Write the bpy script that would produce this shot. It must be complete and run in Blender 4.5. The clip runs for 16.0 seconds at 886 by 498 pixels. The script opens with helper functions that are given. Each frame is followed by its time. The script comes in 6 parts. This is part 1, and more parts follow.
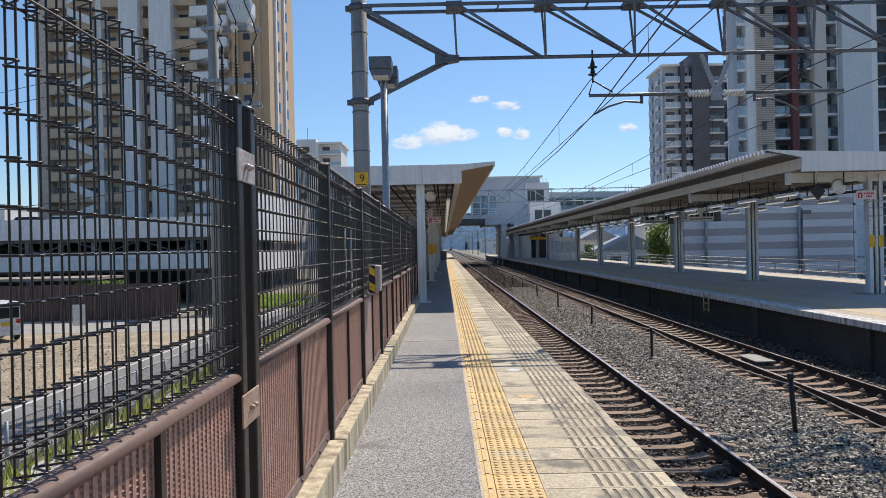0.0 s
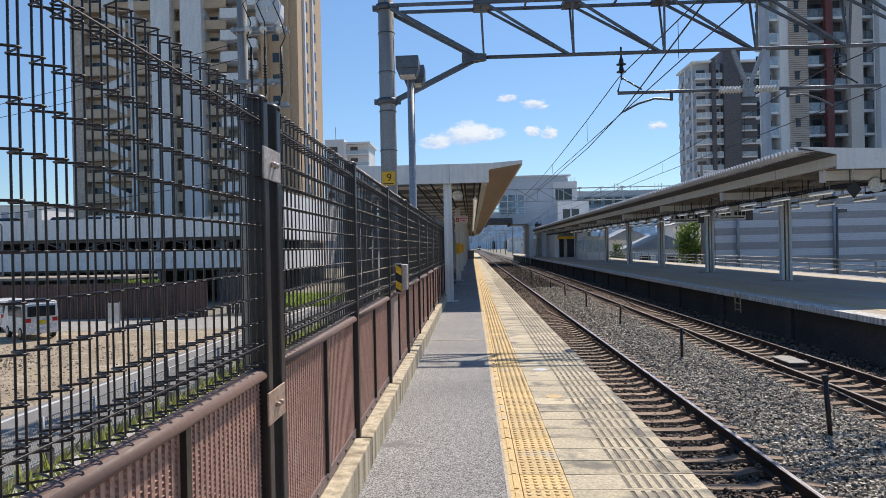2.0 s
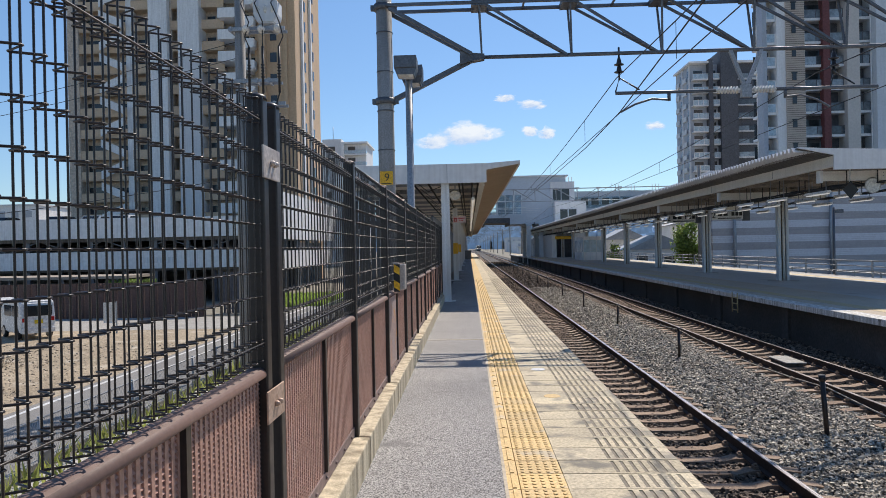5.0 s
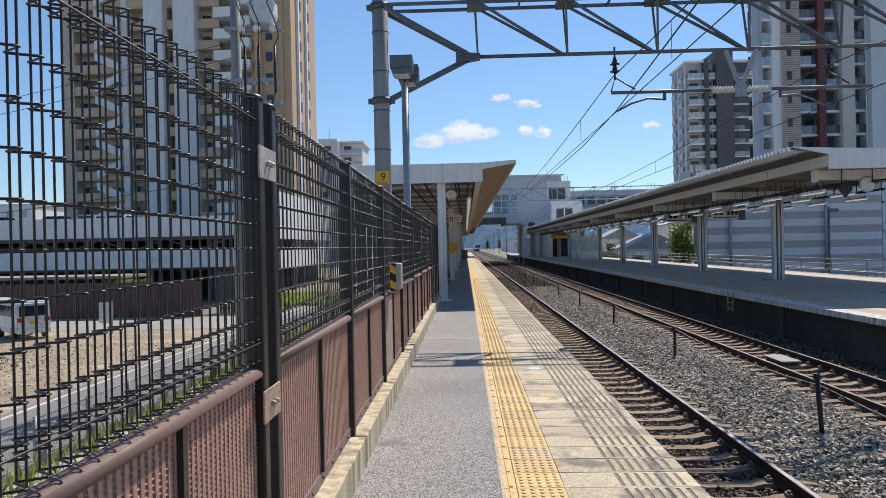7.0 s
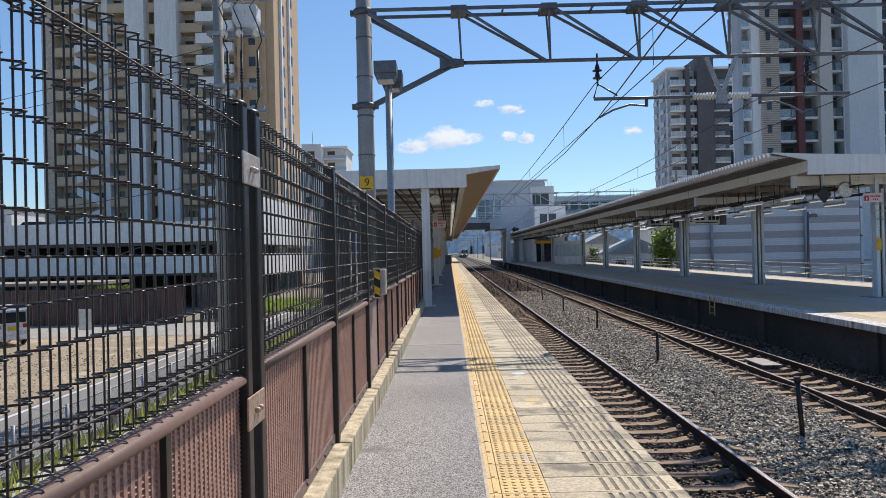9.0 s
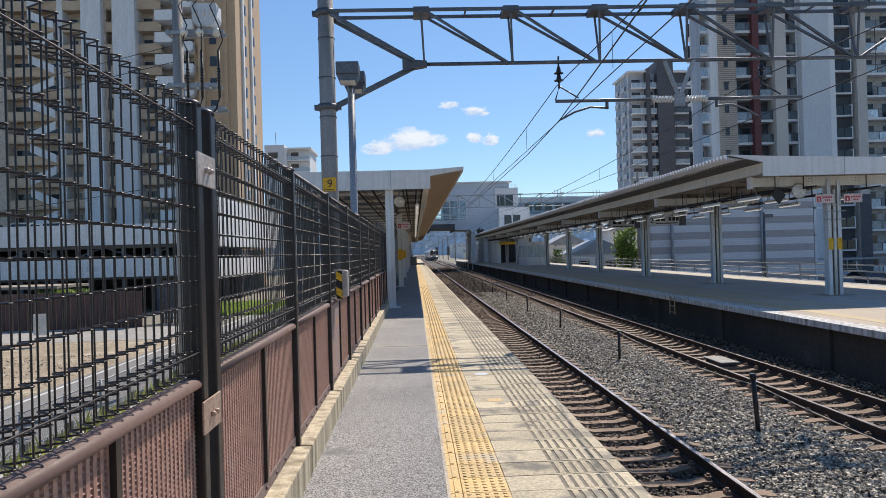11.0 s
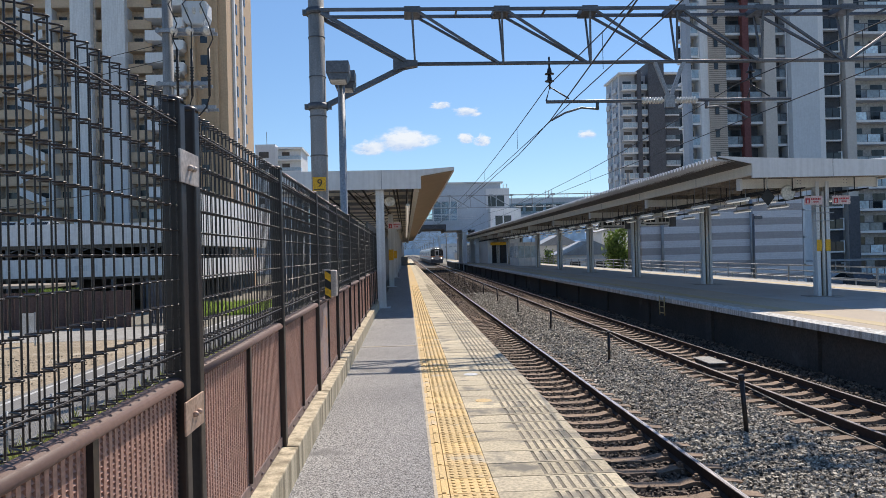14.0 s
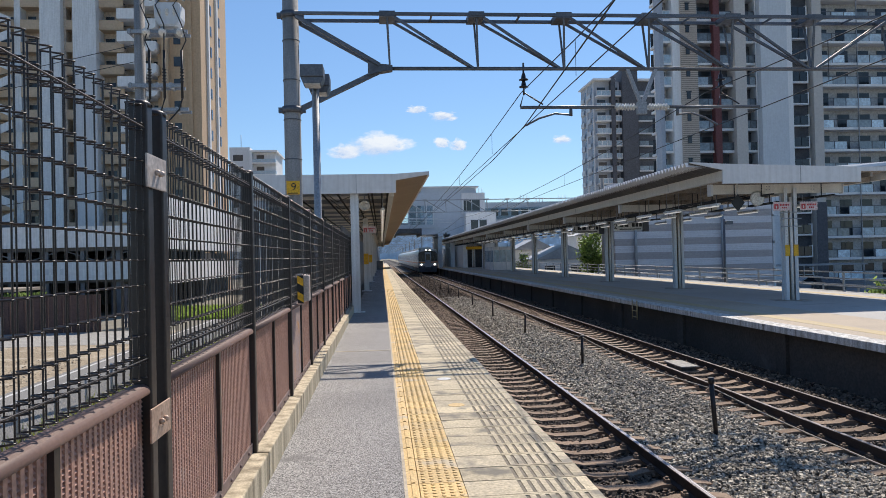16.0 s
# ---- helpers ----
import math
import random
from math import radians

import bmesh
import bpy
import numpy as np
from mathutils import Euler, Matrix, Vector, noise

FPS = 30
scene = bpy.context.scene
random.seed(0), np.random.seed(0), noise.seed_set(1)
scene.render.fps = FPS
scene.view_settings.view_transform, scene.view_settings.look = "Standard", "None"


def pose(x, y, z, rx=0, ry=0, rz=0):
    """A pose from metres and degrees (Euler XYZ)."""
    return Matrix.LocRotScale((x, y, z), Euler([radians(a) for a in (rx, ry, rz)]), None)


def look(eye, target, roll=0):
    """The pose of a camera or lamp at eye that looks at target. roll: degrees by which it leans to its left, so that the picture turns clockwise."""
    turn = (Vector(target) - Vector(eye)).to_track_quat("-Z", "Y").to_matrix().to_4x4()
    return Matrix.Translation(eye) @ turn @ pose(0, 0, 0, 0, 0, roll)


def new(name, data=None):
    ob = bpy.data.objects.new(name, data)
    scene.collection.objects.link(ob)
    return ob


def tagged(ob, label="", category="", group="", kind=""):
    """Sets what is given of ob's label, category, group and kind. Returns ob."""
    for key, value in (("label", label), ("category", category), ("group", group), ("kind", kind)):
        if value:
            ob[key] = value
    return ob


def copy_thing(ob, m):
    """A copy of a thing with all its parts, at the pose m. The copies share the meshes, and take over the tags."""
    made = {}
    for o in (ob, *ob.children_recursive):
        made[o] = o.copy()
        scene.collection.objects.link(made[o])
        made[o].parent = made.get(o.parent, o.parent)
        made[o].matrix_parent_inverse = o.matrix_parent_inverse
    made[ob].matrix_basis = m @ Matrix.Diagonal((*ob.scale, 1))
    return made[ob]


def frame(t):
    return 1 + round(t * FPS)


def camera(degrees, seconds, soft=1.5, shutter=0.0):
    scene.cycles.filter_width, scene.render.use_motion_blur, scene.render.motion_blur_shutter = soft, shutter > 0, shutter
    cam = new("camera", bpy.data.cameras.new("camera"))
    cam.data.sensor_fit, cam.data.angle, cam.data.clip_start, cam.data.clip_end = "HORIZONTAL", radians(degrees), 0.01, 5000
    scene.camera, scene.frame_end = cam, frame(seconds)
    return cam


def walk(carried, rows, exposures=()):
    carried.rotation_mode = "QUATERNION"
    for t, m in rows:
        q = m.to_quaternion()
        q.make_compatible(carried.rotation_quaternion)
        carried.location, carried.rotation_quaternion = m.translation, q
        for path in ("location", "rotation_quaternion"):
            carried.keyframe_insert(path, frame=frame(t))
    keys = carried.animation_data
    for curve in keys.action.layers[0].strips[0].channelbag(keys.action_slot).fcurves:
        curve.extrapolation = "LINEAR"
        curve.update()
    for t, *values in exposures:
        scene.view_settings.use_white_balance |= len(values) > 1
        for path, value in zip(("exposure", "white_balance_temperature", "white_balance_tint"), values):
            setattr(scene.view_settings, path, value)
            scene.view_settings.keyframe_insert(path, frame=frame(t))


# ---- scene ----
cam = camera(64.5, 16.0, soft=0.5)
PATH = [
    (0, (-0.028, -0.077, 1.547), (-0.032, 1.923, 1.544), -1.2),
    (0.5, (-0.026, -0.053, 1.542), (-0.06, 1.946, 1.541), -1.1),
    (1, (-0.017, -0.051, 1.54), (-0.075, 1.948, 1.54), -1.2),
    (1.5, (-0.023, -0.078, 1.541), (-0.097, 1.921, 1.54), -1.2),
    (2, (-0.019, -0.057, 1.54), (-0.101, 1.941, 1.537), -1.2),
    (2.5, (-0.021, -0.081, 1.543), (-0.105, 1.917, 1.539), -1.2),
    (3, (-0.02, -0.081, 1.543), (-0.105, 1.917, 1.539), -1.3),
    (3.5, (-0.015, -0.067, 1.536), (-0.1, 1.931, 1.533), -1.3),
    (4, (-0.028, -0.056, 1.536), (-0.112, 1.943, 1.534), -1.2),
    (6.5, (-0.025, -0.071, 1.538), (-0.089, 1.928, 1.533), -1.2),
    (7, (-0.025, -0.07, 1.538), (-0.089, 1.929, 1.533), -1.2),
    (7.5, (-0.03, -0.06, 1.539), (-0.094, 1.939, 1.533), -1.2),
    (8, (-0.031, -0.059, 1.536), (-0.095, 1.94, 1.531), -1.3),
    (8.5, (-0.032, -0.063, 1.537), (-0.079, 1.937, 1.534), -1.3),
    (9, (-0.028, -0.076, 1.54), (-0.046, 1.924, 1.549), -1.3),
    (11.5, (0.006, -0.086, 1.534), (0.098, 1.912, 1.546), -1.5),
    (12, (0.001, -0.072, 1.532), (0.097, 1.925, 1.546), -1.4),
    (12.5, (0.008, -0.082, 1.533), (0.103, 1.916, 1.547), -1.4),
    (13, (0.002, -0.087, 1.538), (0.099, 1.91, 1.551), -1.3),
    (13.5, (0.014, -0.079, 1.536), (0.111, 1.919, 1.549), -1.3),
    (14, (0.026, -0.065, 1.532), (0.132, 1.933, 1.543), -1.4),
    (14.5, (0.017, -0.084, 1.535), (0.136, 1.912, 1.546), -1.3),
    (15, (0.029, -0.086, 1.536), (0.152, 1.911, 1.547), -1.3),
    (15.5, (0.039, -0.076, 1.535), (0.181, 1.919, 1.55), -1.4),
    (16, (0.052, -0.081, 1.538), (0.227, 1.911, 1.559), -1.3),
]
walk(cam, [(t, look(eye, target, roll)) for t, eye, target, roll in PATH], exposures=[(0, 0.6, 6700, 12), (16, 0.6, 6700, 12)])

# ---- light ----
SUN = Vector((0.33, 0.785, 1.0)).normalized()
world = bpy.data.worlds.new("world")
scene.world = world
world.use_nodes = True
_wn = world.node_tree.nodes
_sky = _wn.new("ShaderNodeTexSky")
_sky.sky_type = "NISHITA"
_sky.sun_disc = False
_sky.sun_elevation = math.asin(SUN.z)
_sky.sun_rotation = math.atan2(SUN.x, SUN.y)
_sky.air_density, _sky.dust_density, _sky.ozone_density = 0.95, 0.05, 2.2
_wn["Background"].inputs["Strength"].default_value = 0.101
_tint = _wn.new("ShaderNodeMix")
_tint.data_type, _tint.blend_type = "RGBA", "MULTIPLY"
_tint.inputs[0].default_value, _tint.inputs[7].default_value = 1.0, (0.74, 0.88, 1.08, 1)
_tc, _sep, _mr, _hz = (_wn.new(k) for k in ("ShaderNodeTexCoord", "ShaderNodeSeparateXYZ", "ShaderNodeMapRange", "ShaderNodeMix"))
_hz.data_type = "RGBA"
_mr.inputs["From Min"].default_value, _mr.inputs["From Max"].default_value = 0.0, 0.4
_hz.inputs[6].default_value, _hz.inputs[7].default_value = (0.53, 0.63, 0.72, 1), (0.68, 0.825, 0.92, 1)
world.node_tree.links.new(_tc.outputs["Generated"], _sep.inputs[0])
world.node_tree.links.new(_sep.outputs["Z"], _mr.inputs["Value"])
world.node_tree.links.new(_mr.outputs["Result"], _hz.inputs[0])
world.node_tree.links.new(_hz.outputs[2], _tint.inputs[7])
world.node_tree.links.new(_sky.outputs["Color"], _tint.inputs[6])
world.node_tree.links.new(_tint.outputs[2], _wn["Background"].inputs["Color"])
_sd = bpy.data.lights.new("sun", "SUN")
_sd.energy, _sd.angle, _sd.color = 3.3, radians(0.53), (1.0, 0.925, 0.82)
new("sun", _sd).matrix_world = look(SUN * 200, (0, 0, 0))

# ---- materials ----
def mat(name, a, b=None, rough=0.7, metal=0.0, big=1.0, fine=20.0, bump=0.0, bump_scale=60.0, vary=0.0, streak=0.0, stain=None, stain_at=0.62, stretch=(1, 1, 1), grain=0.27, grain_detail=8.0):
    """Two-scale noise between the colours a and b, optional stains and relief."""
    m = bpy.data.materials.new(name)
    m.use_nodes = True
    n, l = m.node_tree.nodes, m.node_tree.links
    p = n["Principled BSDF"]
    p.inputs["Roughness"].default_value, p.inputs["Metallic"].default_value = rough, metal
    b = b or tuple(c * 0.75 for c in a)
    tc = n.new("ShaderNodeTexCoord")
    mp = n.new("ShaderNodeMapping")
    mp.inputs["Scale"].default_value = stretch
    l.new(tc.outputs["Object"], mp.inputs["Vector"])
    vec = mp.outputs["Vector"]
    info = n.new("ShaderNodeObjectInfo")
    off = n.new("ShaderNodeVectorMath")
    off.operation = "ADD"
    sc = n.new("ShaderNodeMath")
    sc.operation = "MULTIPLY"
    sc.inputs[1].default_value = 37.0
    l.new(info.outputs["Random"], sc.inputs[0])
    l.new(vec, off.inputs[0])
    l.new(sc.outputs[0], off.inputs[1])
    vec = off.outputs[0]

    def noise_tex(scale, detail=5.0):
        t = n.new("ShaderNodeTexNoise")
        t.inputs["Scale"].default_value, t.inputs["Detail"].default_value = scale, detail
        l.new(vec, t.inputs["Vector"])
        return t.outputs["Fac"]

    def mix(kind, f, c1, c2):
        x = n.new("ShaderNodeMix")
        x.data_type, x.blend_type = "RGBA", kind
        for v, s in ((f, x.inputs[0]), (c1, x.inputs[6]), (c2, x.inputs[7])):
            if hasattr(v, "links"):
                l.new(v, s)
            else:
                s.default_value = v if isinstance(v, float) else (*v, 1)
        return x.outputs[2]

    def ramp(v, lo, hi):
        r = n.new("ShaderNodeMapRange")
        r.inputs["From Min"].default_value, r.inputs["From Max"].default_value = lo, hi
        l.new(v, r.inputs["Value"])
        return r.outputs["Result"]

    col = mix("MIX", ramp(noise_tex(big), 0.3, 0.7), a, b)
    grey = n.new("ShaderNodeMapRange")
    grey.inputs["To Min"].default_value, grey.inputs["To Max"].default_value = 1 - grain, 1 + grain
    grey.inputs["From Min"].default_value, grey.inputs["From Max"].default_value = 0.28, 0.72
    l.new(noise_tex(fine, grain_detail), grey.inputs["Value"])
    comb = n.new("ShaderNodeCombineColor")
    for k in range(3):
        l.new(grey.outputs["Result"], comb.inputs[k])
    col = mix("MULTIPLY", 1.0, col, comb.outputs[0])
    if stain:
        col = mix("MIX", ramp(noise_tex(big * 2.7, 9.0), stain_at, stain_at + 0.12), col, stain)
    if streak:
        st = n.new("ShaderNodeTexNoise")
        st.inputs["Scale"].default_value, st.inputs["Detail"].default_value = 3.0, 6.0
        sm = n.new("ShaderNodeMapping")
        sm.inputs["Scale"].default_value = (3, 3, 0.15)
        l.new(tc.outputs["Object"], sm.inputs["Vector"])
        l.new(sm.outputs["Vector"], st.inputs["Vector"])
        col = mix("MULTIPLY", streak, col, mix("MIX", ramp(st.outputs["Fac"], 0.4, 0.65), (1.0, 1.0, 1.0), (0.35, 0.33, 0.3)))
    if vary:
        vr = n.new("ShaderNodeMapRange")
        vr.inputs["To Min"].default_value, vr.inputs["To Max"].default_value = 1 - vary, 1 + vary
        l.new(info.outputs["Random"], vr.inputs["Value"])
        c3 = n.new("ShaderNodeCombineColor")
        for k in range(3):
            l.new(vr.outputs["Result"], c3.inputs[k])
        col = mix("MULTIPLY", 1.0, col, c3.outputs[0])
    l.new(col, p.inputs["Base Color"])
    rr = n.new("ShaderNodeMapRange")
    rr.inputs["To Min"].default_value, rr.inputs["To Max"].default_value = max(0.03, rough - 0.12), min(1, rough + 0.12)
    l.new(noise_tex(fine * 0.4), rr.inputs["Value"])
    l.new(rr.outputs["Result"], p.inputs["Roughness"])
    if bump:
        bp = n.new("ShaderNodeBump")
        bp.inputs["Strength"].default_value, bp.inputs["Distance"].default_value = bump, 0.01
        l.new(noise_tex(bump_scale, 6.0), bp.inputs["Height"])
        l.new(bp.outputs["Normal"], p.inputs["Normal"])
    return m


def glow(name, colour, strength):
    m = bpy.data.materials.new(name)
    m.use_nodes = True
    p = m.node_tree.nodes["Principled BSDF"]
    p.inputs["Base Color"].default_value = (*colour, 1)
    p.inputs["Emission Color"].default_value = (*colour, 1)
    p.inputs["Emission Strength"].default_value = strength
    return m


def by_island(m, lo, hi):
    """Lets each loose piece of a joined mesh take its own brightness."""
    n, l = m.node_tree.nodes, m.node_tree.links
    p = n["Principled BSDF"]
    src = p.inputs["Base Color"].links[0].from_socket
    g = n.new("ShaderNodeNewGeometry")
    r = n.new("ShaderNodeMapRange")
    r.inputs["To Min"].default_value, r.inputs["To Max"].default_value = lo, hi
    l.new(g.outputs["Random Per Island"], r.inputs["Value"])
    x = n.new("ShaderNodeVectorMath")
    x.operation = "SCALE"
    l.new(src, x.inputs[0])
    l.new(r.outputs["Result"], x.inputs["Scale"])
    l.new(x.outputs[0], p.inputs["Base Color"])
    return m


def translucent(m, share=0.45):
    """Mixes light that shines through the leaf into its surface."""
    n, l = m.node_tree.nodes, m.node_tree.links
    p = n["Principled BSDF"]
    t = n.new("ShaderNodeBsdfTranslucent")
    l.new(p.inputs["Base Color"].links[0].from_socket, t.inputs["Color"])
    x = n.new("ShaderNodeMixShader")
    x.inputs["Fac"].default_value = share
    l.new(p.outputs[0], x.inputs[1])
    l.new(t.outputs[0], x.inputs[2])
    l.new(x.outputs[0], n["Material Output"].inputs["Surface"])
    return m


ASPHALT = mat("asphalt_light", (0.325, 0.315, 0.305), (0.25, 0.243, 0.238), 0.9, big=0.7, fine=88, bump=1.0, bump_scale=95, stain=(0.19, 0.185, 0.18), stain_at=0.62, grain=0.95, grain_detail=2.0)
ASPHALT_PALE = mat("asphalt_pale", (0.47, 0.46, 0.44), (0.39, 0.38, 0.365), 0.85, big=0.4, fine=40, bump=0.5, grain=0.3, stain=(0.32, 0.31, 0.295), stain_at=0.62)
ASPHALT_ROAD = mat("asphalt_road", (0.24, 0.235, 0.225), (0.19, 0.185, 0.18), 0.9, big=0.3, fine=60, bump=0.4, grain=0.4)
CONCRETE = mat("concrete", (0.42, 0.41, 0.38), (0.33, 0.32, 0.3), 0.85, big=1.2, fine=40, bump=0.35, streak=0.5)
CONCRETE_DARK = mat("concrete_stained", (0.17, 0.155, 0.14), (0.11, 0.1, 0.092), 0.9, big=0.6, fine=25, bump=0.4, streak=0.7)
SLAB = mat("platform_slab", (0.56, 0.48, 0.33), (0.4, 0.345, 0.25), 0.8, big=1.3, fine=45, bump=0.3, vary=0.2, stain=(0.22, 0.2, 0.16), stain_at=0.53, grain=0.3, grain_detail=4.0)
GROOVE = mat("groove_dirt", (0.24, 0.21, 0.165), (0.17, 0.15, 0.12), 0.95, bump=0.3)
TILE = mat("tactile_yellow", (0.66, 0.45, 0.17), (0.58, 0.41, 0.19), 0.65, big=1.5, fine=60, bump=0.2, vary=0.12, stain=(0.5, 0.41, 0.28), stain_at=0.58, grain=0.3)
TILE_EDGE = mat("tactile_border", (0.55, 0.47, 0.36), None, 0.8, bump=0.2)
KERB = mat("kerb_concrete", (0.64, 0.55, 0.39), (0.54, 0.465, 0.34), 0.85, big=0.8, fine=60, bump=0.4, streak=0.85, grain=0.18, grain_detail=4.0)
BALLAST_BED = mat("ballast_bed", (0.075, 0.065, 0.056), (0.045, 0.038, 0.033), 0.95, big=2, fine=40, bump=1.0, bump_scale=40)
STONE = by_island(mat("ballast_stone", (0.52, 0.47, 0.385), (0.38, 0.335, 0.27), 0.9, big=0.7, fine=30), 0.05, 1.5)
STONE_RUST = by_island(mat("ballast_stone_rusty", (0.2, 0.152, 0.115), (0.135, 0.1, 0.076), 0.9, big=0.7, fine=30), 0.1, 1.5)
SLEEPER = mat("sleeper_concrete", (0.31, 0.22, 0.155), (0.22, 0.155, 0.11), 0.9, big=3, fine=60, bump=0.4, vary=0.25, grain=0.4, stain=(0.12, 0.085, 0.065), stain_at=0.6)
FACE_SHADED = mat("platform_face", (0.09, 0.079, 0.07), (0.056, 0.05, 0.044), 0.9, big=0.35, fine=20, bump=0.4, stain=(0.17, 0.158, 0.147), stain_at=0.65)
RAIL_SIDE = mat("rail_rust", (0.06, 0.04, 0.033), (0.04, 0.028, 0.024), 0.75, metal=0.2, big=3, fine=40, bump=0.2)
RAIL_TOP = mat("rail_worn_steel", (0.5, 0.48, 0.5), (0.42, 0.4, 0.42), 0.28, metal=1.0, big=2, fine=30, stretch=(8, 0.2, 8))
FENCE_BROWN = mat("fence_dark_brown", (0.024, 0.0175, 0.017), (0.019, 0.014, 0.0135), 0.38, big=4, fine=50, bump=0.05)
PANEL_BROWN = mat("panel_red_brown", (0.47, 0.27, 0.21), (0.41, 0.235, 0.185), 0.5, big=2, fine=50, stain=(0.5, 0.33, 0.27), stain_at=0.63)
RAIL_BROWN = mat("rail_red_brown", (0.16, 0.095, 0.077), (0.135, 0.08, 0.066), 0.62, big=3, fine=60, grain=0.12)
PANEL_STAINED = mat("panel_rust_stained", (0.42, 0.26, 0.21), (0.36, 0.3, 0.3), 0.6, big=2.5, fine=40, stain=(0.55, 0.27, 0.09), stain_at=0.55)
BAR_MAUVE = mat("bar_weathered", (0.24, 0.17, 0.16), None, 0.6)
PLATE = mat("bracket_plate", (0.55, 0.5, 0.47), (0.42, 0.36, 0.33), 0.5, metal=0.3, big=8, fine=60, stain=(0.24, 0.15, 0.1), stain_at=0.66)
PLATE_RUSTY = mat("bracket_plate_rusty", (0.5, 0.36, 0.28), (0.4, 0.27, 0.2), 0.55, metal=0.2, big=8, fine=60, stain=(0.25, 0.13, 0.08), stain_at=0.62)
GALV = mat("galvanised_steel", (0.36, 0.38, 0.41), (0.28, 0.3, 0.32), 0.55, metal=0.5, big=1.5, fine=30)
STEEL_DARK = mat("truss_steel", (0.15, 0.165, 0.19), (0.1, 0.11, 0.125), 0.5, metal=0.5, big=1.5, fine=30)
POLE_CON = mat("pole_concrete", (0.33, 0.33, 0.33), (0.25, 0.25, 0.25), 0.8, big=1.2, fine=40, bump=0.2, streak=0.4)
WHITE_STEEL = mat("white_painted_steel", (0.76, 0.79, 0.82), (0.68, 0.71, 0.74), 0.5, big=1.0, fine=30, streak=0.3, grain=0.12)
ROOF_WHITE = mat("roof_fascia_white", (0.78, 0.79, 0.8), (0.73, 0.74, 0.75), 0.45, big=0.6, fine=8, streak=0.15, grain=0.05)
SOFFIT_SHADED = mat("soffit_grey", (0.15, 0.138, 0.125), (0.12, 0.11, 0.1), 0.7, big=0.8, fine=20)
SOFFIT = mat("roof_soffit", (0.4, 0.32, 0.24), (0.34, 0.27, 0.2), 0.7, big=0.8, fine=20, grain=0.15)
ROOF_UNDER = mat("roof_underside", (0.38, 0.33, 0.27), (0.27, 0.23, 0.19), 0.75, big=0.6, fine=15)
FADED_YELLOW = mat("faded_yellow", (0.5, 0.39, 0.2), (0.44, 0.35, 0.21), 0.7, big=1.0, fine=30, grain=0.4)
BEAM = mat("beam_cream", (0.84, 0.81, 0.75), (0.78, 0.75, 0.69), 0.6, big=0.7, fine=20, streak=0.12, grain=0.08)
COLUMN_BROWN = mat("column_web_brown", (0.3, 0.25, 0.2), (0.22, 0.18, 0.14), 0.6, big=1.2, fine=20, streak=0.5)
BLACK = mat("black_rubber", (0.015, 0.015, 0.016), None, 0.5)
CABLE = mat("cable_black", (0.02, 0.02, 0.022), None, 0.5)
YELLOW = mat("sign_yellow", (0.8, 0.45, 0.02), (0.75, 0.4, 0.02), 0.5, big=4, fine=40)
PINK = mat("sign_pink_white", (0.75, 0.6, 0.6), (0.7, 0.55, 0.55), 0.5)
RED = mat("sign_red", (0.6, 0.05, 0.06), None, 0.5)
SIGN_WHITE = mat("sign_white", (0.72, 0.72, 0.7), None, 0.4)
PORCELAIN = mat("porcelain", (0.75, 0.74, 0.7), (0.65, 0.63, 0.58), 0.2)
INSUL_DARK = mat("insulator_dark", (0.03, 0.03, 0.035), None, 0.3)
TAN = mat("wall_tan", (0.6, 0.42, 0.265), (0.55, 0.38, 0.24), 0.8, big=0.15, fine=4, streak=0.15, grain=0.1)
TAN_DARK = mat("parapet_tan", (0.64, 0.49, 0.35), (0.58, 0.44, 0.31), 0.8, big=0.2, fine=4, grain=0.1)
PALE = mat("wall_pale_grey", (0.85, 0.86, 0.87), (0.78, 0.79, 0.8), 0.8, big=0.15, fine=4, streak=0.2, grain=0.08)
MID_GREY = mat("wall_mid_grey", (0.71, 0.72, 0.74), (0.65, 0.66, 0.68), 0.8, big=0.15, fine=4, streak=0.12, grain=0.06)
TAUPE = mat("wall_taupe", (0.62, 0.575, 0.53), (0.56, 0.52, 0.48), 0.8, big=0.15, fine=4, grain=0.08)
STRIPE_TILE = mat("wall_striped_tile", (0.56, 0.48, 0.42), (0.48, 0.41, 0.36), 0.8, big=1.2, fine=8, stretch=(0.15, 0.15, 3.0))
WALL_WHITE = mat("wall_white", (0.85, 0.85, 0.85), (0.8, 0.8, 0.8), 0.7, big=0.2, fine=4, streak=0.12, grain=0.06)
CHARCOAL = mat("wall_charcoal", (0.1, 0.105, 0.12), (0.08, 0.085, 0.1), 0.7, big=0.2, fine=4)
MAROON = mat("wall_maroon", (0.165, 0.055, 0.055), (0.14, 0.048, 0.048), 0.7, big=0.2, fine=4)
BLUE_GREY = mat("wall_blue_grey", (0.42, 0.46, 0.52), (0.36, 0.4, 0.46), 0.7, big=0.2, fine=4, grain=0.1)
PIER_GREY = mat("wall_pier_grey", (0.68, 0.71, 0.74), (0.62, 0.65, 0.68), 0.75, big=0.2, fine=4, streak=0.1, grain=0.06)
SHADED_WALL = mat("balcony_back_wall", (0.5, 0.5, 0.5), (0.42, 0.42, 0.43), 0.8, big=0.3, fine=4)
RECESS = mat("recess_wall", (0.6, 0.5, 0.41), (0.52, 0.43, 0.35), 0.8, big=0.3, fine=4)
WINDOW = mat("window_glass", (0.045, 0.055, 0.065), (0.03, 0.038, 0.045), 0.1, big=0.4, fine=3)
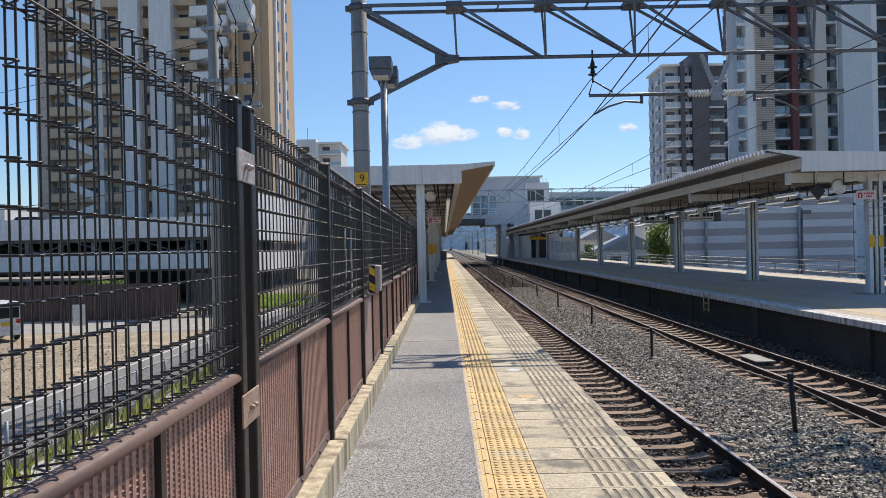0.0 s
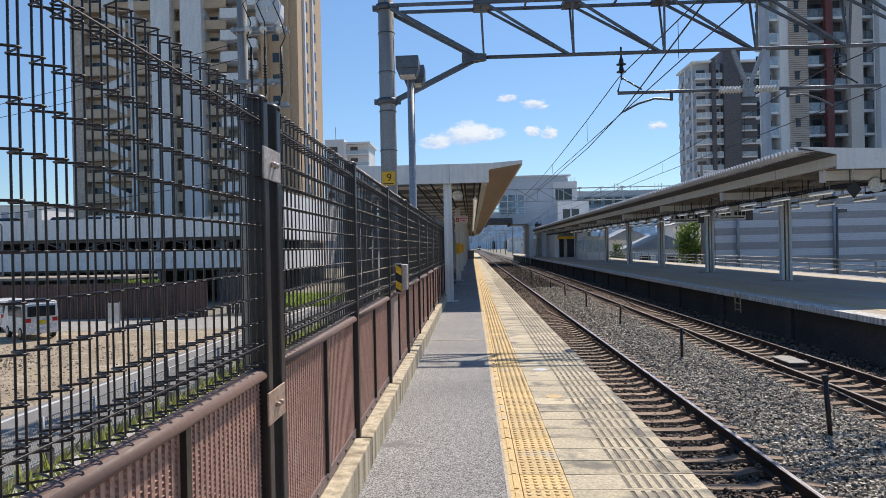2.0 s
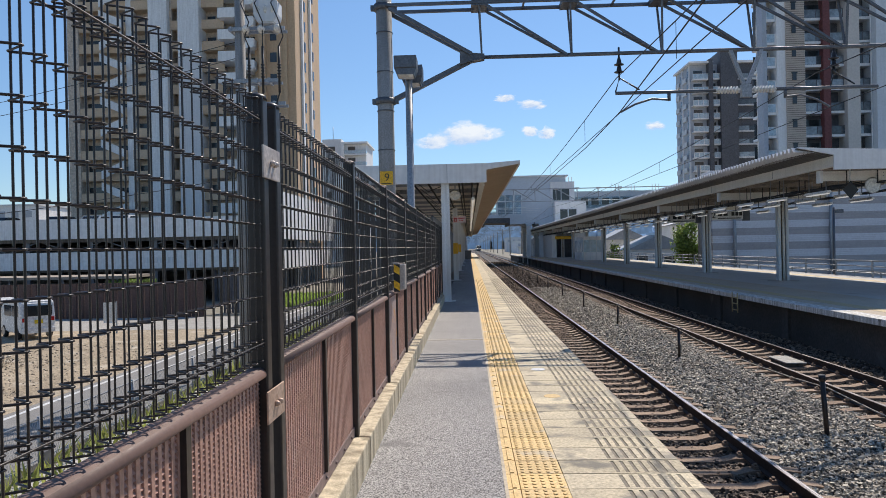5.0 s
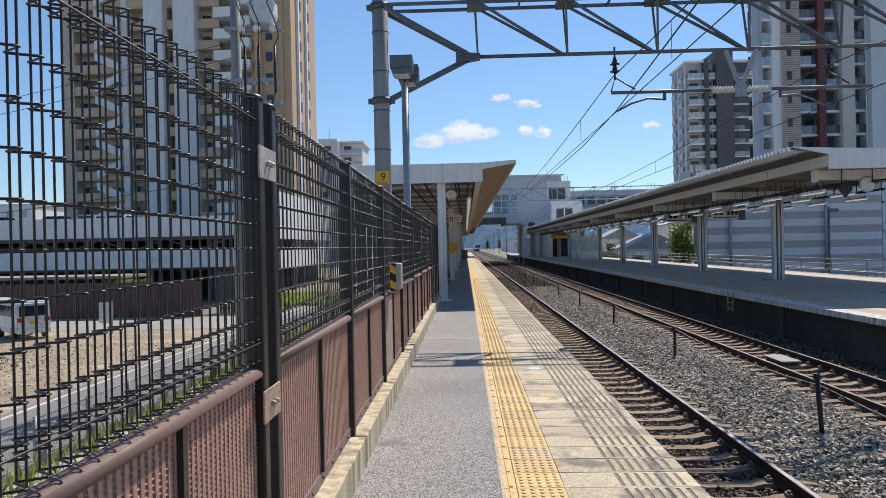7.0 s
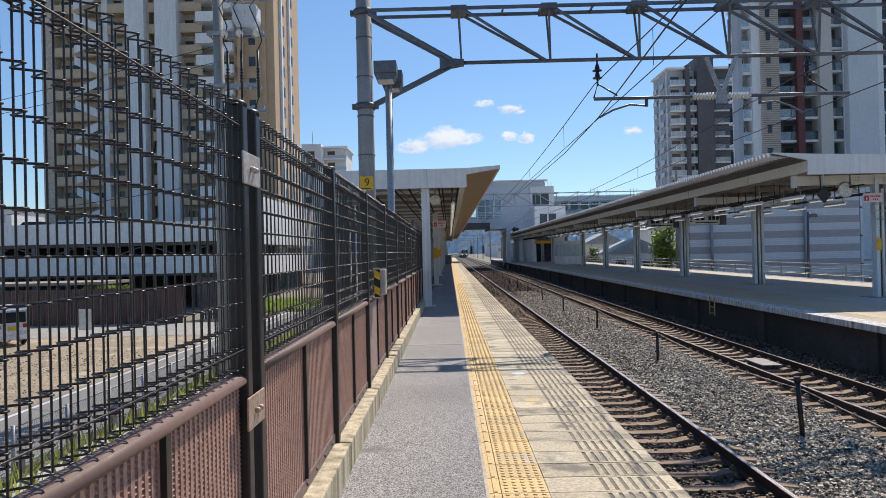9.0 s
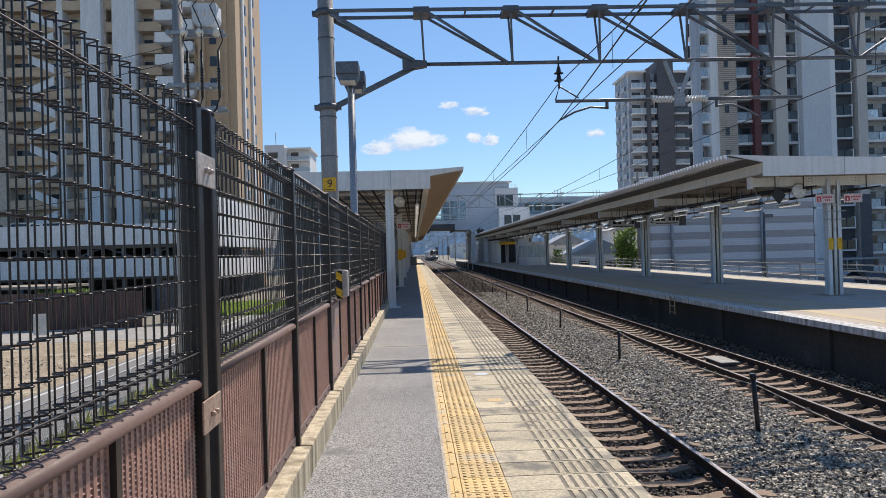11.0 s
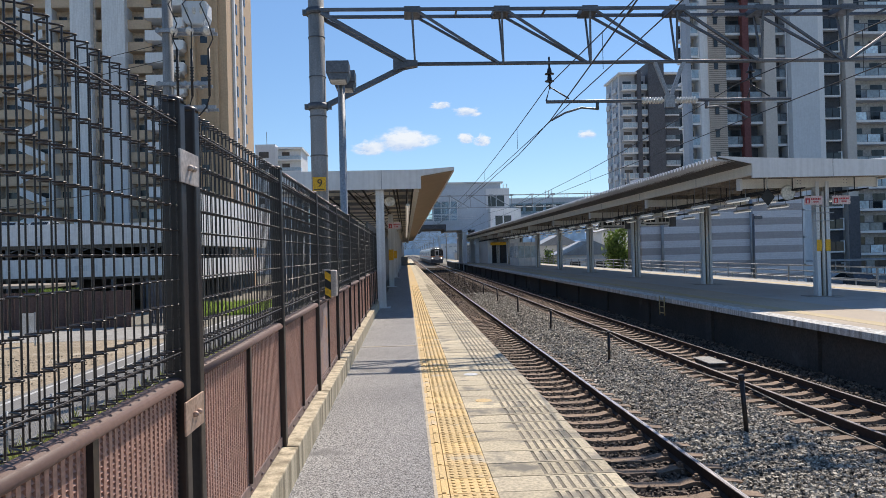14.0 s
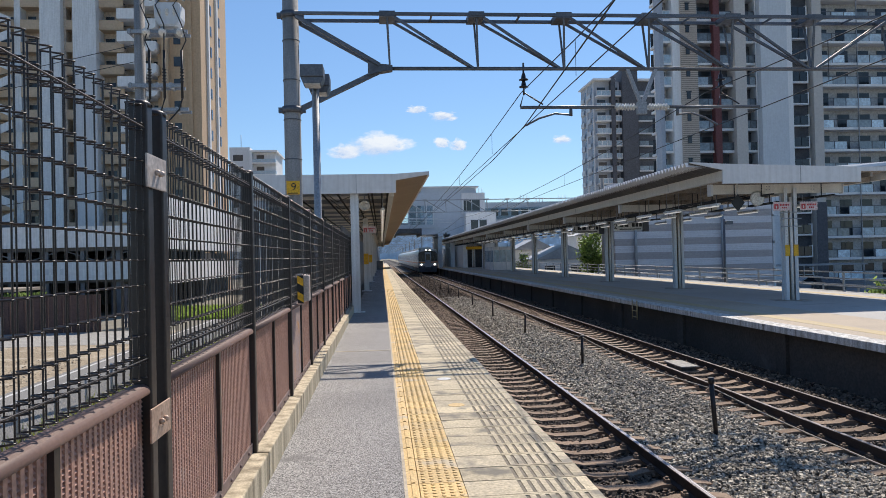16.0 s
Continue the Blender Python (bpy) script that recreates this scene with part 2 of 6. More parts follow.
PANE_BLUE = mat("balcony_glass", (0.42, 0.54, 0.62), (0.34, 0.46, 0.55), 0.12, big=0.3, fine=3)
PANE_DARK = mat("balcony_glass_dark", (0.26, 0.31, 0.35), (0.12, 0.15, 0.17), 0.1, big=0.3, fine=3, vary=0.75)
PANE_MIX = mat("balcony_glass_mixed", (0.52, 0.63, 0.69), (0.4, 0.49, 0.55), 0.1, big=0.3, fine=3, vary=0.6)
STONE_SAND = by_island(mat("sandy_stone", (0.42, 0.35, 0.26), (0.3, 0.25, 0.18), 0.9, big=0.7, fine=30), 0.4, 1.4)
GRAVEL = mat("gravel_lot", (0.37, 0.3, 0.21), (0.28, 0.225, 0.155), 0.95, big=0.3, fine=14, bump=1.0, bump_scale=14, stain=(0.48, 0.42, 0.33), stain_at=0.56, grain=0.65)
GROUND = mat("ground_soil", (0.24, 0.22, 0.18), (0.17, 0.16, 0.12), 0.95, big=0.05, fine=3, bump=0.5, bump_scale=8)
LEAF = translucent(by_island(mat("leaves", (0.27, 0.36, 0.1), (0.19, 0.27, 0.07), 0.6, big=2, fine=10), 0.5, 1.6))
LEAF_DRY = translucent(by_island(mat("grass_dry", (0.33, 0.35, 0.1), (0.25, 0.29, 0.08), 0.8, big=2, fine=10), 0.5, 1.5))
LAWN = translucent(by_island(mat("lawn_grass", (0.36, 0.46, 0.11), (0.28, 0.37, 0.085), 0.8, big=2, fine=10), 0.6, 1.5))
BARK = mat("bark", (0.12, 0.09, 0.06), None, 0.9, bump=0.5)
CAR_WHITE = mat("car_white_paint", (0.75, 0.75, 0.74), (0.72, 0.72, 0.71), 0.25, big=1, fine=10)
CAR_BLUE = mat("car_pale_blue_paint", (0.45, 0.52, 0.58), None, 0.25)
CAR_DARK = mat("car_dark_paint", (0.05, 0.055, 0.06), None, 0.25)
CAR_GLASS = mat("car_glass", (0.02, 0.025, 0.03), None, 0.08)
TAIL_RED = mat("tail_lamp_red", (0.5, 0.02, 0.02), None, 0.2)
PLATE_YELLOW = mat("plate_yellow", (0.75, 0.55, 0.03), None, 0.4)
TYRE = mat("tyre", (0.02, 0.02, 0.02), None, 0.8)
RIM = mat("rim", (0.4, 0.4, 0.4), None, 0.35, metal=0.8)
LOUVRE = mat("louvre_grey", (0.72, 0.71, 0.74), (0.67, 0.66, 0.69), 0.6, big=0.3, fine=6, grain=0.08)
LOUVRE_DARK = mat("louvre_brown", (0.45, 0.415, 0.42), (0.4, 0.37, 0.375), 0.6, big=0.3, fine=6, grain=0.1)
FENCE_WOOD = mat("corrugated_brown", (0.11, 0.065, 0.055), (0.085, 0.05, 0.045), 0.7, big=0.5, fine=10)
TRAIN_STEEL = mat("train_stainless", (0.58, 0.59, 0.6), (0.5, 0.51, 0.52), 0.35, metal=0.4, big=0.4, fine=6)
TRAIN_ORANGE = mat("train_orange", (0.72, 0.22, 0.03), None, 0.4)
TRAIN_BLACK = mat("train_front_dark", (0.025, 0.026, 0.03), None, 0.2)
# whitish nose darkened to mid grey: its shade is put into the colour
TRAIN_NOSE_SHADED = mat("train_nose_grey", (0.33, 0.33, 0.34), (0.28, 0.28, 0.29), 0.35)
TRAIN_WHITE = mat("train_front_white", (0.5, 0.5, 0.51), (0.44, 0.44, 0.45), 0.35)
LAMP_ON = glow("headlight_glow", (1.0, 0.95, 0.85), 3.2)
# faint glow added so that the hung tubes come out white
TUBE_GLOW = glow("lit_tube", (1.0, 0.98, 0.92), 0.22)
TUBE = mat("lamp_tube_white", (0.82, 0.83, 0.84), (0.78, 0.79, 0.8), 0.4)
STATION_GREY = mat("station_panel", (0.52, 0.58, 0.65), (0.46, 0.52, 0.59), 0.6, big=0.2, fine=4, grain=0.08)
# pale blue-white base adds the sky brightness seen through the panes
STATION_GLASS = mat("station_glass", (0.62, 0.8, 0.86), (0.42, 0.58, 0.67), 0.06, big=0.35, fine=2, vary=0.5)

def see_through(m, share):
    """Clear glazing: part of the light passes straight through."""
    n, l = m.node_tree.nodes, m.node_tree.links
    t = n.new("ShaderNodeBsdfTransparent")
    t.inputs["Color"].default_value = (0.9, 0.97, 1.0, 1)
    x = n.new("ShaderNodeMixShader")
    x.inputs["Fac"].default_value = share
    l.new(n["Principled BSDF"].outputs[0], x.inputs[1])
    l.new(t.outputs[0], x.inputs[2])
    l.new(x.outputs[0], n["Material Output"].inputs["Surface"])


see_through(STATION_GLASS, 0.82)
COPING = mat("coping_pale", (0.76, 0.75, 0.72), (0.62, 0.61, 0.58), 0.85, big=2.2, fine=30, streak=0.85, bump=0.3, stain=(0.3, 0.28, 0.25), stain_at=0.63)
WARM_PAVING = mat("warm_paving", (0.5, 0.42, 0.325), (0.42, 0.355, 0.28), 0.9, big=0.6, fine=60, bump=0.5, grain=0.4, stain=(0.34, 0.31, 0.27), stain_at=0.6)
HAZE = mat("hazy_distance", (0.56, 0.7, 0.86), (0.5, 0.64, 0.8), 1.0, big=0.01, fine=0.05)
ROPE = mat("rope_weathered", (0.36, 0.32, 0.27), None, 0.7)


# ---- building helpers ----
def box(bm, x0, x1, y0, y1, z0, z1, bev=0.0):
    vs = [bm.verts.new((x, y, z)) for z in (z0, z1) for y in (y0, y1) for x in (x0, x1)]
    fs = [bm.faces.new([vs[i] for i in q]) for q in ((0, 2, 3, 1), (4, 5, 7, 6), (0, 1, 5, 4), (2, 6, 7, 3), (0, 4, 6, 2), (1, 3, 7, 5))]
    if bev:
        es = list({e for f in fs for e in f.edges})
        bmesh.ops.bevel(bm, geom=es, offset=bev, segments=2, affect="EDGES", profile=0.6)


def tube(bm, p0, p1, r, seg=8, r1=None, caps=True):
    p0, p1 = Vector(p0), Vector(p1)
    r1 = r if r1 is None else r1
    d = (p1 - p0).normalized()
    u = d.cross(Vector((0, 0, 1)) if abs(d.z) < 0.9 else Vector((1, 0, 0))).normalized()
    w = d.cross(u)
    rings = []
    for p, rad in ((p0, r), (p1, r1)):
        rings.append([bm.verts.new(p + rad * (math.cos(a) * u + math.sin(a) * w)) for a in [2 * math.pi * (k + 0.5) / seg for k in range(seg)]])
    for k in range(seg):
        f = bm.faces.new((rings[0][k], rings[0][(k + 1) % seg], rings[1][(k + 1) % seg], rings[1][k]))
        f.smooth = seg > 5
    if caps:
        bm.faces.new(list(reversed(rings[0])))
        bm.faces.new(rings[1])


def line(bm, pts, r, seg=5):
    """A wire through pts: one skin of rings."""
    pts = [Vector(p) for p in pts]
    last = None
    for i, p in enumerate(pts):
        d = (pts[min(i + 1, len(pts) - 1)] - pts[max(i - 1, 0)]).normalized()
        u = d.cross(Vector((0.31, 0.17, 0.93))).normalized()
        w = d.cross(u)
        ring = [bm.verts.new(p + r * (math.cos(2 * math.pi * k / seg) * u + math.sin(2 * math.pi * k / seg) * w)) for k in range(seg)]
        if last:
            for k in range(seg):
                bm.faces.new((last[k], last[(k + 1) % seg], ring[(k + 1) % seg], ring[k])).smooth = True
        last = ring


def prism(bm, outline, y0, y1, axis="y"):
    """Extrudes an (a, b) outline along y (a = x, b = z) or along x (a = y, b = z)."""
    def at(a, b, c):
        return (a, c, b) if axis == "y" else (c, a, b)
    lo = [bm.verts.new(at(a, b, y0)) for a, b in outline]
    hi = [bm.verts.new(at(a, b, y1)) for a, b in outline]
    n = len(outline)
    for k in range(n):
        bm.faces.new((lo[k], lo[(k + 1) % n], hi[(k + 1) % n], hi[k]))
    bm.faces.new(list(reversed(lo)))
    bm.faces.new(hi)


def lathe(bm, profile, base, axis=(0, 0, 1), seg=12):
    """Turns (radius, height) pairs round an axis."""
    base, axis = Vector(base), Vector(axis).normalized()
    u = axis.cross(Vector((0, 1, 0)) if abs(axis.y) < 0.9 else Vector((1, 0, 0))).normalized()
    w = axis.cross(u)
    last = None
    for r, h in profile:
        ring = [bm.verts.new(base + axis * h + r * (math.cos(2 * math.pi * k / seg) * u + math.sin(2 * math.pi * k / seg) * w)) for k in range(seg)]
        if last:
            for k in range(seg):
                bm.faces.new((last[k], last[(k + 1) % seg], ring[(k + 1) % seg], ring[k])).smooth = True
        else:
            bm.faces.new(list(reversed(ring)))
        last = ring
    bm.faces.new(last)


def part(name, bm, material, parent=None, label="", loc=(0, 0, 0)):
    me = bpy.data.meshes.new(name)
    bmesh.ops.recalc_face_normals(bm, faces=bm.faces)
    bm.to_mesh(me)
    bm.free()
    for m in (material if isinstance(material, (list, tuple)) else [material]):
        me.materials.append(m)
    ob = new(name, me)
    ob.location = loc
    if parent:
        ob.parent = parent
    if label:
        tagged(ob, label)
    return ob


def again(ob, loc, parent=None, rot=None):
    """Another object on the same mesh."""
    o = new(ob.name.split(".")[0], ob.data)
    o.parent = parent or ob.parent
    o.location = loc
    if rot:
        o.rotation_euler = rot
    return o


def thing(name, label, category, loc=(0, 0, 0), group="", kind="", rz=0.0):
    e = new(name)
    e.empty_display_size = 0.2
    e.location = loc
    e.rotation_euler = (0, 0, radians(rz))
    return tagged(e, label, category, group, kind)


def boxes(*specs, bev=0.0):
    bm = bmesh.new()
    for s in specs:
        box(bm, *s, bev=bev)
    return bm


def words(name, body, size, loc, rot, material, parent=None, extrude=0.002, label=""):
    cu = bpy.data.curves.new(name, "FONT")
    cu.body, cu.size, cu.extrude, cu.align_x, cu.align_y = body, size, extrude, "CENTER", "CENTER"
    tmp = bpy.data.objects.new(name, cu)
    me = bpy.data.meshes.new_from_object(tmp)
    bpy.data.objects.remove(tmp)
    me.materials.clear()
    me.materials.append(material)
    ob = new(name, me)
    ob.location, ob.rotation_euler = loc, [radians(a) for a in rot]
    ob.parent = parent
    if label:
        tagged(ob, label)
    return ob


RAIL_Z = -1.04          # rail head below the platform top
EDGE = 1.41             # track-side edge of the platform
P2 = -0.12              # top of the island platform across the tracks
LOW = -2.9              # street level

# ---- ground, platforms, tracks ----
def ground_height(x, y):
    """Street level on both sides, a raised bed for the railway between."""
    def ramp(v, a, b):
        return min(1.0, max(0.0, (v - a) / (b - a)))
    up = ramp(x, -0.95, -0.85) * (1 - ramp(x, 19.6, 22.5))
    return LOW + (-1.32 - LOW) * up


def build_ground():
    xs = [-2500, -800, -250, -80, -40, -20, -10, -5, -2.2, -0.95, -0.85, 1.5, 5, 8.5, 14, 19.6, 21, 22.5, 30, 45, 80, 250, 800, 2500]
    ys = [-600, -100, -30, -10, 0, 10, 20, 40, 70, 110, 160, 300, 700, 1500, 4000]
    bm = bmesh.new()
    grid = [[bm.verts.new((x, y, ground_height(x, y))) for x in xs] for y in ys]
    for j in range(len(ys) - 1):
        for i in range(len(xs) - 1):
            bm.faces.new((grid[j][i], grid[j][i + 1], grid[j + 1][i + 1], grid[j + 1][i]))
    tagged(part("ground", bm, GROUND), "brown bare soil and verge beside the railway", "ground", kind="structure")
    bed = bmesh.new()
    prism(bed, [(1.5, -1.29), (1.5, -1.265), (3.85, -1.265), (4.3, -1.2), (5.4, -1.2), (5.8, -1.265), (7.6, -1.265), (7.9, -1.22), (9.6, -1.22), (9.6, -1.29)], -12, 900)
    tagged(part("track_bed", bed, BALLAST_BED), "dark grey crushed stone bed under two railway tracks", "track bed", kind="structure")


def build_platform():
    pf = thing("platform", "grey asphalt platform with concrete edge slabs", "platform", kind="structure")
    part("asphalt", boxes((-0.762, 0.17, -12, 190, -0.3, 0.0)), ASPHALT, pf)
    part("body_wall", boxes((-0.96, 1.22, -12, 22, -3.0, -0.16), (-1.3, 1.22, 22, 190, -3.0, -0.16), (-0.95, 1.2, -12, 190, -0.16, -0.03)), CONCRETE_DARK, pf)
    part("edge_beam", boxes((1.1, 1.385, -12, 190, -0.22, -0.05)), CONCRETE, pf)
    part("rear_slabs", boxes((0.592, EDGE + 0.018, -12, -1.0, -0.06, -0.002)), SLAB, pf)
    part("rear_tactile_strip", boxes((0.17, 0.588, -12, -1.0, -0.06, 0.0)), TILE, pf)
    # one expansion joint across the asphalt
    part("joint_strip", boxes((-0.75, 0.168, 11.62, 11.67, -0.01, 0.004)), TILE_EDGE, pf)
    # far paving, too small to pick apart
    far = bmesh.new()
    box(far, 0.592, EDGE + 0.018, 34.0, 190, -0.06, -0.002)
    tagged(part("far_slabs", far, SLAB, pf), kind="stuff")
    fy = bmesh.new()
    box(fy, 0.17, 0.59, 34.0, 190, -0.06, 0.0)
    for k in range(4):
        box(fy, 0.255 + k * 0.085, 0.285 + k * 0.085, 34.0, 190, 0.0, 0.004)
    tagged(part("far_tactile_strip", fy, TILE, pf), kind="stuff")
    gv = bmesh.new()
    for k in range(6):
        box(gv, 1.0 + k * 0.064, 1.018 + k * 0.064, 34.0, 120, -0.002, 0.0015)
    tagged(part("far_grooves", gv, GROOVE, pf), kind="stuff")
    return pf


def build_paving(pf):
    """Edge slabs with worn grooves, and tactile tiles with their studs."""
    slab = bmesh.new()
    box(slab, -0.018, 0.345, 0.0, 0.292, -0.06, 0.0, bev=0.004)
    box(slab, 0.793, 0.836, 0.0, 0.292, -0.07, -0.0005, bev=0.004)
    for k in range(7):
        x0 = 0.345 + k * 0.064
        box(slab, x0 + 0.026, x0 + 0.064, 0.022, 0.27, -0.03, -0.0005)
    box(slab, 0.345, 0.793, 0.0, 0.022, -0.03, -0.001)
    box(slab, 0.345, 0.793, 0.27, 0.292, -0.03, -0.001)
    first = part("edge_slab", slab, SLAB, pf, loc=(0.593, -1.0, 0))
    base = bmesh.new()
    box(base, 0.593, 1.4, -1.2, 34.0, -0.1, -0.0065)
    part("slab_bedding", base, GROOVE, pf)
    tile = bmesh.new()
    box(tile, 0.0, 0.3, 0.0, 0.293, -0.06, 0.0, bev=0.003)
    for i in range(5):
        for j in range(5):
            lathe(tile, [(0.0165, -0.001), (0.0155, 0.004), (0.009, 0.006)], (0.035 + i * 0.0575, 0.031 + j * 0.0575, 0.0), seg=6)
    tfirst = part("tactile_tile", tile, TILE, pf, loc=(0.272, -1.0, 0))
    bar = bmesh.new()
    box(bar, 0.0, 0.078, 0.0, 0.293, -0.06, -0.001, bev=0.003)
    box(bar, 0.03, 0.058, 0.012, 0.281, -0.001, 0.006, bev=0.002)
    bfirst = part("guide_bar_tile", bar, TILE, pf, loc=(0.19, -1.0, 0))
    for i in range(1, 117):
        y = -1.0 + i * 0.3
        if i < 116:
            again(first, (0.593 + 0.002 * math.sin(i * 2.1), y, 0.0015 * math.sin(i * 1.3)))
        again(tfirst, (0.272, y, 0.0))
        if i < 117:
            again(bfirst, (0.19, y, 0.0))
    part("tile_border", boxes((0.17, 0.192, -1.0, 34, -0.05, 0.002)), TILE_EDGE, pf)
    # round inspection covers let into the slabs
    cov = bmesh.new()
    lathe(cov, [(0.09, -0.004), (0.09, 0.002)], (0, 0, 0), seg=20)
    c = part("round_cover", cov, SIGN_WHITE, pf, loc=(0.80, 8.72, 0.001))
    cy = bmesh.new()
    lathe(cy, [(0.085, -0.004), (0.085, 0.002)], (0, 0, 0), seg=20)
    part("yellow_cover", cy, TILE, pf, loc=(0.79, 7.15, 0.001))


def build_kerb(pf):
    bm = bmesh.new()
    box(bm, -0.97, -0.758, 0.012, 1.988, -0.1, 0.2, bev=0.012)
    k0 = part("kerb_stone", bm, KERB, pf, loc=(0, -5.07, 0))
    for i in range(1, 13):
        again(k0, (0, -5.07 + 2 * i, 0))


def rail_mesh(y0, y1):
    bm = bmesh.new()
    prism(bm, [(-0.06, -0.155), (0.06, -0.155), (0.06, -0.145), (0.01, -0.13), (0.009, -0.04), (0.032, -0.03), (0.032, -0.004), (-0.032, -0.004), (-0.032, -0.03), (-0.009, -0.04), (-0.01, -0.13), (-0.06, -0.145)], y0, y1)
    return bm


def build_tracks():
    tr = {}
    for label, name, cx in (("near", "track", 2.88), ("far", "track", 6.925)):
        t = thing(name, "rusty steel rails on concrete sleepers in ballast", "railway track", (cx, 0, RAIL_Z), "railway tracks", "structure")
        tr[label] = t
        for sx in (-0.566, 0.566):
            r = part("rail", rail_mesh(-12, 900), RAIL_SIDE, t, loc=(sx, 0, 0))
            part("running_surface", boxes((-0.027, 0.027, -12, 900, -0.006, 0.0)), RAIL_TOP, r, "polished steel running surface")
        sl = bmesh.new()
        prism(sl, [(-1.0, -0.34), (1.0, -0.34), (1.0, -0.17), (0.8, -0.15), (0.4, -0.15), (0.25, -0.185), (-0.25, -0.185), (-0.4, -0.15), (-0.8, -0.15), (-1.0, -0.17)], -0.09, 0.09)
        for sx in (-0.566, 0.566):
            for s in (-1, 1):
                box(sl, sx + s * 0.09 - 0.03, sx + s * 0.09 + 0.03, -0.045, 0.045, -0.15, -0.11)
                lathe(sl, [(0.022, 0.0), (0.022, 0.03)], (sx + s * 0.09, 0, -0.115), seg=6)
        first = part("sleeper", sl, SLEEPER, t, loc=(0, -8.0, 0))
        for i in range(1, 140):
            again(first, (0, -8.0 + i * 0.5, 0))
        far = bmesh.new()
        for i in range(400):
            y = 62.0 + i * 0.5
            box(far, -1.0, 1.0, y - 0.11, y + 0.11, -0.24, -0.15)
        tagged(part("far_sleepers", far, SLEEPER, t), kind="stuff")
    # flat cover beside the second track
    j = thing("junction_box", "pale flat junction box lying between the rails", "junction box", (7.05, 16.0, -1.19))
    part("lid", boxes((-0.22, 0.22, -0.5, 0.5, 0.05, 0.075), bev=0.006), CONCRETE, j)
    part("case", boxes((-0.17, 0.17, -0.42, 0.42, -0.1, 0.05)), CONCRETE_DARK, j)


def stones(name, n, xr, yr, zf, size, material, seed, power=1.0):
    """Loose broken stones as one joined mesh of small facetted lumps."""
    rng = np.random.default_rng(seed)
    base = np.array([(x, y, z) for z in (-0.62, 0.62) for y in (-0.72, 0.72) for x in (-0.8, 0.8)], float)
    faces = np.array([(0, 2, 3), (0, 3, 1), (4, 5, 7), (4, 7, 6), (0, 1, 5), (0, 5, 4), (2, 6, 7), (2, 7, 3), (0, 4, 6), (0, 6, 2), (1, 3, 7), (1, 7, 5)])
    x = rng.uniform(xr[0], xr[1], n)
    y = yr[0] + (yr[1] - yr[0]) * rng.uniform(0, 1, n) ** power
    s = size * rng.uniform(0.6, 1.35, n) * (1 + (y - yr[0]) * 0.012)
    z = zf(x, y) + rng.uniform(-0.3, 0.75, n) * s
    a = rng.uniform(0, 2 * np.pi, n)
    b = rng.uniform(-1.5, 1.5, n)
    sc = rng.uniform(0.65, 1.25, (n, 1, 3)) * s[:, None, None]
    v = base[None] * sc * (1 + rng.uniform(-0.55, 0.35, (n, 8, 3)))
    ca, sa, cb, sb = np.cos(a)[:, None], np.sin(a)[:, None], np.cos(b)[:, None], np.sin(b)[:, None]
    vy, vz = v[..., 1] * cb - v[..., 2] * sb, v[..., 1] * sb + v[..., 2] * cb
    vx = v[..., 0] * ca - vy * sa
    vy = v[..., 0] * sa + vy * ca
    co = np.stack([vx + x[:, None], vy + y[:, None], vz + z[:, None]], -1).reshape(-1, 3)
    fc = (faces[None] + (np.arange(n) * 8)[:, None, None]).reshape(-1, 3)
    me = bpy.data.meshes.new(name)
    me.vertices.add(len(co))
    me.vertices.foreach_set("co", co.ravel())
    me.loops.add(fc.size)
    me.loops.foreach_set("vertex_index", fc.ravel())
    me.polygons.add(len(fc))
    me.polygons.foreach_set("loop_start", np.arange(0, fc.size, 3))
    me.update()
    me.validate()
    me.shade_flat()
    me.materials.append(material)
    return new(name, me)


def build_ballast():
    def shoulder(x, y):
        return np.interp(x, [3.6, 3.85, 4.3, 5.4, 5.8, 6.2], [-1.245, -1.235, -1.178, -1.178, -1.235, -1.245])
    tagged(stones("ballast", 88000, (3.62, 6.2), (5, 46), shoulder, 0.021, STONE, 1, 1.5), "grey broken ballast stones between the tracks", "ballast", kind="stuff")
    tagged(stones("ballast", 30000, (1.45, 3.62), (4, 40), lambda x, y: -1.262 + 0 * x, 0.024, STONE_RUST, 2, 1.4), "rust-brown ballast stones between the near rails", "ballast", kind="stuff")
    tagged(stones("ballast", 14000, (6.2, 7.6), (7, 40), lambda x, y: -1.272 + 0 * x, 0.024, STONE_RUST, 3, 1.4), "rust-brown ballast stones between the far rails", "ballast", kind="stuff")
    tagged(stones("ballast", 12000, (7.6, 8.75), (8, 50), lambda x, y: -1.21 + 0 * x, 0.027, STONE_RUST, 4, 1.4), "brown ballast stones along the island platform wall", "ballast", kind="stuff")


def build_far_ballast():
    tagged(stones("ballast", 12000, (1.45, 8.7), (-9, 6), lambda x, y: np.where((x > 4.0) & (x < 5.8), -1.18, -1.25), 0.03, STONE_RUST, 15), "brown-grey ballast stones beside the platform", "ballast", kind="stuff")
    tagged(stones("ballast", 26000, (1.45, 8.7), (42, 125), lambda x, y: np.where((x > 4.0) & (x < 5.8), -1.19, -1.23), 0.036, STONE_RUST, 14, 1.2), "brown-grey ballast stones farther along the tracks", "ballast", kind="stuff")


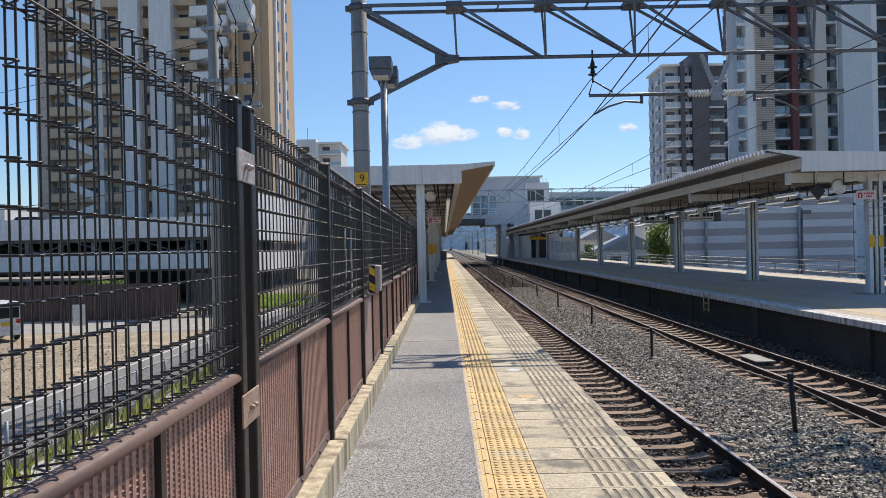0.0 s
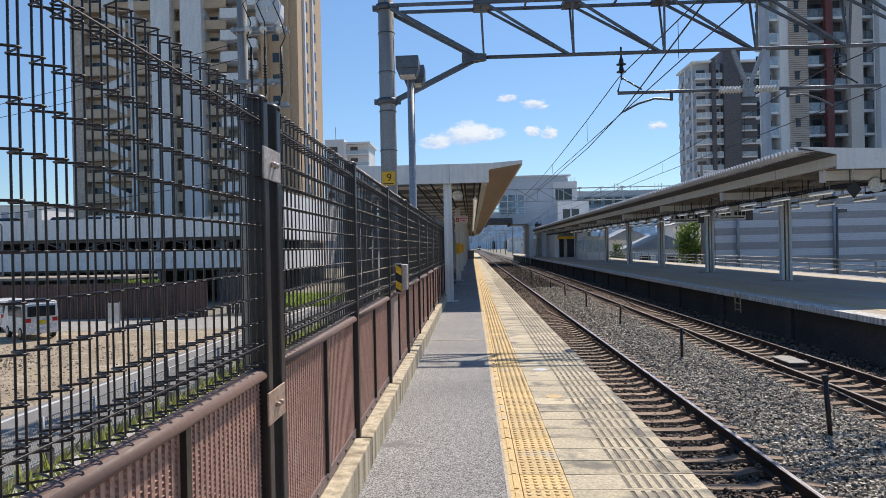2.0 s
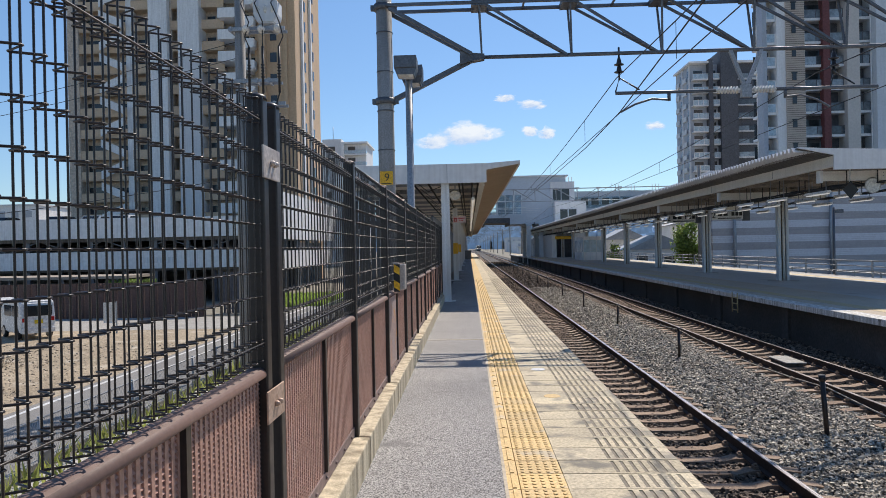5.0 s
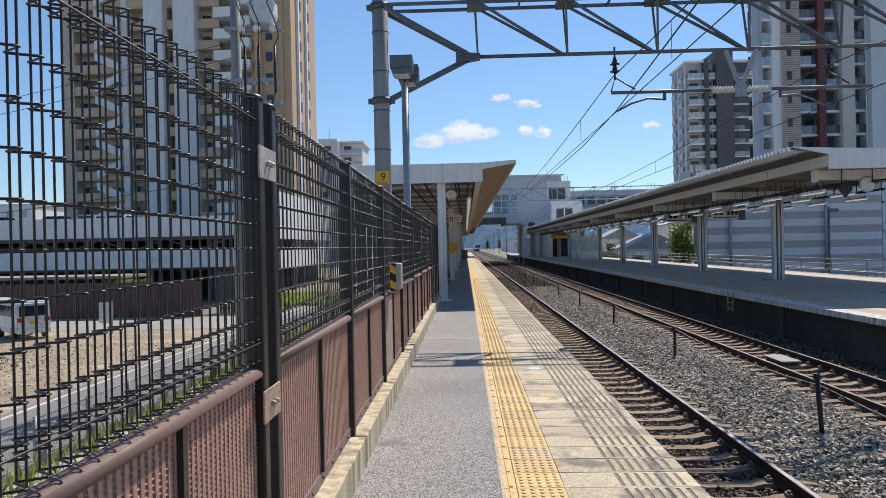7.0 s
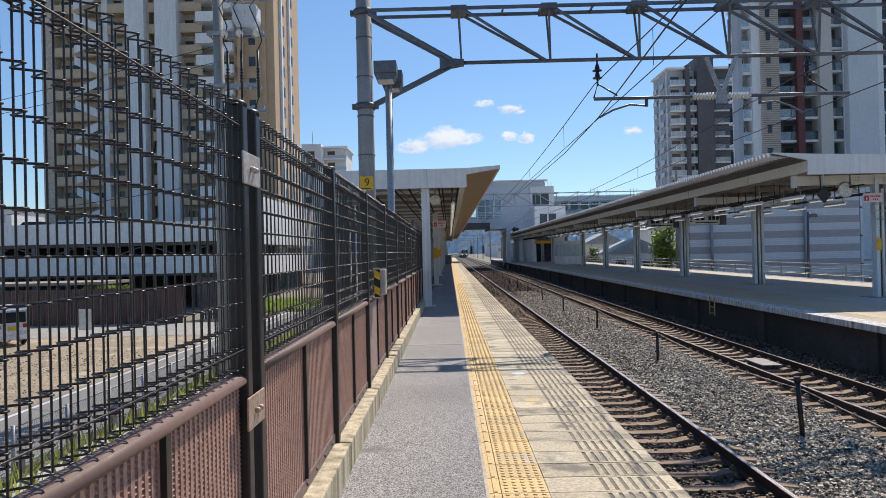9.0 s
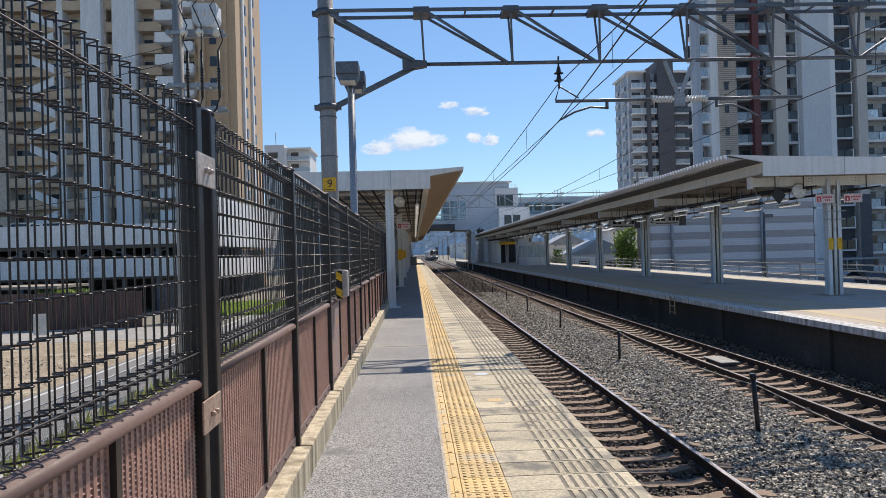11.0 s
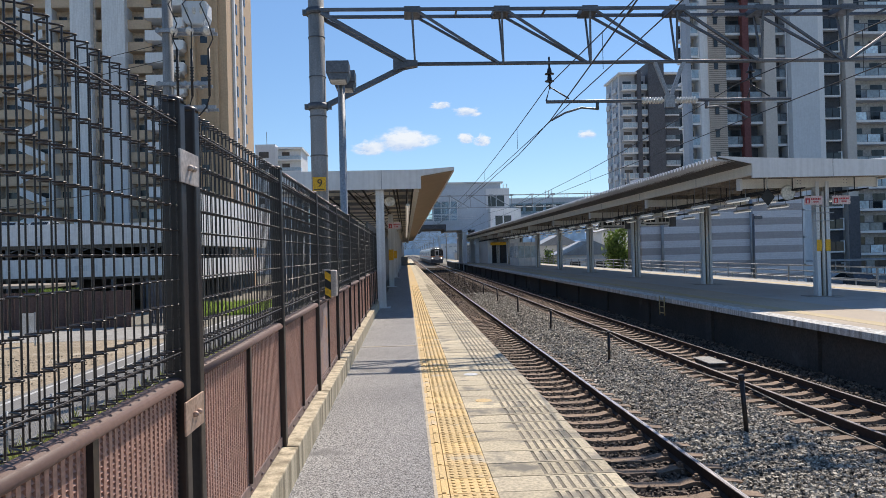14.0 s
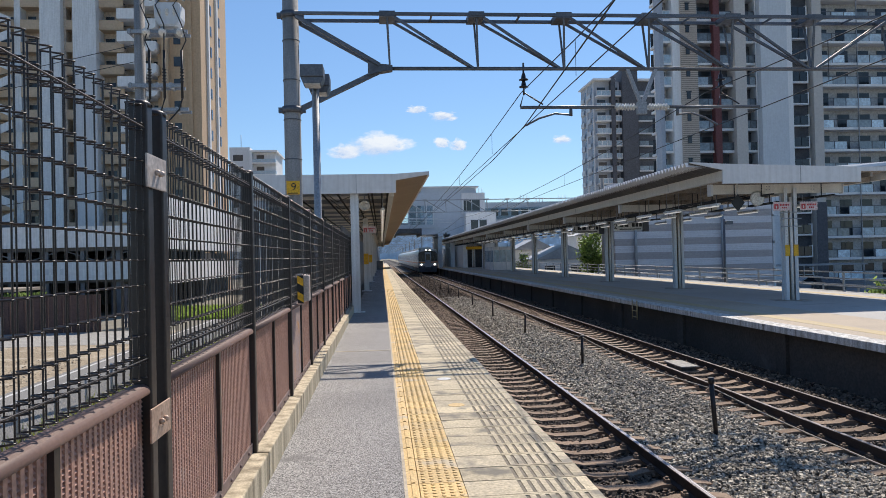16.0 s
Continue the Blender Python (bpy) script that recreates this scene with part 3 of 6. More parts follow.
def build_track_posts():
    """Short dark posts between the tracks with a rope along their tops."""
    bm = bmesh.new()
    tube(bm, (0, 0, -0.1), (0, 0, 0.68), 0.034, 8)
    tube(bm, (0, 0, 0.66), (0, 0, 0.73), 0.046, 8)
    p0 = part("rope_post", bm, FENCE_BROWN, loc=(4.88, 9.85, -1.2))
    tagged(p0, "short dark steel post standing in the ballast", "post", "rope posts")
    ys = [9.85 + 6.93 * i for i in range(14)]
    for i, y in enumerate(ys[1:]):
        copy_thing(p0, pose(4.9, y, -1.2, rx=1.5 * math.sin(i * 2.3), ry=2.0 * math.sin(i * 1.7)))
    p0.scale = (1, 1, 1.2)
    p0.rotation_euler = (0, radians(-4), 0)
    bm = bmesh.new()
    pts = []
    for y in [3.2] + ys:
        if pts:
            a = pts[-1][1]
            for k in range(1, 6):
                f = k / 6
                pts.append((4.9, a + (y - a) * f, -0.51 - 0.10 * 4 * f * (1 - f)))
        pts.append((4.9, y, -0.51))
    line(bm, pts, 0.009, 5)
    tagged(part("guard_rope", bm, ROPE), "thin pale rope strung between posts", "rope")


# ---- the boundary fence beside the platform ----
FX = -0.88
LEVELS = [1.262 + 0.0957 * k for k in range(8)]


def wire_mesh(length):
    """Wire panel: upright wires in two planes, tied by cross wires that meander from one plane to the other."""
    bm = bmesh.new()
    n = 52
    p = length / n
    side = [0.022 if i % 2 else -0.022 for i in range(n)]
    for i in range(n):
        y = (0.5 + i) * p
        line(bm, [(side[i], y, 1.1), (side[i], y, 1.6), (side[i], y, 2.15)], 0.0028, 5)
    def woven(z):
        pts = []
        for i in range(n):
            y, x = (0.5 + i) * p, side[i]
            pts += [(x * 0.72, y - 0.0085, z), (x * 1.12, y - 0.004, z), (x * 1.12, y + 0.004, z), (x * 0.72, y + 0.0085, z)]
        line(bm, pts, 0.0029, 4)
    for z in LEVELS + [1.1, 2.15, 1.158, 1.184, 2.05, 2.078]:
        woven(z)
    for z in (1.171, 2.064):
        for x in (-0.026, 0.026):
            line(bm, [(x, 0, z), (x, length, z)], 0.0034, 4)
    return bm


def ribbed_panel(length):
    """Pressed sheet: flat upright ribs with rows of small louvred tongues between them."""
    verts, quads = [], []

    def quad(*pts):
        i = len(verts)
        verts.extend(pts)
        quads.append((i, i + 1, i + 2, i + 3))

    n = round(length / 0.042)
    p = length / n
    z0, z1, m = 0.27, 1.034, 42
    h = (z1 - z0) / m
    quad((-0.009, 0, z0), (-0.009, length, z0), (-0.009, length, z1), (-0.009, 0, z1))
    for i in range(n):
        a, b, c = i * p, i * p + 0.021, (i + 1) * p
        quad((0.004, a, z0), (0.004, b, z0), (0.004, b, z1), (0.004, a, z1))
        quad((-0.009, a, z0), (0.004, a, z0), (0.004, a, z1), (-0.009, a, z1))
        quad((0.004, b, z0), (-0.009, b, z0), (-0.009, b, z1), (0.004, b, z1))
        for k in range(m):
            z = z0 + k * h
            quad((0.003, b, z + 0.005), (0.003, c, z + 0.005), (-0.007, c, z + h), (-0.007, b, z + h))
    me = bpy.data.meshes.new("slotted_panel")
    me.from_pydata(verts, [], quads)
    me.shade_flat()
    bm = bmesh.new()
    bm.from_mesh(me)
    bpy.data.meshes.remove(me)
    return bm


def build_fence():
    runs = (("near", -1.24, 2, 2.0), ("far", 2.95, 9, 2.015))
    shared = {}
    for tag, y0, bays, step in runs:
        f = thing("boundary_fence", "dark brown wire mesh fence above red-brown slotted panels", "fence", (FX, y0, 0.0), "platform fences")
        for b in range(bays):
            y = b * step
            if not shared:
                shared["wire"] = tagged(part("wire_panel", wire_mesh(1.93), FENCE_BROWN, f, loc=(0, y + 0.035, 0)), kind="stuff")
                shared["sheet"] = part("slotted_panel", ribbed_panel(1.93), PANEL_BROWN, f, loc=(0.0, y + 0.035, 0))
                bm = bmesh.new()
                prism(bm, [(0.022, 1.03), (0.028, 1.032), (0.032, 1.038), (0.032, 1.046), (0.028, 1.057), (0.02, 1.066), (0.008, 1.071), (-0.03, 1.071), (-0.036, 1.065), (-0.036, 1.03)], 0, 1.93)
                for fc in bm.faces:
                    fc.smooth = len(fc.verts) == 4 and abs(fc.calc_center_median().x) > 0.02
                shared["rail"] = part("hand_rail", bm, RAIL_BROWN, f, loc=(0, y + 0.035, 0))
                bm = boxes((-0.03, 0.012, 0, 1.93, 0.205, 0.27))
                for k in range(7):
                    lathe(bm, [(0.011, 0.0), (0.011, 0.008), (0.005, 0.012)], (0.012, 0.1 + 0.28 * k, 0.235), (1, 0, 0), 6)
                shared["foot"] = part("foot_rail", bm, BAR_MAUVE, f, loc=(0, y + 0.035, 0))
                shared["div"] = part("divider", boxes((-0.012, 0.024, -0.018, 0.018, 0.27, 1.033)), FENCE_BROWN, f, loc=(0, y + 1.0, 0))
                bm = bmesh.new()
                box(bm, -0.035, 0.037, -0.034, 0.034, -0.1, 2.16, bev=0.008)
                lathe(bm, [(0.045, 2.15), (0.04, 2.168), (0.02, 2.178)], (0.0, 0, 0), seg=12)
                shared["post"] = part("post", bm, FENCE_BROWN, f, loc=(0, y, 0))
                continue
            tagged(again(shared["wire"], (0, y + 0.035, 0), f), kind="stuff")
            again(shared["sheet"], (0, y + 0.035, 0), f)
            again(shared["rail"], (0, y + 0.035, 0), f)
            again(shared["foot"], (0, y + 0.035, 0), f)
            again(shared["div"], (0, y + (1.2 if tag == "near" else 0.98), 0), f)
            again(shared["post"], (0, y, 0), f)
        again(shared["post"], (0, bays * step, 0), f)
        if tag == "far":
            part("stained_panel", boxes((0.0045, 0.0065, 2 * step + 0.06, 2 * step + 0.97, 0.28, 1.03)), PANEL_STAINED, f, "panel stained orange with rust")
            for z, h in ((1.83, 0.13), (0.85, 0.13)):
                bm = bmesh.new()
                box(bm, 0.042, 0.05, -0.27, -0.03, z, z + h, bev=0.003)
                for yy in (-0.17, -0.12):
                    lathe(bm, [(0.012, 0.0), (0.012, 0.012), (0.006, 0.02)], (0.05, yy, z + h * 0.5), (1, 0, 0), 6)
                part("joining_plate", bm, PLATE if z > 1 else PLATE_RUSTY, f, "pale bolted steel joining plate" if z > 1 else "rust-tinted bolted steel joining plate")
    # the hazard-striped box on the fence
    hb = thing("signal_box", "pale grey box with yellow and black hazard stripes on the fence", "junction box", (FX, 7.3, 0.0))
    part("case", boxes((0.08, 0.15, 0.26, 0.42, 1.09, 1.37), bev=0.012), PLATE, hb)
    part("hazard_plate", boxes((0.03, 0.095, 0.23, 0.245, 1.07, 1.37)), BLACK, hb)
    bm = bmesh.new()
    for k in range(2):
        z = 1.1 + k * 0.17
        prism(bm, [(0.031, z + 0.02), (0.094, z - 0.02), (0.094, z + 0.06), (0.031, z + 0.1)], 0.224, 0.23)
    part("stripe", bm, YELLOW, hb)
    part("bracket", boxes((0.0, 0.08, 0.28, 0.32, 1.34, 1.385)), PLATE, hb)


# ---- overhead line ----
def portal(y, x0, x1, label, detail=True):
    """A lattice gantry on two poles over both tracks."""
    g = thing("line_gantry", label, "overhead gantry", (0, y, 0), "overhead gantries")
    za, zb = 5.41, 6.46
    for x in (x0, x1):
        bm = bmesh.new()
        tube(bm, (x, 0, LOW - 0.2 if x < 5 else P2 - 1.2), (x, 0, 8.2), 0.185, 20, 0.155)
        part("pole", bm, POLE_CON, g)
        if detail:
            for z in (3.55, 4.35, 5.15, 5.95, 7.2, 7.7):
                bm = bmesh.new()
                tube(bm, (x, 0, z), (x, 0, z + 0.018), 0.18 - (z - 3.5) * 0.003, 20)
                part("band", bm, STEEL_DARK, g)
            for z in (4.5, 6.42):
                bm = bmesh.new()
                tube(bm, (x, 0, z), (x, 0, z + 0.12), 0.205, 20)
                box(bm, x - 0.27, x + 0.27, -0.05, 0.05, z + 0.01, z + 0.11)
                part("clamp", bm, STEEL_DARK, g)
    steel = STEEL_DARK if detail else GALV
    k = 1.0 if detail else 0.7
    for a, b, y2, z, r in ((x0 + 0.1, x1 - 0.1, -0.22, zb, 0.042), (x0 + 0.1, x1 - 0.1, 0.22, zb, 0.042), (0.1, x1 - 0.5, 0.0, za, 0.04)):
        bm = bmesh.new()
        tube(bm, (a, y2, z), (b, y2, z), r * k, 4 if z > za else 10)
        part("chord", bm, steel, g)
    xs = [0.27 + 1.82 * k for k in range(8)]
    bm = bmesh.new()
    for k, x in enumerate(xs):
        for yy in (-0.2, 0.2):
            tube(bm, (x, yy, zb), (x + 0.04, yy * 0.1, za), 0.026, 4)
            if k < len(xs) - 1:
                top, low = (x + 0.06, xs[k + 1] - 0.05) if k < 5 else (xs[k + 1] - 0.06, x + 0.12)
                tube(bm, (top, yy, zb), (low, yy * 0.1, za), 0.034, 4)
            if detail:
                part("lattice_bar", bm, STEEL_DARK, g)
                bm = bmesh.new()
        box(bm, x - 0.16, x + 0.16, -0.24, 0.24, zb - 0.06, zb + 0.06)
        if detail:
            part("gusset", bm, STEEL_DARK, g)
            bm = bmesh.new()
        tube(bm, (x + 0.9, -0.22, zb), (x + 0.9, 0.22, zb), 0.025, 4)
        if detail:
            part("cross_strut", bm, STEEL_DARK, g)
            bm = bmesh.new()
    if detail:
        bm.free()
    else:
        tagged(part("lattice", bm, GALV, g), kind="stuff")
    bm = bmesh.new()
    for yy in (-0.1, 0.1):
        tube(bm, (x0 + 0.12, yy * 2, zb - 0.05), (0.1, yy, za + 0.05), 0.05, 4)
    tube(bm, (x0 + 0.1, 0, 4.55), (0.12, 0, za - 0.04), 0.07, 4)
    prism(bm, [(-0.14, za - 0.16), (0.06, za - 0.1), (0.36, za - 0.05), (0.36, za + 0.05), (0.06, za + 0.08), (-0.14, za + 0.16)], -0.1, 0.1)
    part("knee_brace", bm, STEEL_DARK, g)
    if detail:
        # steady arms for the two contact wires
        bm = bmesh.new()
        for xx in (5.3, 5.92):
            tube(bm, (xx, 0, za), (5.6, 0, 4.62), 0.05, 4)
        box(bm, 5.5, 5.7, -0.05, 0.05, 4.45, 4.7)
        part("drop_bracket", bm, GALV, g)
        for s in (-1, 1):
            bm = bmesh.new()
            prof = [(0.03, 0.0)]
            for k in range(7):
                prof += [(0.03, 0.04 + 0.06 * k), (0.075, 0.05 + 0.06 * k), (0.075, 0.06 + 0.06 * k), (0.03, 0.075 + 0.06 * k)]
            lathe(bm, prof + [(0.03, 0.5)], (5.6 + s * 0.12, 0, 4.6), (s, 0, 0), 12)
            part("rod_insulator", bm, PORCELAIN, g, "white ribbed porcelain insulator")
            bm = bmesh.new()
            tube(bm, (5.6 + s * 0.6, 0, 4.6), (5.6 + s * 2.6, 0, 4.6), 0.035, 8)
            d, e = (1.53, 2.5) if s < 0 else (0.78, 1.65)
            tube(bm, (5.6 + s * d, 0, 4.6), (5.6 + s * d, 0, 4.42), 0.035, 6)
            line(bm, [(5.6 + s * d, 0, 4.44), (5.6 + s * (d + 0.35 * (e - d)), 0, 4.47), (5.6 + s * (d + 0.7 * (e - d)), 0, 4.37), (5.6 + s * e, 0, 4.22)], 0.022, 6)
            part("steady_arm", bm, STEEL_DARK, g)
        for xx in (3.08, 7.35):
            bm = bmesh.new()
            tube(bm, (xx, 0, za), (xx, 0, za + 0.12), 0.02, 6)
            tube(bm, (xx, 0, za - 0.2), (xx, 0, za), 0.02, 6)
            for k in range(2):
                lathe(bm, [(0.022, 0.17), (0.045, 0.1), (0.055, 0.04), (0.098, 0.025), (0.098, 0.01), (0.04, 0.0)], (xx, 0, za - 0.25 - 0.15 * k), seg=14)
            tube(bm, (xx, 0, za - 0.55), (xx, 0, za - 0.4), 0.02, 6)
            line(bm, [(xx - 0.08, 0, 4.62), (xx, 0, za - 0.5), (xx + 0.4, 0, 4.66)], 0.018, 5)
            part("suspension_insulator", bm, INSUL_DARK, g, "dark stacked disc insulator")
    return g


def build_overhead():
    g = portal(14.3, -1.68, 19.8, "grey lattice overhead-line gantry on a concrete pole numbered nine")
    sign = part("number_plate", boxes((-1.8, -1.54, -0.21, -0.19, 2.84, 3.11)), YELLOW, g, "yellow pole number plate")
    words("numeral", "9", 0.22, (-1.66, -0.213, 2.98), (90, 0, 0), BLACK, sign)
    part("caption_bar", boxes((-1.78, -1.57, -0.214, -0.211, 2.855, 2.872)), BLACK, sign)
    portal(61.0, -1.68, 19.8, "grey lattice overhead-line gantry farther along the tracks", False)
    for y in (168, 215, 262, 310, 360, 410, 470, 530, 600):
        portal(y, -1.6, 12.5, "distant lattice overhead-line gantry over the tracks", False)
    spans = [-35.0, 14.3, 61.0, 108.0, 168.0, 215.0, 262.0, 310.0, 360.0, 410.0, 470.0]
    for cx, off, zc in ((2.95, 0.13, 4.2), (7.0, 0.02, 4.12)):
        w = thing("catenary", "contact wire and messenger wire with droppers", "overhead wire", (cx, 0, 0), "overhead wires")
        bm = bmesh.new()
        sway = [1, 1, 1] + [(-1) ** k for k in range(len(spans))]
        zig = [(off * sway[k], y, zc) for k, y in enumerate(spans)]
        line(bm, zig, 0.009, 5)
        part("contact_wire", bm, CABLE, w)
        bm = bmesh.new()
        dr = bmesh.new()
        pts = []
        for k in range(len(spans) - 1):
            for i in range(12):
                f = i / 12
                y = spans[k] + (spans[k + 1] - spans[k]) * f
                z = 4.9 - 0.5 * 4 * f * (1 - f)
                x = off * (sway[k] + (sway[k + 1] - sway[k]) * f) * 0.5
                pts.append((x, y, z))
                if i % 2:
                    line(dr, [(x, y, z), (x, y, zc)], 0.006, 4)
        line(bm, pts, 0.01, 5)
        part("messenger_wire", bm, CABLE, w)
        part("dropper", dr, CABLE, w)
    fw = bmesh.new()
    line(fw, [(0.0, -30, 4.35), (2.73, 9.5, 4.2), (3.05, 14.2, 4.19), (3.21, 19.3, 4.19), (3.25, 27.6, 4.2), (3.2, 61, 4.25), (2.9, 108, 4.3)], 0.011, 5)
    tagged(part("feeder_wire", fw, CABLE), "dark second contact wire running along the railway", "overhead wire")


def build_floodlight():
    f = thing("platform_floodlight", "dark grey twin-head floodlight on a tall steel pole behind the fence", "floodlight", (-1.05, 12.5, 0))
    bm = bmesh.new()
    tube(bm, (0, 0, LOW - 0.1), (0, 0, 4.62), 0.064, 14)
    part("pole", bm, GALV, f)
    for x, y in ((-0.02, -0.3), (0.04, 0.34)):
        bm = bmesh.new()
        box(bm, x - 0.195, x + 0.195, y - 0.2, y + 0.2, 4.66, 4.87, bev=0.012)
        prism(bm, [(x - 0.15, 4.55), (x + 0.15, 4.55), (x + 0.195, 4.66), (x - 0.195, 4.66)], y - 0.17, y + 0.17)
        hd = part("lamp_head", bm, STEEL_DARK, f)
        part("lens", boxes((x - 0.13, x + 0.13, y - 0.15, y + 0.15, 4.535, 4.55)), PORCELAIN, hd)
    part("cross_arm", boxes((-0.05, 0.06, -0.3, 0.34, 4.55, 4.62)), STEEL_DARK, f)

# ---- roofs over the platforms ----
def hanging_lamp(parent, x, y, z, first=None, n=1.5):
    if first:
        return copy_thing(first, pose(x, y, z))
    f = thing("tube_lamp", "white fluorescent batten lamp hung under the platform roof", "lamp", (x, y, z), "platform batten lamps")
    bm = bmesh.new()
    prism(bm, [(-0.07, 0.0), (0.07, 0.0), (0.04, 0.07), (-0.04, 0.07)], 0, n)
    part("housing", bm, TUBE, f)
    bm = bmesh.new()
    tube(bm, (0, 0.02, -0.03), (0, n - 0.02, -0.03), 0.018, 8)
    part("tube", bm, TUBE_GLOW, f)
    for y in (0.2, n - 0.22):
        part("hanger", boxes((-0.01, 0.01, y, y + 0.02, 0.07, 0.87)), GALV, f)
    return f


def safety_sign(parent_loc, ry=0):
    s = thing("button_sign", "white and pink scalloped notice with a red button picture", "sign", parent_loc, "emergency button signs")
    bm = bmesh.new()
    out = []
    for k in range(12):
        out += [(-0.4 + k * 0.0667, 0.2 if k % 2 else 0.185)]
    out += [(0.4, 0.2), (0.42, 0.1), (0.4, 0.0), (0.42, -0.1), (0.4, -0.2)]
    for k in range(12):
        out += [(0.4 - (k + 1) * 0.0667, -0.2 if k % 2 else -0.185)]
    out += [(-0.42, -0.1), (-0.4, 0.0), (-0.42, 0.1)]
    prism(bm, out, -0.01, 0.01)
    part("board", bm, PINK, s)
    part("red_panel", boxes((-0.36, -0.16, -0.014, -0.011, -0.13, 0.1)), RED, s)
    part("hand_mark", boxes((-0.29, -0.23, -0.017, -0.0145, -0.1, 0.03)), SIGN_WHITE, s)
    bm = bmesh.new()
    for k in range(6):
        box(bm, -0.1 + k * 0.075, -0.045 + k * 0.075, -0.014, -0.011, 0.02, 0.1)
    for k in range(3):
        box(bm, 0.0 + k * 0.085, 0.06 + k * 0.085, -0.014, -0.011, -0.1, -0.03)
    tagged(part("writing", bm, RED, s), kind="stuff")
    part("hanger", boxes((-0.3, -0.29, -0.005, 0.005, 0.2, 0.5), (0.29, 0.3, -0.005, 0.005, 0.2, 0.5)), GALV, s)
    return s


def build_roof_left():
    r = thing("platform_roof", "white-edged steel platform roof with up-turned brown eave", "platform roof", (0, 19.8, 0), "platform roofs", "structure")
    L = 105.0
    bm = bmesh.new()
    box(bm, -4.2, 0.5, -0.06, 0.0, 3.36, 3.9)
    prism(bm, [(0.5, 3.72), (0.5, 3.9), (1.45, 3.96), (1.45, 3.87)], -0.06, 0.0)
    part("front_fascia", bm, ROOF_WHITE, r)
    part("fascia_joint", boxes((-0.62, -0.605, -0.066, -0.06, 3.36, 3.9)), GALV, r)
    bm = bmesh.new()
    prism(bm, [(0.5, 3.7), (0.5, 3.74), (1.4, 3.9), (1.43, 3.86)], 0.0, L)
    for k in range(30):
        f = k / 30
        x, z = 0.5 + 0.9 * f, 3.7 + 0.157 * f
        box(bm, x, x + 0.012, 0.0, L, z - 0.006, z + 0.01)
    part("eave_soffit", bm, SOFFIT, r)
    part("eave_gutter", boxes((1.405, 1.45, 0.0, L, 3.84, 3.95)), ROOF_WHITE, r)
    bm = bmesh.new()
    prism(bm, [(-4.2, 3.72), (0.55, 3.78), (1.42, 3.93), (1.42, 3.95), (0.55, 3.88), (-4.2, 3.86)], 0.0, L)
    part("deck", bm, ROOF_UNDER, r)
    part("edge_girder", boxes((0.45, 0.5, 0.0, L, 3.38, 3.72)), SOFFIT, r)
    bm = bmesh.new()
    for k in range(90):
        box(bm, 0.3, 0.45, 0.4 + k * 1.15, 0.46 + k * 1.15, 3.3, 3.42)
        box(bm, 0.4, 0.45, 0.36 + k * 1.15, 0.5 + k * 1.15, 3.3, 3.36)
    tagged(part("eave_bracket", bm, BEAM, r), kind="stuff")
    bm = bmesh.new()
    for k in range(70):
        box(bm, -4.1, 0.4, 0.3 + k * 1.5, 0.34 + k * 1.5, 3.58, 3.7)
    tagged(part("rafter", bm, GALV, r), kind="stuff")
    bm = bmesh.new()
    for k in range(35):
        box(bm, -4.1, 0.36, 0.7 + k * 3.0, 0.78 + k * 3.0, 3.52, 3.72)
    part("cross_beam", bm, BEAM, r)
    bm = bmesh.new()
    for x in (-3.4, -2.6, -1.8, -1.0, -0.2):
        box(bm, x - 0.03, x + 0.03, 0.05, L, 3.64, 3.715)
    part("purlin", bm, ROOF_UNDER, r)
    bm = bmesh.new()
    for x, z in ((-3.3, 3.5), (-2.5, 3.46), (-1.7, 3.5), (-1.2, 3.44), (-0.75, 3.5), (-0.3, 3.45), (-0.2, 3.5), (0.1, 3.42), (0.28, 3.48)):
        tube(bm, (x, 0.3, z), (x, L, z), 0.03, 6)
    for k in range(16):
        line(bm, [(-1.6, 0.4 + k * 3, 3.5), (-1.2, 0.8 + k * 3, 3.2), (-0.6, 1.0 + k * 3, 3.45)], 0.012, 4)
    part("conduit", bm, CABLE, r)
    # columns
    c0 = None
    for k in range(8):
        y = 20.1 + 12.9 * k
        if c0 is None:
            c0 = thing("roof_column", "white painted steel roof column on the platform", "column", (-0.68, y, 0), "roof columns")
            bm = bmesh.new()
            box(bm, -0.115, 0.115, -0.15, -0.13, 0, 3.4)
            box(bm, -0.115, 0.115, 0.13, 0.15, 0, 3.4)
            box(bm, -0.05, 0.05, -0.13, 0.13, 0, 3.4)
            box(bm, -0.24, 0.24, -0.2, 0.2, -0.01, 0.02)
            part("shaft", bm, WHITE_STEEL, c0)
        else:
            c = copy_thing(c0, pose(-0.66, y, 0))
            bm = bmesh.new()
            box(bm, -0.113, 0.113, -0.16, -0.152, 1.25, 1.75)
            if k < 3:
                part("yellow_band", bm, YELLOW, c, "yellow warning band")
            else:
                bm.free()
    # back wall under the roof
    part("back_wall", boxes((-1.25, -1.18, 3.0, 105, -0.1, 2.6)), STEEL_DARK, r)
    lamp = hanging_lamp(r, 0.12, 21.5, 3.0, None, 2.8)
    for k in range(1, 14):
        hanging_lamp(r, 0.12, 21.5 + 2.9 * k, 3.0, lamp)
    safety_sign((-0.36, 25.2, 2.55)).scale = (0.56, 1, 0.62)
    sp = thing("loudspeaker", "pale grey round loudspeaker under the roof", "loudspeaker", (-0.41, 20.6, 3.08), "loudspeakers")
    bm = bmesh.new()
    lathe(bm, [(0.07, 0.22), (0.09, 0.1), (0.14, 0.0), (0.165, -0.02), (0.135, -0.03), (0.12, 0.02), (0.05, 0.06)], (0, 0, 0), (0, 0.85, 0.5), 18)
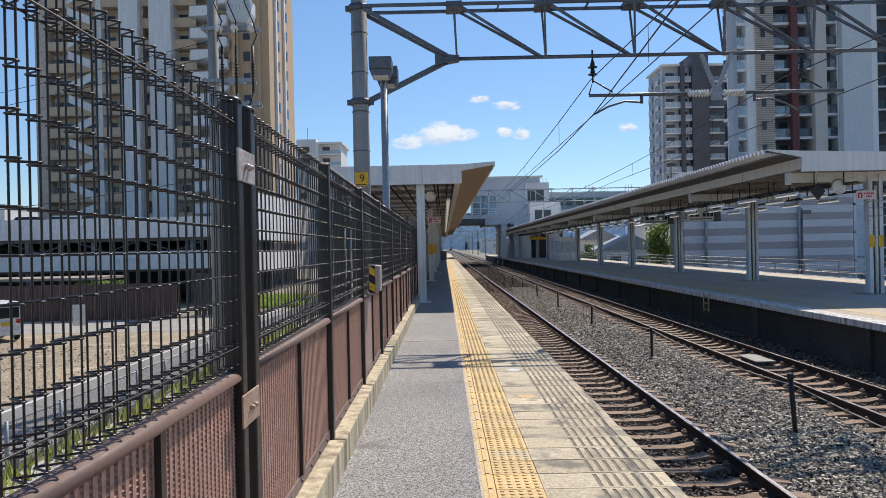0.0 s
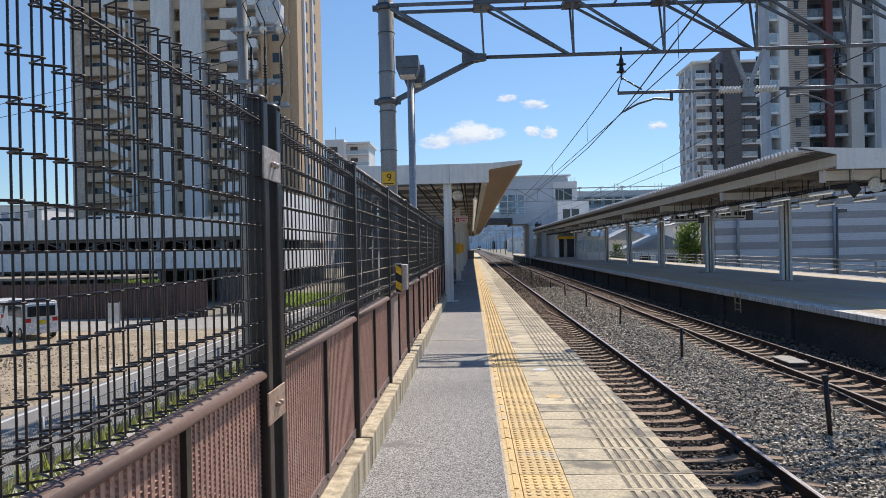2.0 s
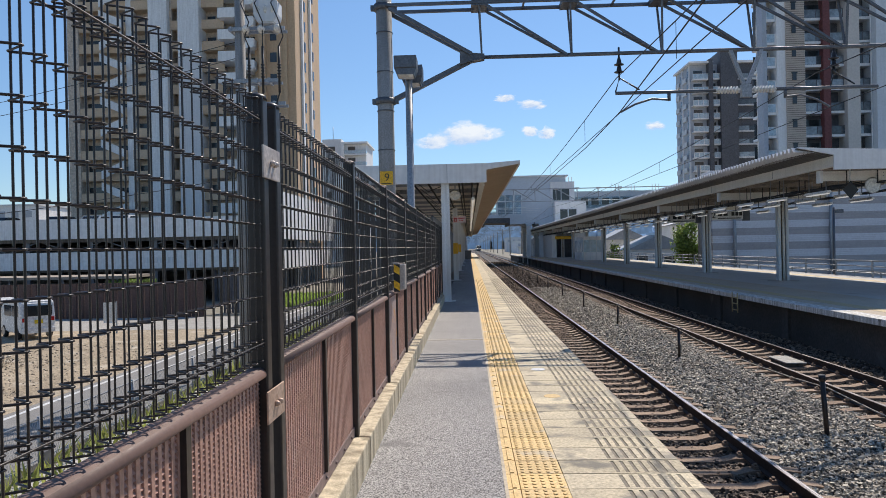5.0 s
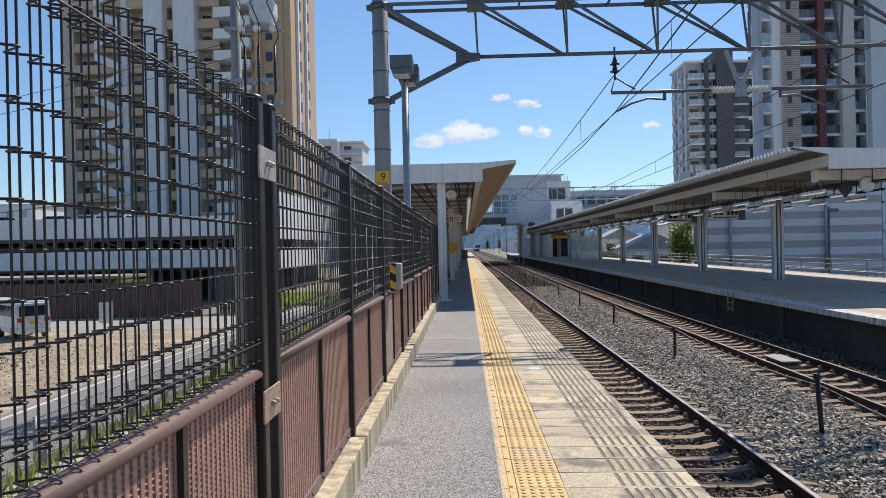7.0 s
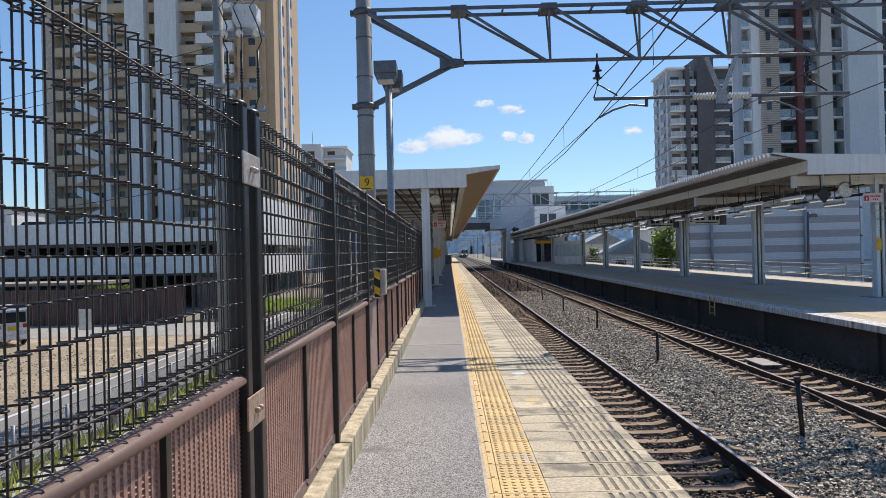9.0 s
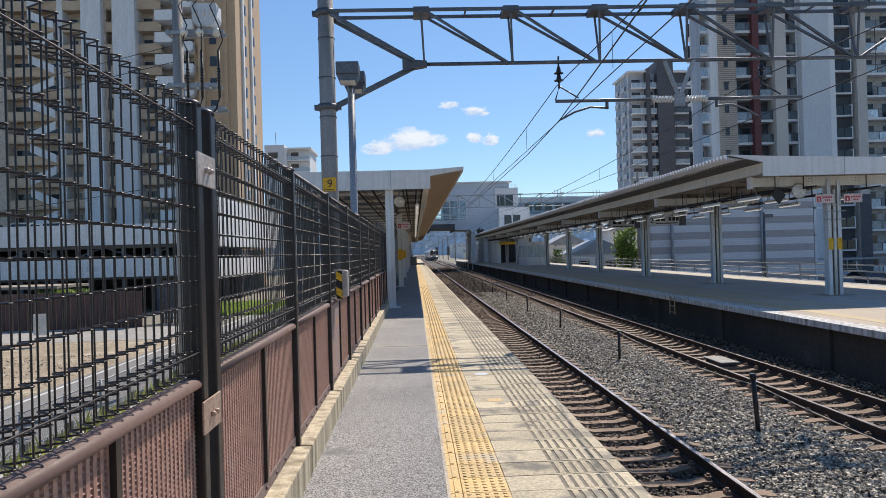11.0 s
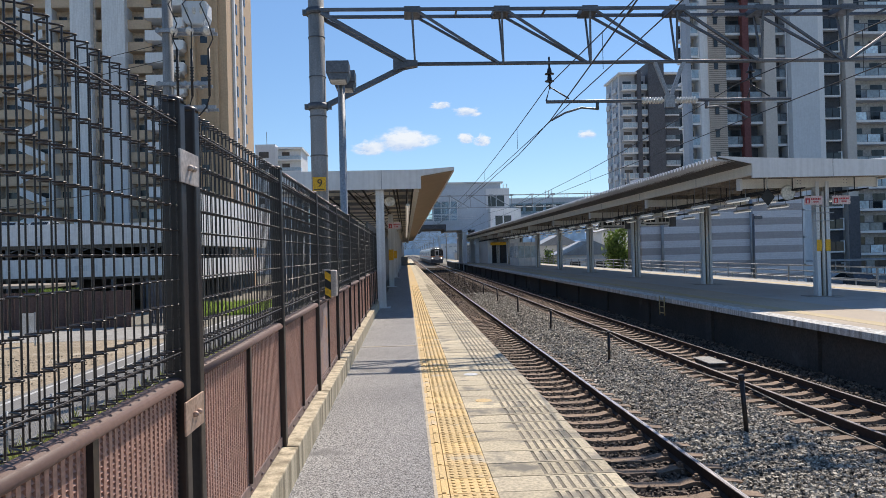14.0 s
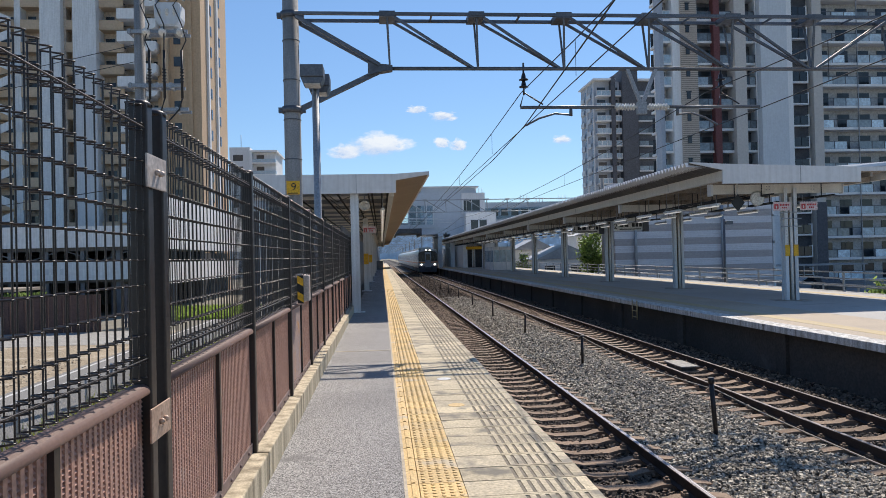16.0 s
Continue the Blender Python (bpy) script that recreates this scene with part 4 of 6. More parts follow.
    part("horn", bm, PORCELAIN, sp)
    part("bracket", boxes((-0.02, 0.02, 0.1, 0.14, 0, 0.4)), GALV, sp)
    # dark notice stand at the far end of the shade
    bx = thing("equipment_cabinet", "dark equipment cabinet standing on the platform", "cabinet", (-0.1, 92, 0))
    part("case", boxes((-0.9, 0.35, 0, 0.8, 0.02, 1.15), bev=0.02), STEEL_DARK, bx)
    part("plinth", boxes((-0.85, 0.3, 0.05, 0.75, 0, 0.02)), CONCRETE, bx)


def build_island():
    pf = thing("island_platform", "grey asphalt island platform with pale concrete edge", "platform", (0, 0, P2), kind="structure")
    part("surface", boxes((11.3, 17.5, -12, 150, -0.25, 0.0)), ASPHALT_PALE, pf)
    part("edge_paving", boxes((8.9, 11.3, -12, 150, -0.14, 0.0)), WARM_PAVING, pf)
    bm = bmesh.new()
    for k in range(55):
        box(bm, 8.45, 8.9, -4 + k * 2.0, -2.015 + k * 2.0, -0.14, 0.002, bev=0.01)
    tagged(part("edge_coping", bm, COPING, pf), kind="stuff")
    part("far_coping", boxes((8.45, 8.9, 106, 150, -0.14, 0.0)), COPING, pf)
    # wall colour holds the shade under the coping; paler patches are stains
    part("support_wall", boxes((8.78, 8.98, -12, 150, -1.3, -0.145)), FACE_SHADED, pf)
    bm = bmesh.new()
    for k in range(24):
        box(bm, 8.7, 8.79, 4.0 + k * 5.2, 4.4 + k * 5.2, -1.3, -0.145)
    part("pier", bm, FACE_SHADED, pf)
    part("tactile_strip", boxes((9.35, 9.75, -12, 150, -0.02, 0.004), (15.9, 16.3, -12, 150, -0.02, 0.004)), FADED_YELLOW, pf)
    part("far_wall", boxes((17.2, 17.45, -12, 150, -2.9, -0.25)), CONCRETE, pf)
    # fence along the outer edge
    f = thing("edge_railing", "grey steel railing along the island platform edge", "railing", (17.4, 0, P2))
    p0 = None
    for k in range(40):
        y = 16 + 3.0 * k
        bm = None
        if p0 is None:
            p0 = part("post", boxes((-0.03, 0.03, -0.03, 0.03, -0.02, 0.74)), GALV, f, loc=(0, y, 0))
        else:
            again(p0, (0, y, 0))
    for z in (0.25, 0.48, 0.72):
        bm = bmesh.new()
        tube(bm, (0, 16, z), (0, 133, z), 0.025, 6)
        part("rail", bm, GALV, f)
    # ladder on the platform face
    l = thing("platform_ladder", "yellow steel ladder fixed to the platform face", "ladder", (8.42, 22.7, P2))
    for dy in (-0.22, 0.22):
        bm = bmesh.new()
        tube(bm, (0, dy, -0.58), (0, dy, 0.05), 0.022, 6)
        part("stile", bm, FADED_YELLOW, l)
    for k in range(3):
        bm = bmesh.new()
        tube(bm, (0, -0.22, -0.5 + 0.2 * k), (0, 0.22, -0.5 + 0.2 * k), 0.016, 6)
        part("rung", bm, FADED_YELLOW, l)


def build_roof_island():
    r = thing("platform_roof", "white-edged island platform roof with corrugated eave", "platform roof", (0, 20.2, 0), "platform roofs", "structure")
    L = 108.0
    cx = 13.1
    bm = bmesh.new()
    prism(bm, [(10.3, 3.53), (14.7, 3.53), (14.7, 3.99), (10.3, 4.13)], -0.06, 0.0)
    prism(bm, [(9.3, 4.16), (10.3, 3.945), (10.3, 4.13), (9.3, 4.185)], -0.06, 0.0)
    box(bm, 14.7, 16.9, -0.06, 0.0, 3.86, 3.99)
    part("front_fascia", bm, ROOF_WHITE, r)
    part("fascia_joint", boxes((12.75, 12.765, -0.066, -0.06, 3.53, 4.06)), GALV, r)
    # soffit coloured dark for the shadow strip under the corrugated eave
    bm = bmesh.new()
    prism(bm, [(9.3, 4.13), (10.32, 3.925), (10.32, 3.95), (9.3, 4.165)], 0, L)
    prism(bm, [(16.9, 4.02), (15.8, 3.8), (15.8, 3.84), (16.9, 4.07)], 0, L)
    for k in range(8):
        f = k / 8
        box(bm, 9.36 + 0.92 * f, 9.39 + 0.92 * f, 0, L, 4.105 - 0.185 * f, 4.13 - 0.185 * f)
    part("eave_soffit", bm, SOFFIT_SHADED, r)
    for x in (10.3, 15.7):
        part("long_girder", boxes((x, x + 0.16, 0, L, 3.63, 3.65), (x, x + 0.16, 0, L, 3.905, 3.925), (x + 0.02, x + 0.1, 0.002, L, 3.65, 3.905)), BEAM, r)
        bm = bmesh.new()
        for k in range(18):
            box(bm, x + 0.012, x + 0.02, 4.0 + 6.0 * k, 4.02 + 6.0 * k, 3.65, 3.905)
        part("girder_joint", bm, GALV, r)
    # corrugated sheet: teeth along the eave
    bm = bmesh.new()
    n = 420
    prev = None
    for i in range(n * 2 + 1):
        y = i * L / (n * 2)
        up = 0.16 if i % 2 else 0.0
        row = [bm.verts.new((9.2, y, 4.05 + up * 0.9)), bm.verts.new((13.1, y, 3.885 + up * 0.6)), bm.verts.new((17.0, y, 4.1 + up))]
        if prev:
            for k in range(2):
                bm.faces.new((prev[k], prev[k + 1], row[k + 1], row[k]))
        prev = row
    part("corrugated_sheet", bm, ROOF_WHITE, r)
    part("deck", boxes((10.46, 15.7, 0.02, L, 3.84, 3.88)), ROOF_UNDER, r)
    bm = bmesh.new()
    for k in range(36):
        box(bm, 10.5, 15.7, 0.9 + k * 3.0, 1.0 + k * 3.0, 3.6, 3.84)
    for x in (11.2, 12.0, 12.8, 13.6, 14.4, 15.1):
        box(bm, x - 0.04, x + 0.04, 0.02, L, 3.7, 3.835)
    part("purlin", bm, ROOF_UNDER, r)
    # cable racks with hangers
    for x, z in ((11.3, 3.2), (12.2, 3.25), (14.2, 3.2)):
        bm = bmesh.new()
        for dx in (-0.07, 0, 0.07):
            pts = [(x + dx, 0.6 + 1.5 * k, z + 0.03 * math.sin(k * 1.7 + dx * 40)) for k in range(70)]
            line(bm, pts, 0.022, 5)
        for k in range(68):
            box(bm, x - 0.1, x - 0.08, 1.0 + k * 1.5, 1.03 + k * 1.5, z - 0.03, 3.7)
            box(bm, x - 0.1, x + 0.1, 1.0 + k * 1.5, 1.03 + k * 1.5, z - 0.05, z - 0.03)
        part("cable_rack", bm, CABLE, r)
    for k, y in enumerate((21.4, 29.9, 39.3, 49.2, 59.0, 69.0, 79.0, 89.0, 99.0, 109.0, 119.0)):
        c = thing("roof_column", "white steel double roof column with drain pipe", "column", (cx, y, P2), "roof columns")
        for s, nm in ((-1, "shaft"), (1, "shaft")):
            bm = bmesh.new()
            x = s * 0.16
            box(bm, x - 0.055, x + 0.055, -0.13, -0.115, 0, 3.6)
            box(bm, x - 0.055, x + 0.055, 0.115, 0.13, 0, 3.6)
            box(bm, x - 0.012, x + 0.012, -0.115, 0.115, 0, 3.6)
            part(nm, bm, WHITE_STEEL, c)
        part("web_plate", boxes((-0.11, 0.11, 0.03, 0.05, 0, 3.45)), COLUMN_BROWN, c)
        bm = bmesh.new()
        tube(bm, (0.01, -0.1, 0), (0.01, -0.1, 3.3), 0.045, 10)
        part("drain_pipe", bm, BEAM, c)
        part("base_plate", boxes((-0.5, 0.5, -0.35, 0.35, -0.01, 0.015)), CONCRETE, c)
        part("cross_beam", boxes((-2.55, 1.8, -0.07, 0.07, 3.43, 3.45), (-2.55, 1.8, -0.07, 0.07, 3.7, 3.72), (-2.55, 1.8, -0.055, 0.055, 3.45, 3.7)), BEAM, c)
        part("end_plate", boxes((-2.63, -2.55, -0.12, 0.12, 3.37, 3.74), (1.8, 1.83, -0.1, 0.1, 3.4, 3.72)), ROOF_WHITE, c, "white beam end plate")
        bm = bmesh.new()
        for i in range(4):
            for dz in (0.1, 0.2):
                lathe(bm, [(0.016, 0.0), (0.016, 0.015)], (-0.75 + 0.09 * (i % 2) + 1.5 * (i // 2), -0.055, 3.45 + dz), (0, -1, 0), 6)
        part("bolt", bm, GALV, c)
        if k == 0:
            part("yellow_band", boxes((-0.22, -0.06, -0.137, -0.131, 1.42, 1.78), (0.06, 0.22, -0.137, -0.131, 1.42, 1.78)), YELLOW, c, "yellow warning band")
            part("notice_strip", boxes((-0.19, -0.11, -0.139, -0.132, 1.8, 2.3)), SIGN_WHITE, c)
            bm = bmesh.new()
            for z in (2.35, 2.6, 2.8):
                box(bm, -0.34, 0.34, -0.16, -0.14, z, z + 0.03)
            part("strap", bm, GALV, c)
    lamp = None
    for row_x in (11.0, 12.55, 14.6):
        for k in range(20):
            y = 21.8 + 2.9 * k + (1.2 if row_x > 12 else 0)
            if lamp is None:
                lamp = hanging_lamp(r, row_x, y, 3.0)
            else:
                hanging_lamp(r, row_x, y, 3.0, lamp)
    for x in (12.7, 13.6):
        safety_sign((x, 21.1, 2.88)).scale = (0.7, 1, 0.7)
    d = thing("diamond_marker", "black diamond-shaped stop marker hung on a white rod", "sign", (11.15, 20.9, 3.0))
    bm = bmesh.new()
    prism(bm, [(0, -0.27), (0.22, 0), (0, 0.27), (-0.22, 0)], -0.01, 0.01)
    part("board", bm, BLACK, d)
    part("rod", boxes((-0.02, 0.02, 0.012, 0.04, -0.3, 0.85)), SIGN_WHITE, d)
    sp = thing("loudspeaker", "pale grey round loudspeaker under the island roof", "loudspeaker", (12.0, 21.3, 3.15), "loudspeakers")
    bm = bmesh.new()
    lathe(bm, [(0.1, 0.25), (0.13, 0.12), (0.2, 0.0), (0.24, -0.02), (0.18, -0.03), (0.05, 0.03)], (0, 0, 0), (0, 1, 0), 18)
    part("horn", bm, PORCELAIN, sp)
    part("bracket", boxes((-0.02, 0.02, 0.1, 0.14, 0.1, 0.45)), GALV, sp)
    # hanging direction boards
    for x, y, w in ((12.25, 41.0, 1.6), (13.6, 37.5, 1.6)):
        b = thing("direction_sign", "white hanging platform direction board with dark writing", "sign", (x, y, 2.68), "platform direction signs")
        part("board", boxes((-w / 2, w / 2, -0.06, 0.06, 0.05, 0.5), bev=0.01), SIGN_WHITE, b)
        bm = bmesh.new()
        for k in range(2):
            box(bm, -0.5 + k * 0.28, -0.28 + k * 0.28, -0.066, -0.061, 0.25, 0.45)
        for k in range(3):
            box(bm, 0.2 + k * 0.2, 0.36 + k * 0.2, -0.066, -0.061, 0.25, 0.45)
        box(bm, -0.5, 0.7, -0.066, -0.061, 0.1, 0.15)
        part("writing", bm, BLACK, b)
        words("numeral", "2", 0.4, (-0.72, -0.064, 0.28), (90, 0, 0), BLACK, b)
        part("rod", boxes((-0.6, -0.57, -0.02, 0.02, 0.55, 1.1), (0.57, 0.6, -0.02, 0.02, 0.55, 1.1)), GALV, b)
        part("end_panel", boxes((w / 2, w / 2 + 0.35, -0.08, 0.08, -0.02, 0.75)), CHARCOAL, b)
    # waiting room and stair enclosure
    w = thing("waiting_room", "pale glazed waiting room on the island platform", "waiting room", (12.4, 77, P2))
    part("wall", boxes((0, 2.2, 0, 6, 0, 0.9), (0, 2.2, 0, 6, 2.2, 2.6)), WALL_WHITE, w)
    part("pane", boxes((0.02, 2.18, 0.02, 5.98, 0.9, 2.2)), PANE_BLUE, w)
    bm = bmesh.new()
    for k in range(7):
        box(bm, -0.03, 0.0, k * 0.98, k * 0.98 + 0.06, 0, 2.6)
    for k in range(4):
        box(bm, k * 0.7, k * 0.7 + 0.06, -0.03, 0.0, 0, 2.6)
    part("mullion", bm, WHITE_STEEL, w)
    e = thing("stair_enclosure", "white walled stair enclosure with a yellow sign", "stairs", (11.6, 98, P2))
    part("wall", boxes((-0.1, 0.05, 0, 22, 0, 3.2), (2.9, 3.05, 0, 22, 0, 3.2), (0, 0.5, -0.02, 0.1, 0, 3.2)), WALL_WHITE, e)
    # charcoal sheet stands for the shade inside the stairway
    part("dark_opening", boxes((0.5, 2.9, 1.5, 1.6, 0, 3.0)), CHARCOAL, e)
    part("header_sign", boxes((0.3, 2.9, -0.1, 0.0, 2.55, 2.95)), YELLOW, e)
    b = thing("platform_store", "plain pale service block on the island platform", "building", (10.4, 112, P2))
    part("wall", boxes((0, 3.2, 0, 10, 0, 2.9), bev=0.02), MID_GREY, b)
    for k in range(9):
        part("panel_joint", boxes((-0.02, 0.0, 0.6 + k * 1.1, 0.68 + k * 1.1, 0, 2.9)), STEEL_DARK, b)
    part("door", boxes((-0.03, 0.0, 2, 3, 0, 2.1)), GALV, b)


def build_station():
    s = thing("station_bridge", "pale grey glazed station concourse bridge over the tracks", "station building", (0, 105, 0.277))
    s.scale = (0.82, 0.82, 0.82)
    part("girder", boxes((-25, 12.5, 0, 14, 6.75, 7.4)), STATION_GREY, s)
    # charcoal here paints in the shade below the bridge
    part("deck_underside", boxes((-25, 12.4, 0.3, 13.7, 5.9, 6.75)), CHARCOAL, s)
    part("upper_wall", boxes((-25, 10.5, 0, 14, 10.9, 13.2)), STATION_GREY, s)
    part("concourse_back", boxes((-25, 10.5, 13.7, 14, 7.4, 8.5), (5.5, 7.5, 4, 13, 7.4, 10.9)), BLUE_GREY, s)
    g0 = None
    for k in range(24):
        for z in (7.45, 8.65, 9.85):
            x = -24.78 + 1.5 * k
            if x > 9.2:
                continue
            if g0 is None:
                g0 = part("pane", boxes((0, 1.38, 0.06, 0.1, 0, 1.04)), STATION_GLASS, s, loc=(x, 0, z))
            else:
                again(g0, (x, 0, z))
    # cross girders carry the same underside shade in their colour
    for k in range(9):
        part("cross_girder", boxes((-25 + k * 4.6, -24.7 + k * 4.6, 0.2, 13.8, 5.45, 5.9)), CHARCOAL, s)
    m0 = None
    for k in range(24):
        x = -24.9 + 1.5 * k
        if m0 is None:
            m0 = part("mullion", boxes((0, 0.14, 0, 0.16, 7.4, 10.9)), WHITE_STEEL, s, loc=(x, -0.02, 0))
        else:
            again(m0, (x, -0.02, 0))
    for z in (8.5, 9.7):
        part("transom", boxes((-25, 10.5, -0.03, 0.1, z, z + 0.12)), WHITE_STEEL, s)
    part("tower_block", boxes((7.5, 17.6, 0.2, 14, 5.6, 14.1)), STATION_GREY, s)
    part("roof_slab", boxes((5.5, 18.1, -0.4, 14.4, 14.1, 14.35)), MID_GREY, s)
    part("lower_block", boxes((14.9, 19.2, -0.3, 14, 9.2, 13.1)), MID_GREY, s)
    part("side_wing", boxes((15.3, 20.8, -3, 0.2, 2.6, 9.3)), WALL_WHITE, s)
    part("right_wing", boxes((19.2, 42, 1.5, 12, 6.5, 11.3)), STATION_GREY, s)
    part("right_glass", boxes((19.4, 41.5, 1.38, 1.5, 8.3, 10.4)), STATION_GLASS, s)
    for x in (16.2, 17.75):
        wn = part("window", boxes((x, x + 1.3, -3.06, -3.0, 6.2, 7.95)), WINDOW, s)
        part("frame", boxes((x - 0.1, x, -3.1, -3.0, 6.1, 8.05), (x + 1.3, x + 1.4, -3.1, -3.0, 6.1, 8.05), (x, x + 1.3, -3.1, -3.0, 7.95, 8.05), (x, x + 1.3, -3.1, -3.0, 6.1, 6.2)), WHITE_STEEL, wn)
    for x in (15.3, 16.85):
        part("window", boxes((x, x + 1.4, -0.36, -0.3, 9.8, 11.8)), WINDOW, s)
    for k in range(10):
        part("window", boxes((20.6 + k * 1.9, 21.9 + k * 1.9, 1.32, 1.38, 8.9, 10.1)), WINDOW, s)
    # steel lattice before the glazing and the handrail under it
    bm = bmesh.new()
    for k in range(8):
        x = -14 + k * 3.2
        tube(bm, (x, -0.5, 7.3), (x, -0.5, 11.6), 0.07, 4)
        tube(bm, (x, -0.5, 11.6), (x + 3.2, -0.5, 9.4), 0.05, 4)
    for z in (7.7, 8.0, 8.3):
        tube(bm, (-25, -0.5, z), (13, -0.5, z), 0.045, 4)
    tagged(part("maintenance_walkway", bm, WHITE_STEEL, s), kind="stuff")
    for x in (10.9, 13.2):
        part("floor_beam", boxes((x - 0.5, x + 0.5, -0.3, 14, 5.2, 5.9)), STATION_GREY, s)
    for x in (10.9, 13.2, -4.0):
        for yy in (0.8, 11.0):
            part("pier", boxes((x - 0.36, x + 0.36, yy, yy + 0.9, -2.0, 6.3)), PALE, s)
    for x0, z0, z1 in ((18.3, 13.2, 14.4), (27.0, 11.3, 13.0), (30, 11.3, 12.6), (34.5, 11.3, 12.8)):
        for k in range(3):
            bm = bmesh.new()
            tube(bm, (x0 + 0.6 * k, 5, z0), (x0 + 0.6 * k, 5, z1), 0.06, 6)
            part("roof_mast", bm, WALL_WHITE, s)
    bm = bmesh.new()
    tube(bm, (19.2, 0.6, 11.9), (48, 0.6, 11.9), 0.05, 4)
    tube(bm, (19.2, 0.6, 11.3), (48, 0.6, 11.3), 0.05, 4)
    part("roof_rail", bm, STEEL_DARK, s)
    # low buildings beyond the bridge
    for x, y, w, d, h, m in ((13, 175, 8, 12, 4.2, BEAM), (16, 205, 12, 14, 5.0, PALE), (20, 250, 16, 20, 5.0, MID_GREY), (-14, 260, 10, 25, 10, PALE), (-16, 330, 8, 30, 8, BLUE_GREY), (22, 330, 18, 30, 7, PALE), (24, 450, 30, 30, 10, MID_GREY), (-30, 450, 24, 30, 18, PALE), (-128, 150, 34, 14, 15.5, PALE), (-96, 190, 16, 14, 15.0, MID_GREY), (-150, 170, 24, 14, 18, TAUPE)):
        b = thing("distant_building", "pale low building beside the railway beyond the bridge", "building", (x, y, LOW), "distant railway buildings")
        part("wall", boxes((0, w, 0, d, 0, h), bev=0.05), m, b)
        part("roof", boxes((-0.3, w + 0.3, -0.3, d + 0.3, h, h + 0.3)), MID_GREY, b)
        for k in range(int(w // 3)):
            part("window", boxes((1 + k * 3, 2.6 + k * 3, -0.06, 0.0, h - 2.6, h - 1.2)), BLUE_GREY, b)

# ---- towers ----
FLOOR = 2.95


def build_tower_tan():
    """Tan tower with pale piers, recessed tan balconies and a blank flank."""
    y0 = 95.0
    t = thing("apartment_tower", "tall tan apartment tower with pale grey piers and white balconies", "apartment building", (0, y0, LOW), "apartment towers")
    n = 17
    H = n * FLOOR
    part("core", boxes((-54.5, -28, 2.2, 20, 0, H)), RECESS, t)
    part("flank_wall", boxes((-29.0, -23.4, 0.8, 16.5, 0, H)), TAN, t)
    part("flank_fin", boxes((-28.2, -27.4, -0.2, 0.8, 0, H), (-25.0, -24.5, 0.5, 0.8, 0, H)), TAN, t)
    part("corner_strip", boxes((-23.4, -23.1, 4.0, 4.7, 0, H), (-23.4, -23.1, 9.2, 9.9, 0, H)), PALE, t)
    part("roof", boxes((-54.5, -23.4, 0, 20, H, H + 0.8)), TAN_DARK, t)
    part("end_wall", boxes((-55.2, -53.6, 0.4, 3.0, 0, H)), RECESS, t)
    for a, b, d in ((-43.4, -40.8, -0.4), (-47.0, -46.2, 0.6)):
        part("pier", boxes((a, b, d, 3.0, 0, H)), PALE, t)
    part("pier", boxes((-39.2, -36.3, -0.6, 3.0, 31.3, H)), PALE, t)
    part("pier_foot", boxes((-39.2, -36.3, -0.58, 3.0, 0, 31.3)), MID_GREY, t)
    part("pipe_shaft", boxes((-40.8, -40.5, 0.6, 2.2, 0, H), (-39.75, -39.2, 0.6, 2.2, 0, H)), RECESS, t)
    bal = {}
    for f in range(n):
        z = f * FLOOR
        for key, a, b, mt in (("a", -53.6, -47.0, TAN_DARK), ("b", -46.2, -43.4, TAN_DARK), ("e", -40.5, -39.6, TAN_DARK), ("c", -36.3, -33.2, TAN_DARK), ("d", -31.2, -29.0, TAN_DARK)):
            if key not in bal:
                bm = boxes((0, b - a, 0.5, 0.65, 0, 1.15), (0, b - a, 0.5, 2.2, -0.12, 0.05))
                bal[key] = part("balcony", bm, mt, t, loc=(a, 0, z))
                bm = boxes((0.25, (b - a) * 0.45, 2.12, 2.2, 0.2, 2.1), ((b - a) * 0.58, b - a - 0.3, 2.12, 2.2, 0.8, 2.0))
                bal[key + "w"] = part("window", bm, WINDOW, t, loc=(a, 0, z))
            else:
                again(bal[key], (a, 0, z))
                again(bal[key + "w"], (a, 0, z))
        if "s" not in bal:
            bm = bmesh.new()
            prism(bm, [(0, 0), (2.1, 0), (2.5, 0.25), (2.5, 1.35), (0, 1.35)], -0.9, 2.2)
            bal["s"] = part("white_balcony", bm, WALL_WHITE, t, loc=(-33.6, 0, z + 0.9))
            bal["fw"] = part("window", boxes((0, 0.9, 0.72, 0.8, 0, 1.3)), WINDOW, t, loc=(-26.9, 0, z + 1.0))
            bal["sw"] = part("window", boxes((-23.42, -23.34, 6.2, 6.9, 0, 1.4)), WINDOW, t, loc=(0, 0, z + 0.9))
        else:
            again(bal["s"], (-33.6, 0, z + 0.9))
            again(bal["fw"], (-26.9, 0, z + 1.0))
            again(bal["sw"], (0, 0, z + 0.9))
        again(bal["s"], (-31.2, 0, z - 0.4))
        again(bal["sw"], (0, 5.2, z + 0.9))
        # outside stair flights
        bm = bmesh.new()
        prism(bm, [(-50.2, z + 0.0), (-46.9, z + 1.47), (-46.9, z + 2.57), (-50.2, z + 1.1)] if f % 2 else [(-50.2, z + 1.47), (-46.9, z), (-46.9, z + 1.1), (-50.2, z + 2.57)], -0.6, -0.45)
        part("stair_parapet", bm, PALE, t)


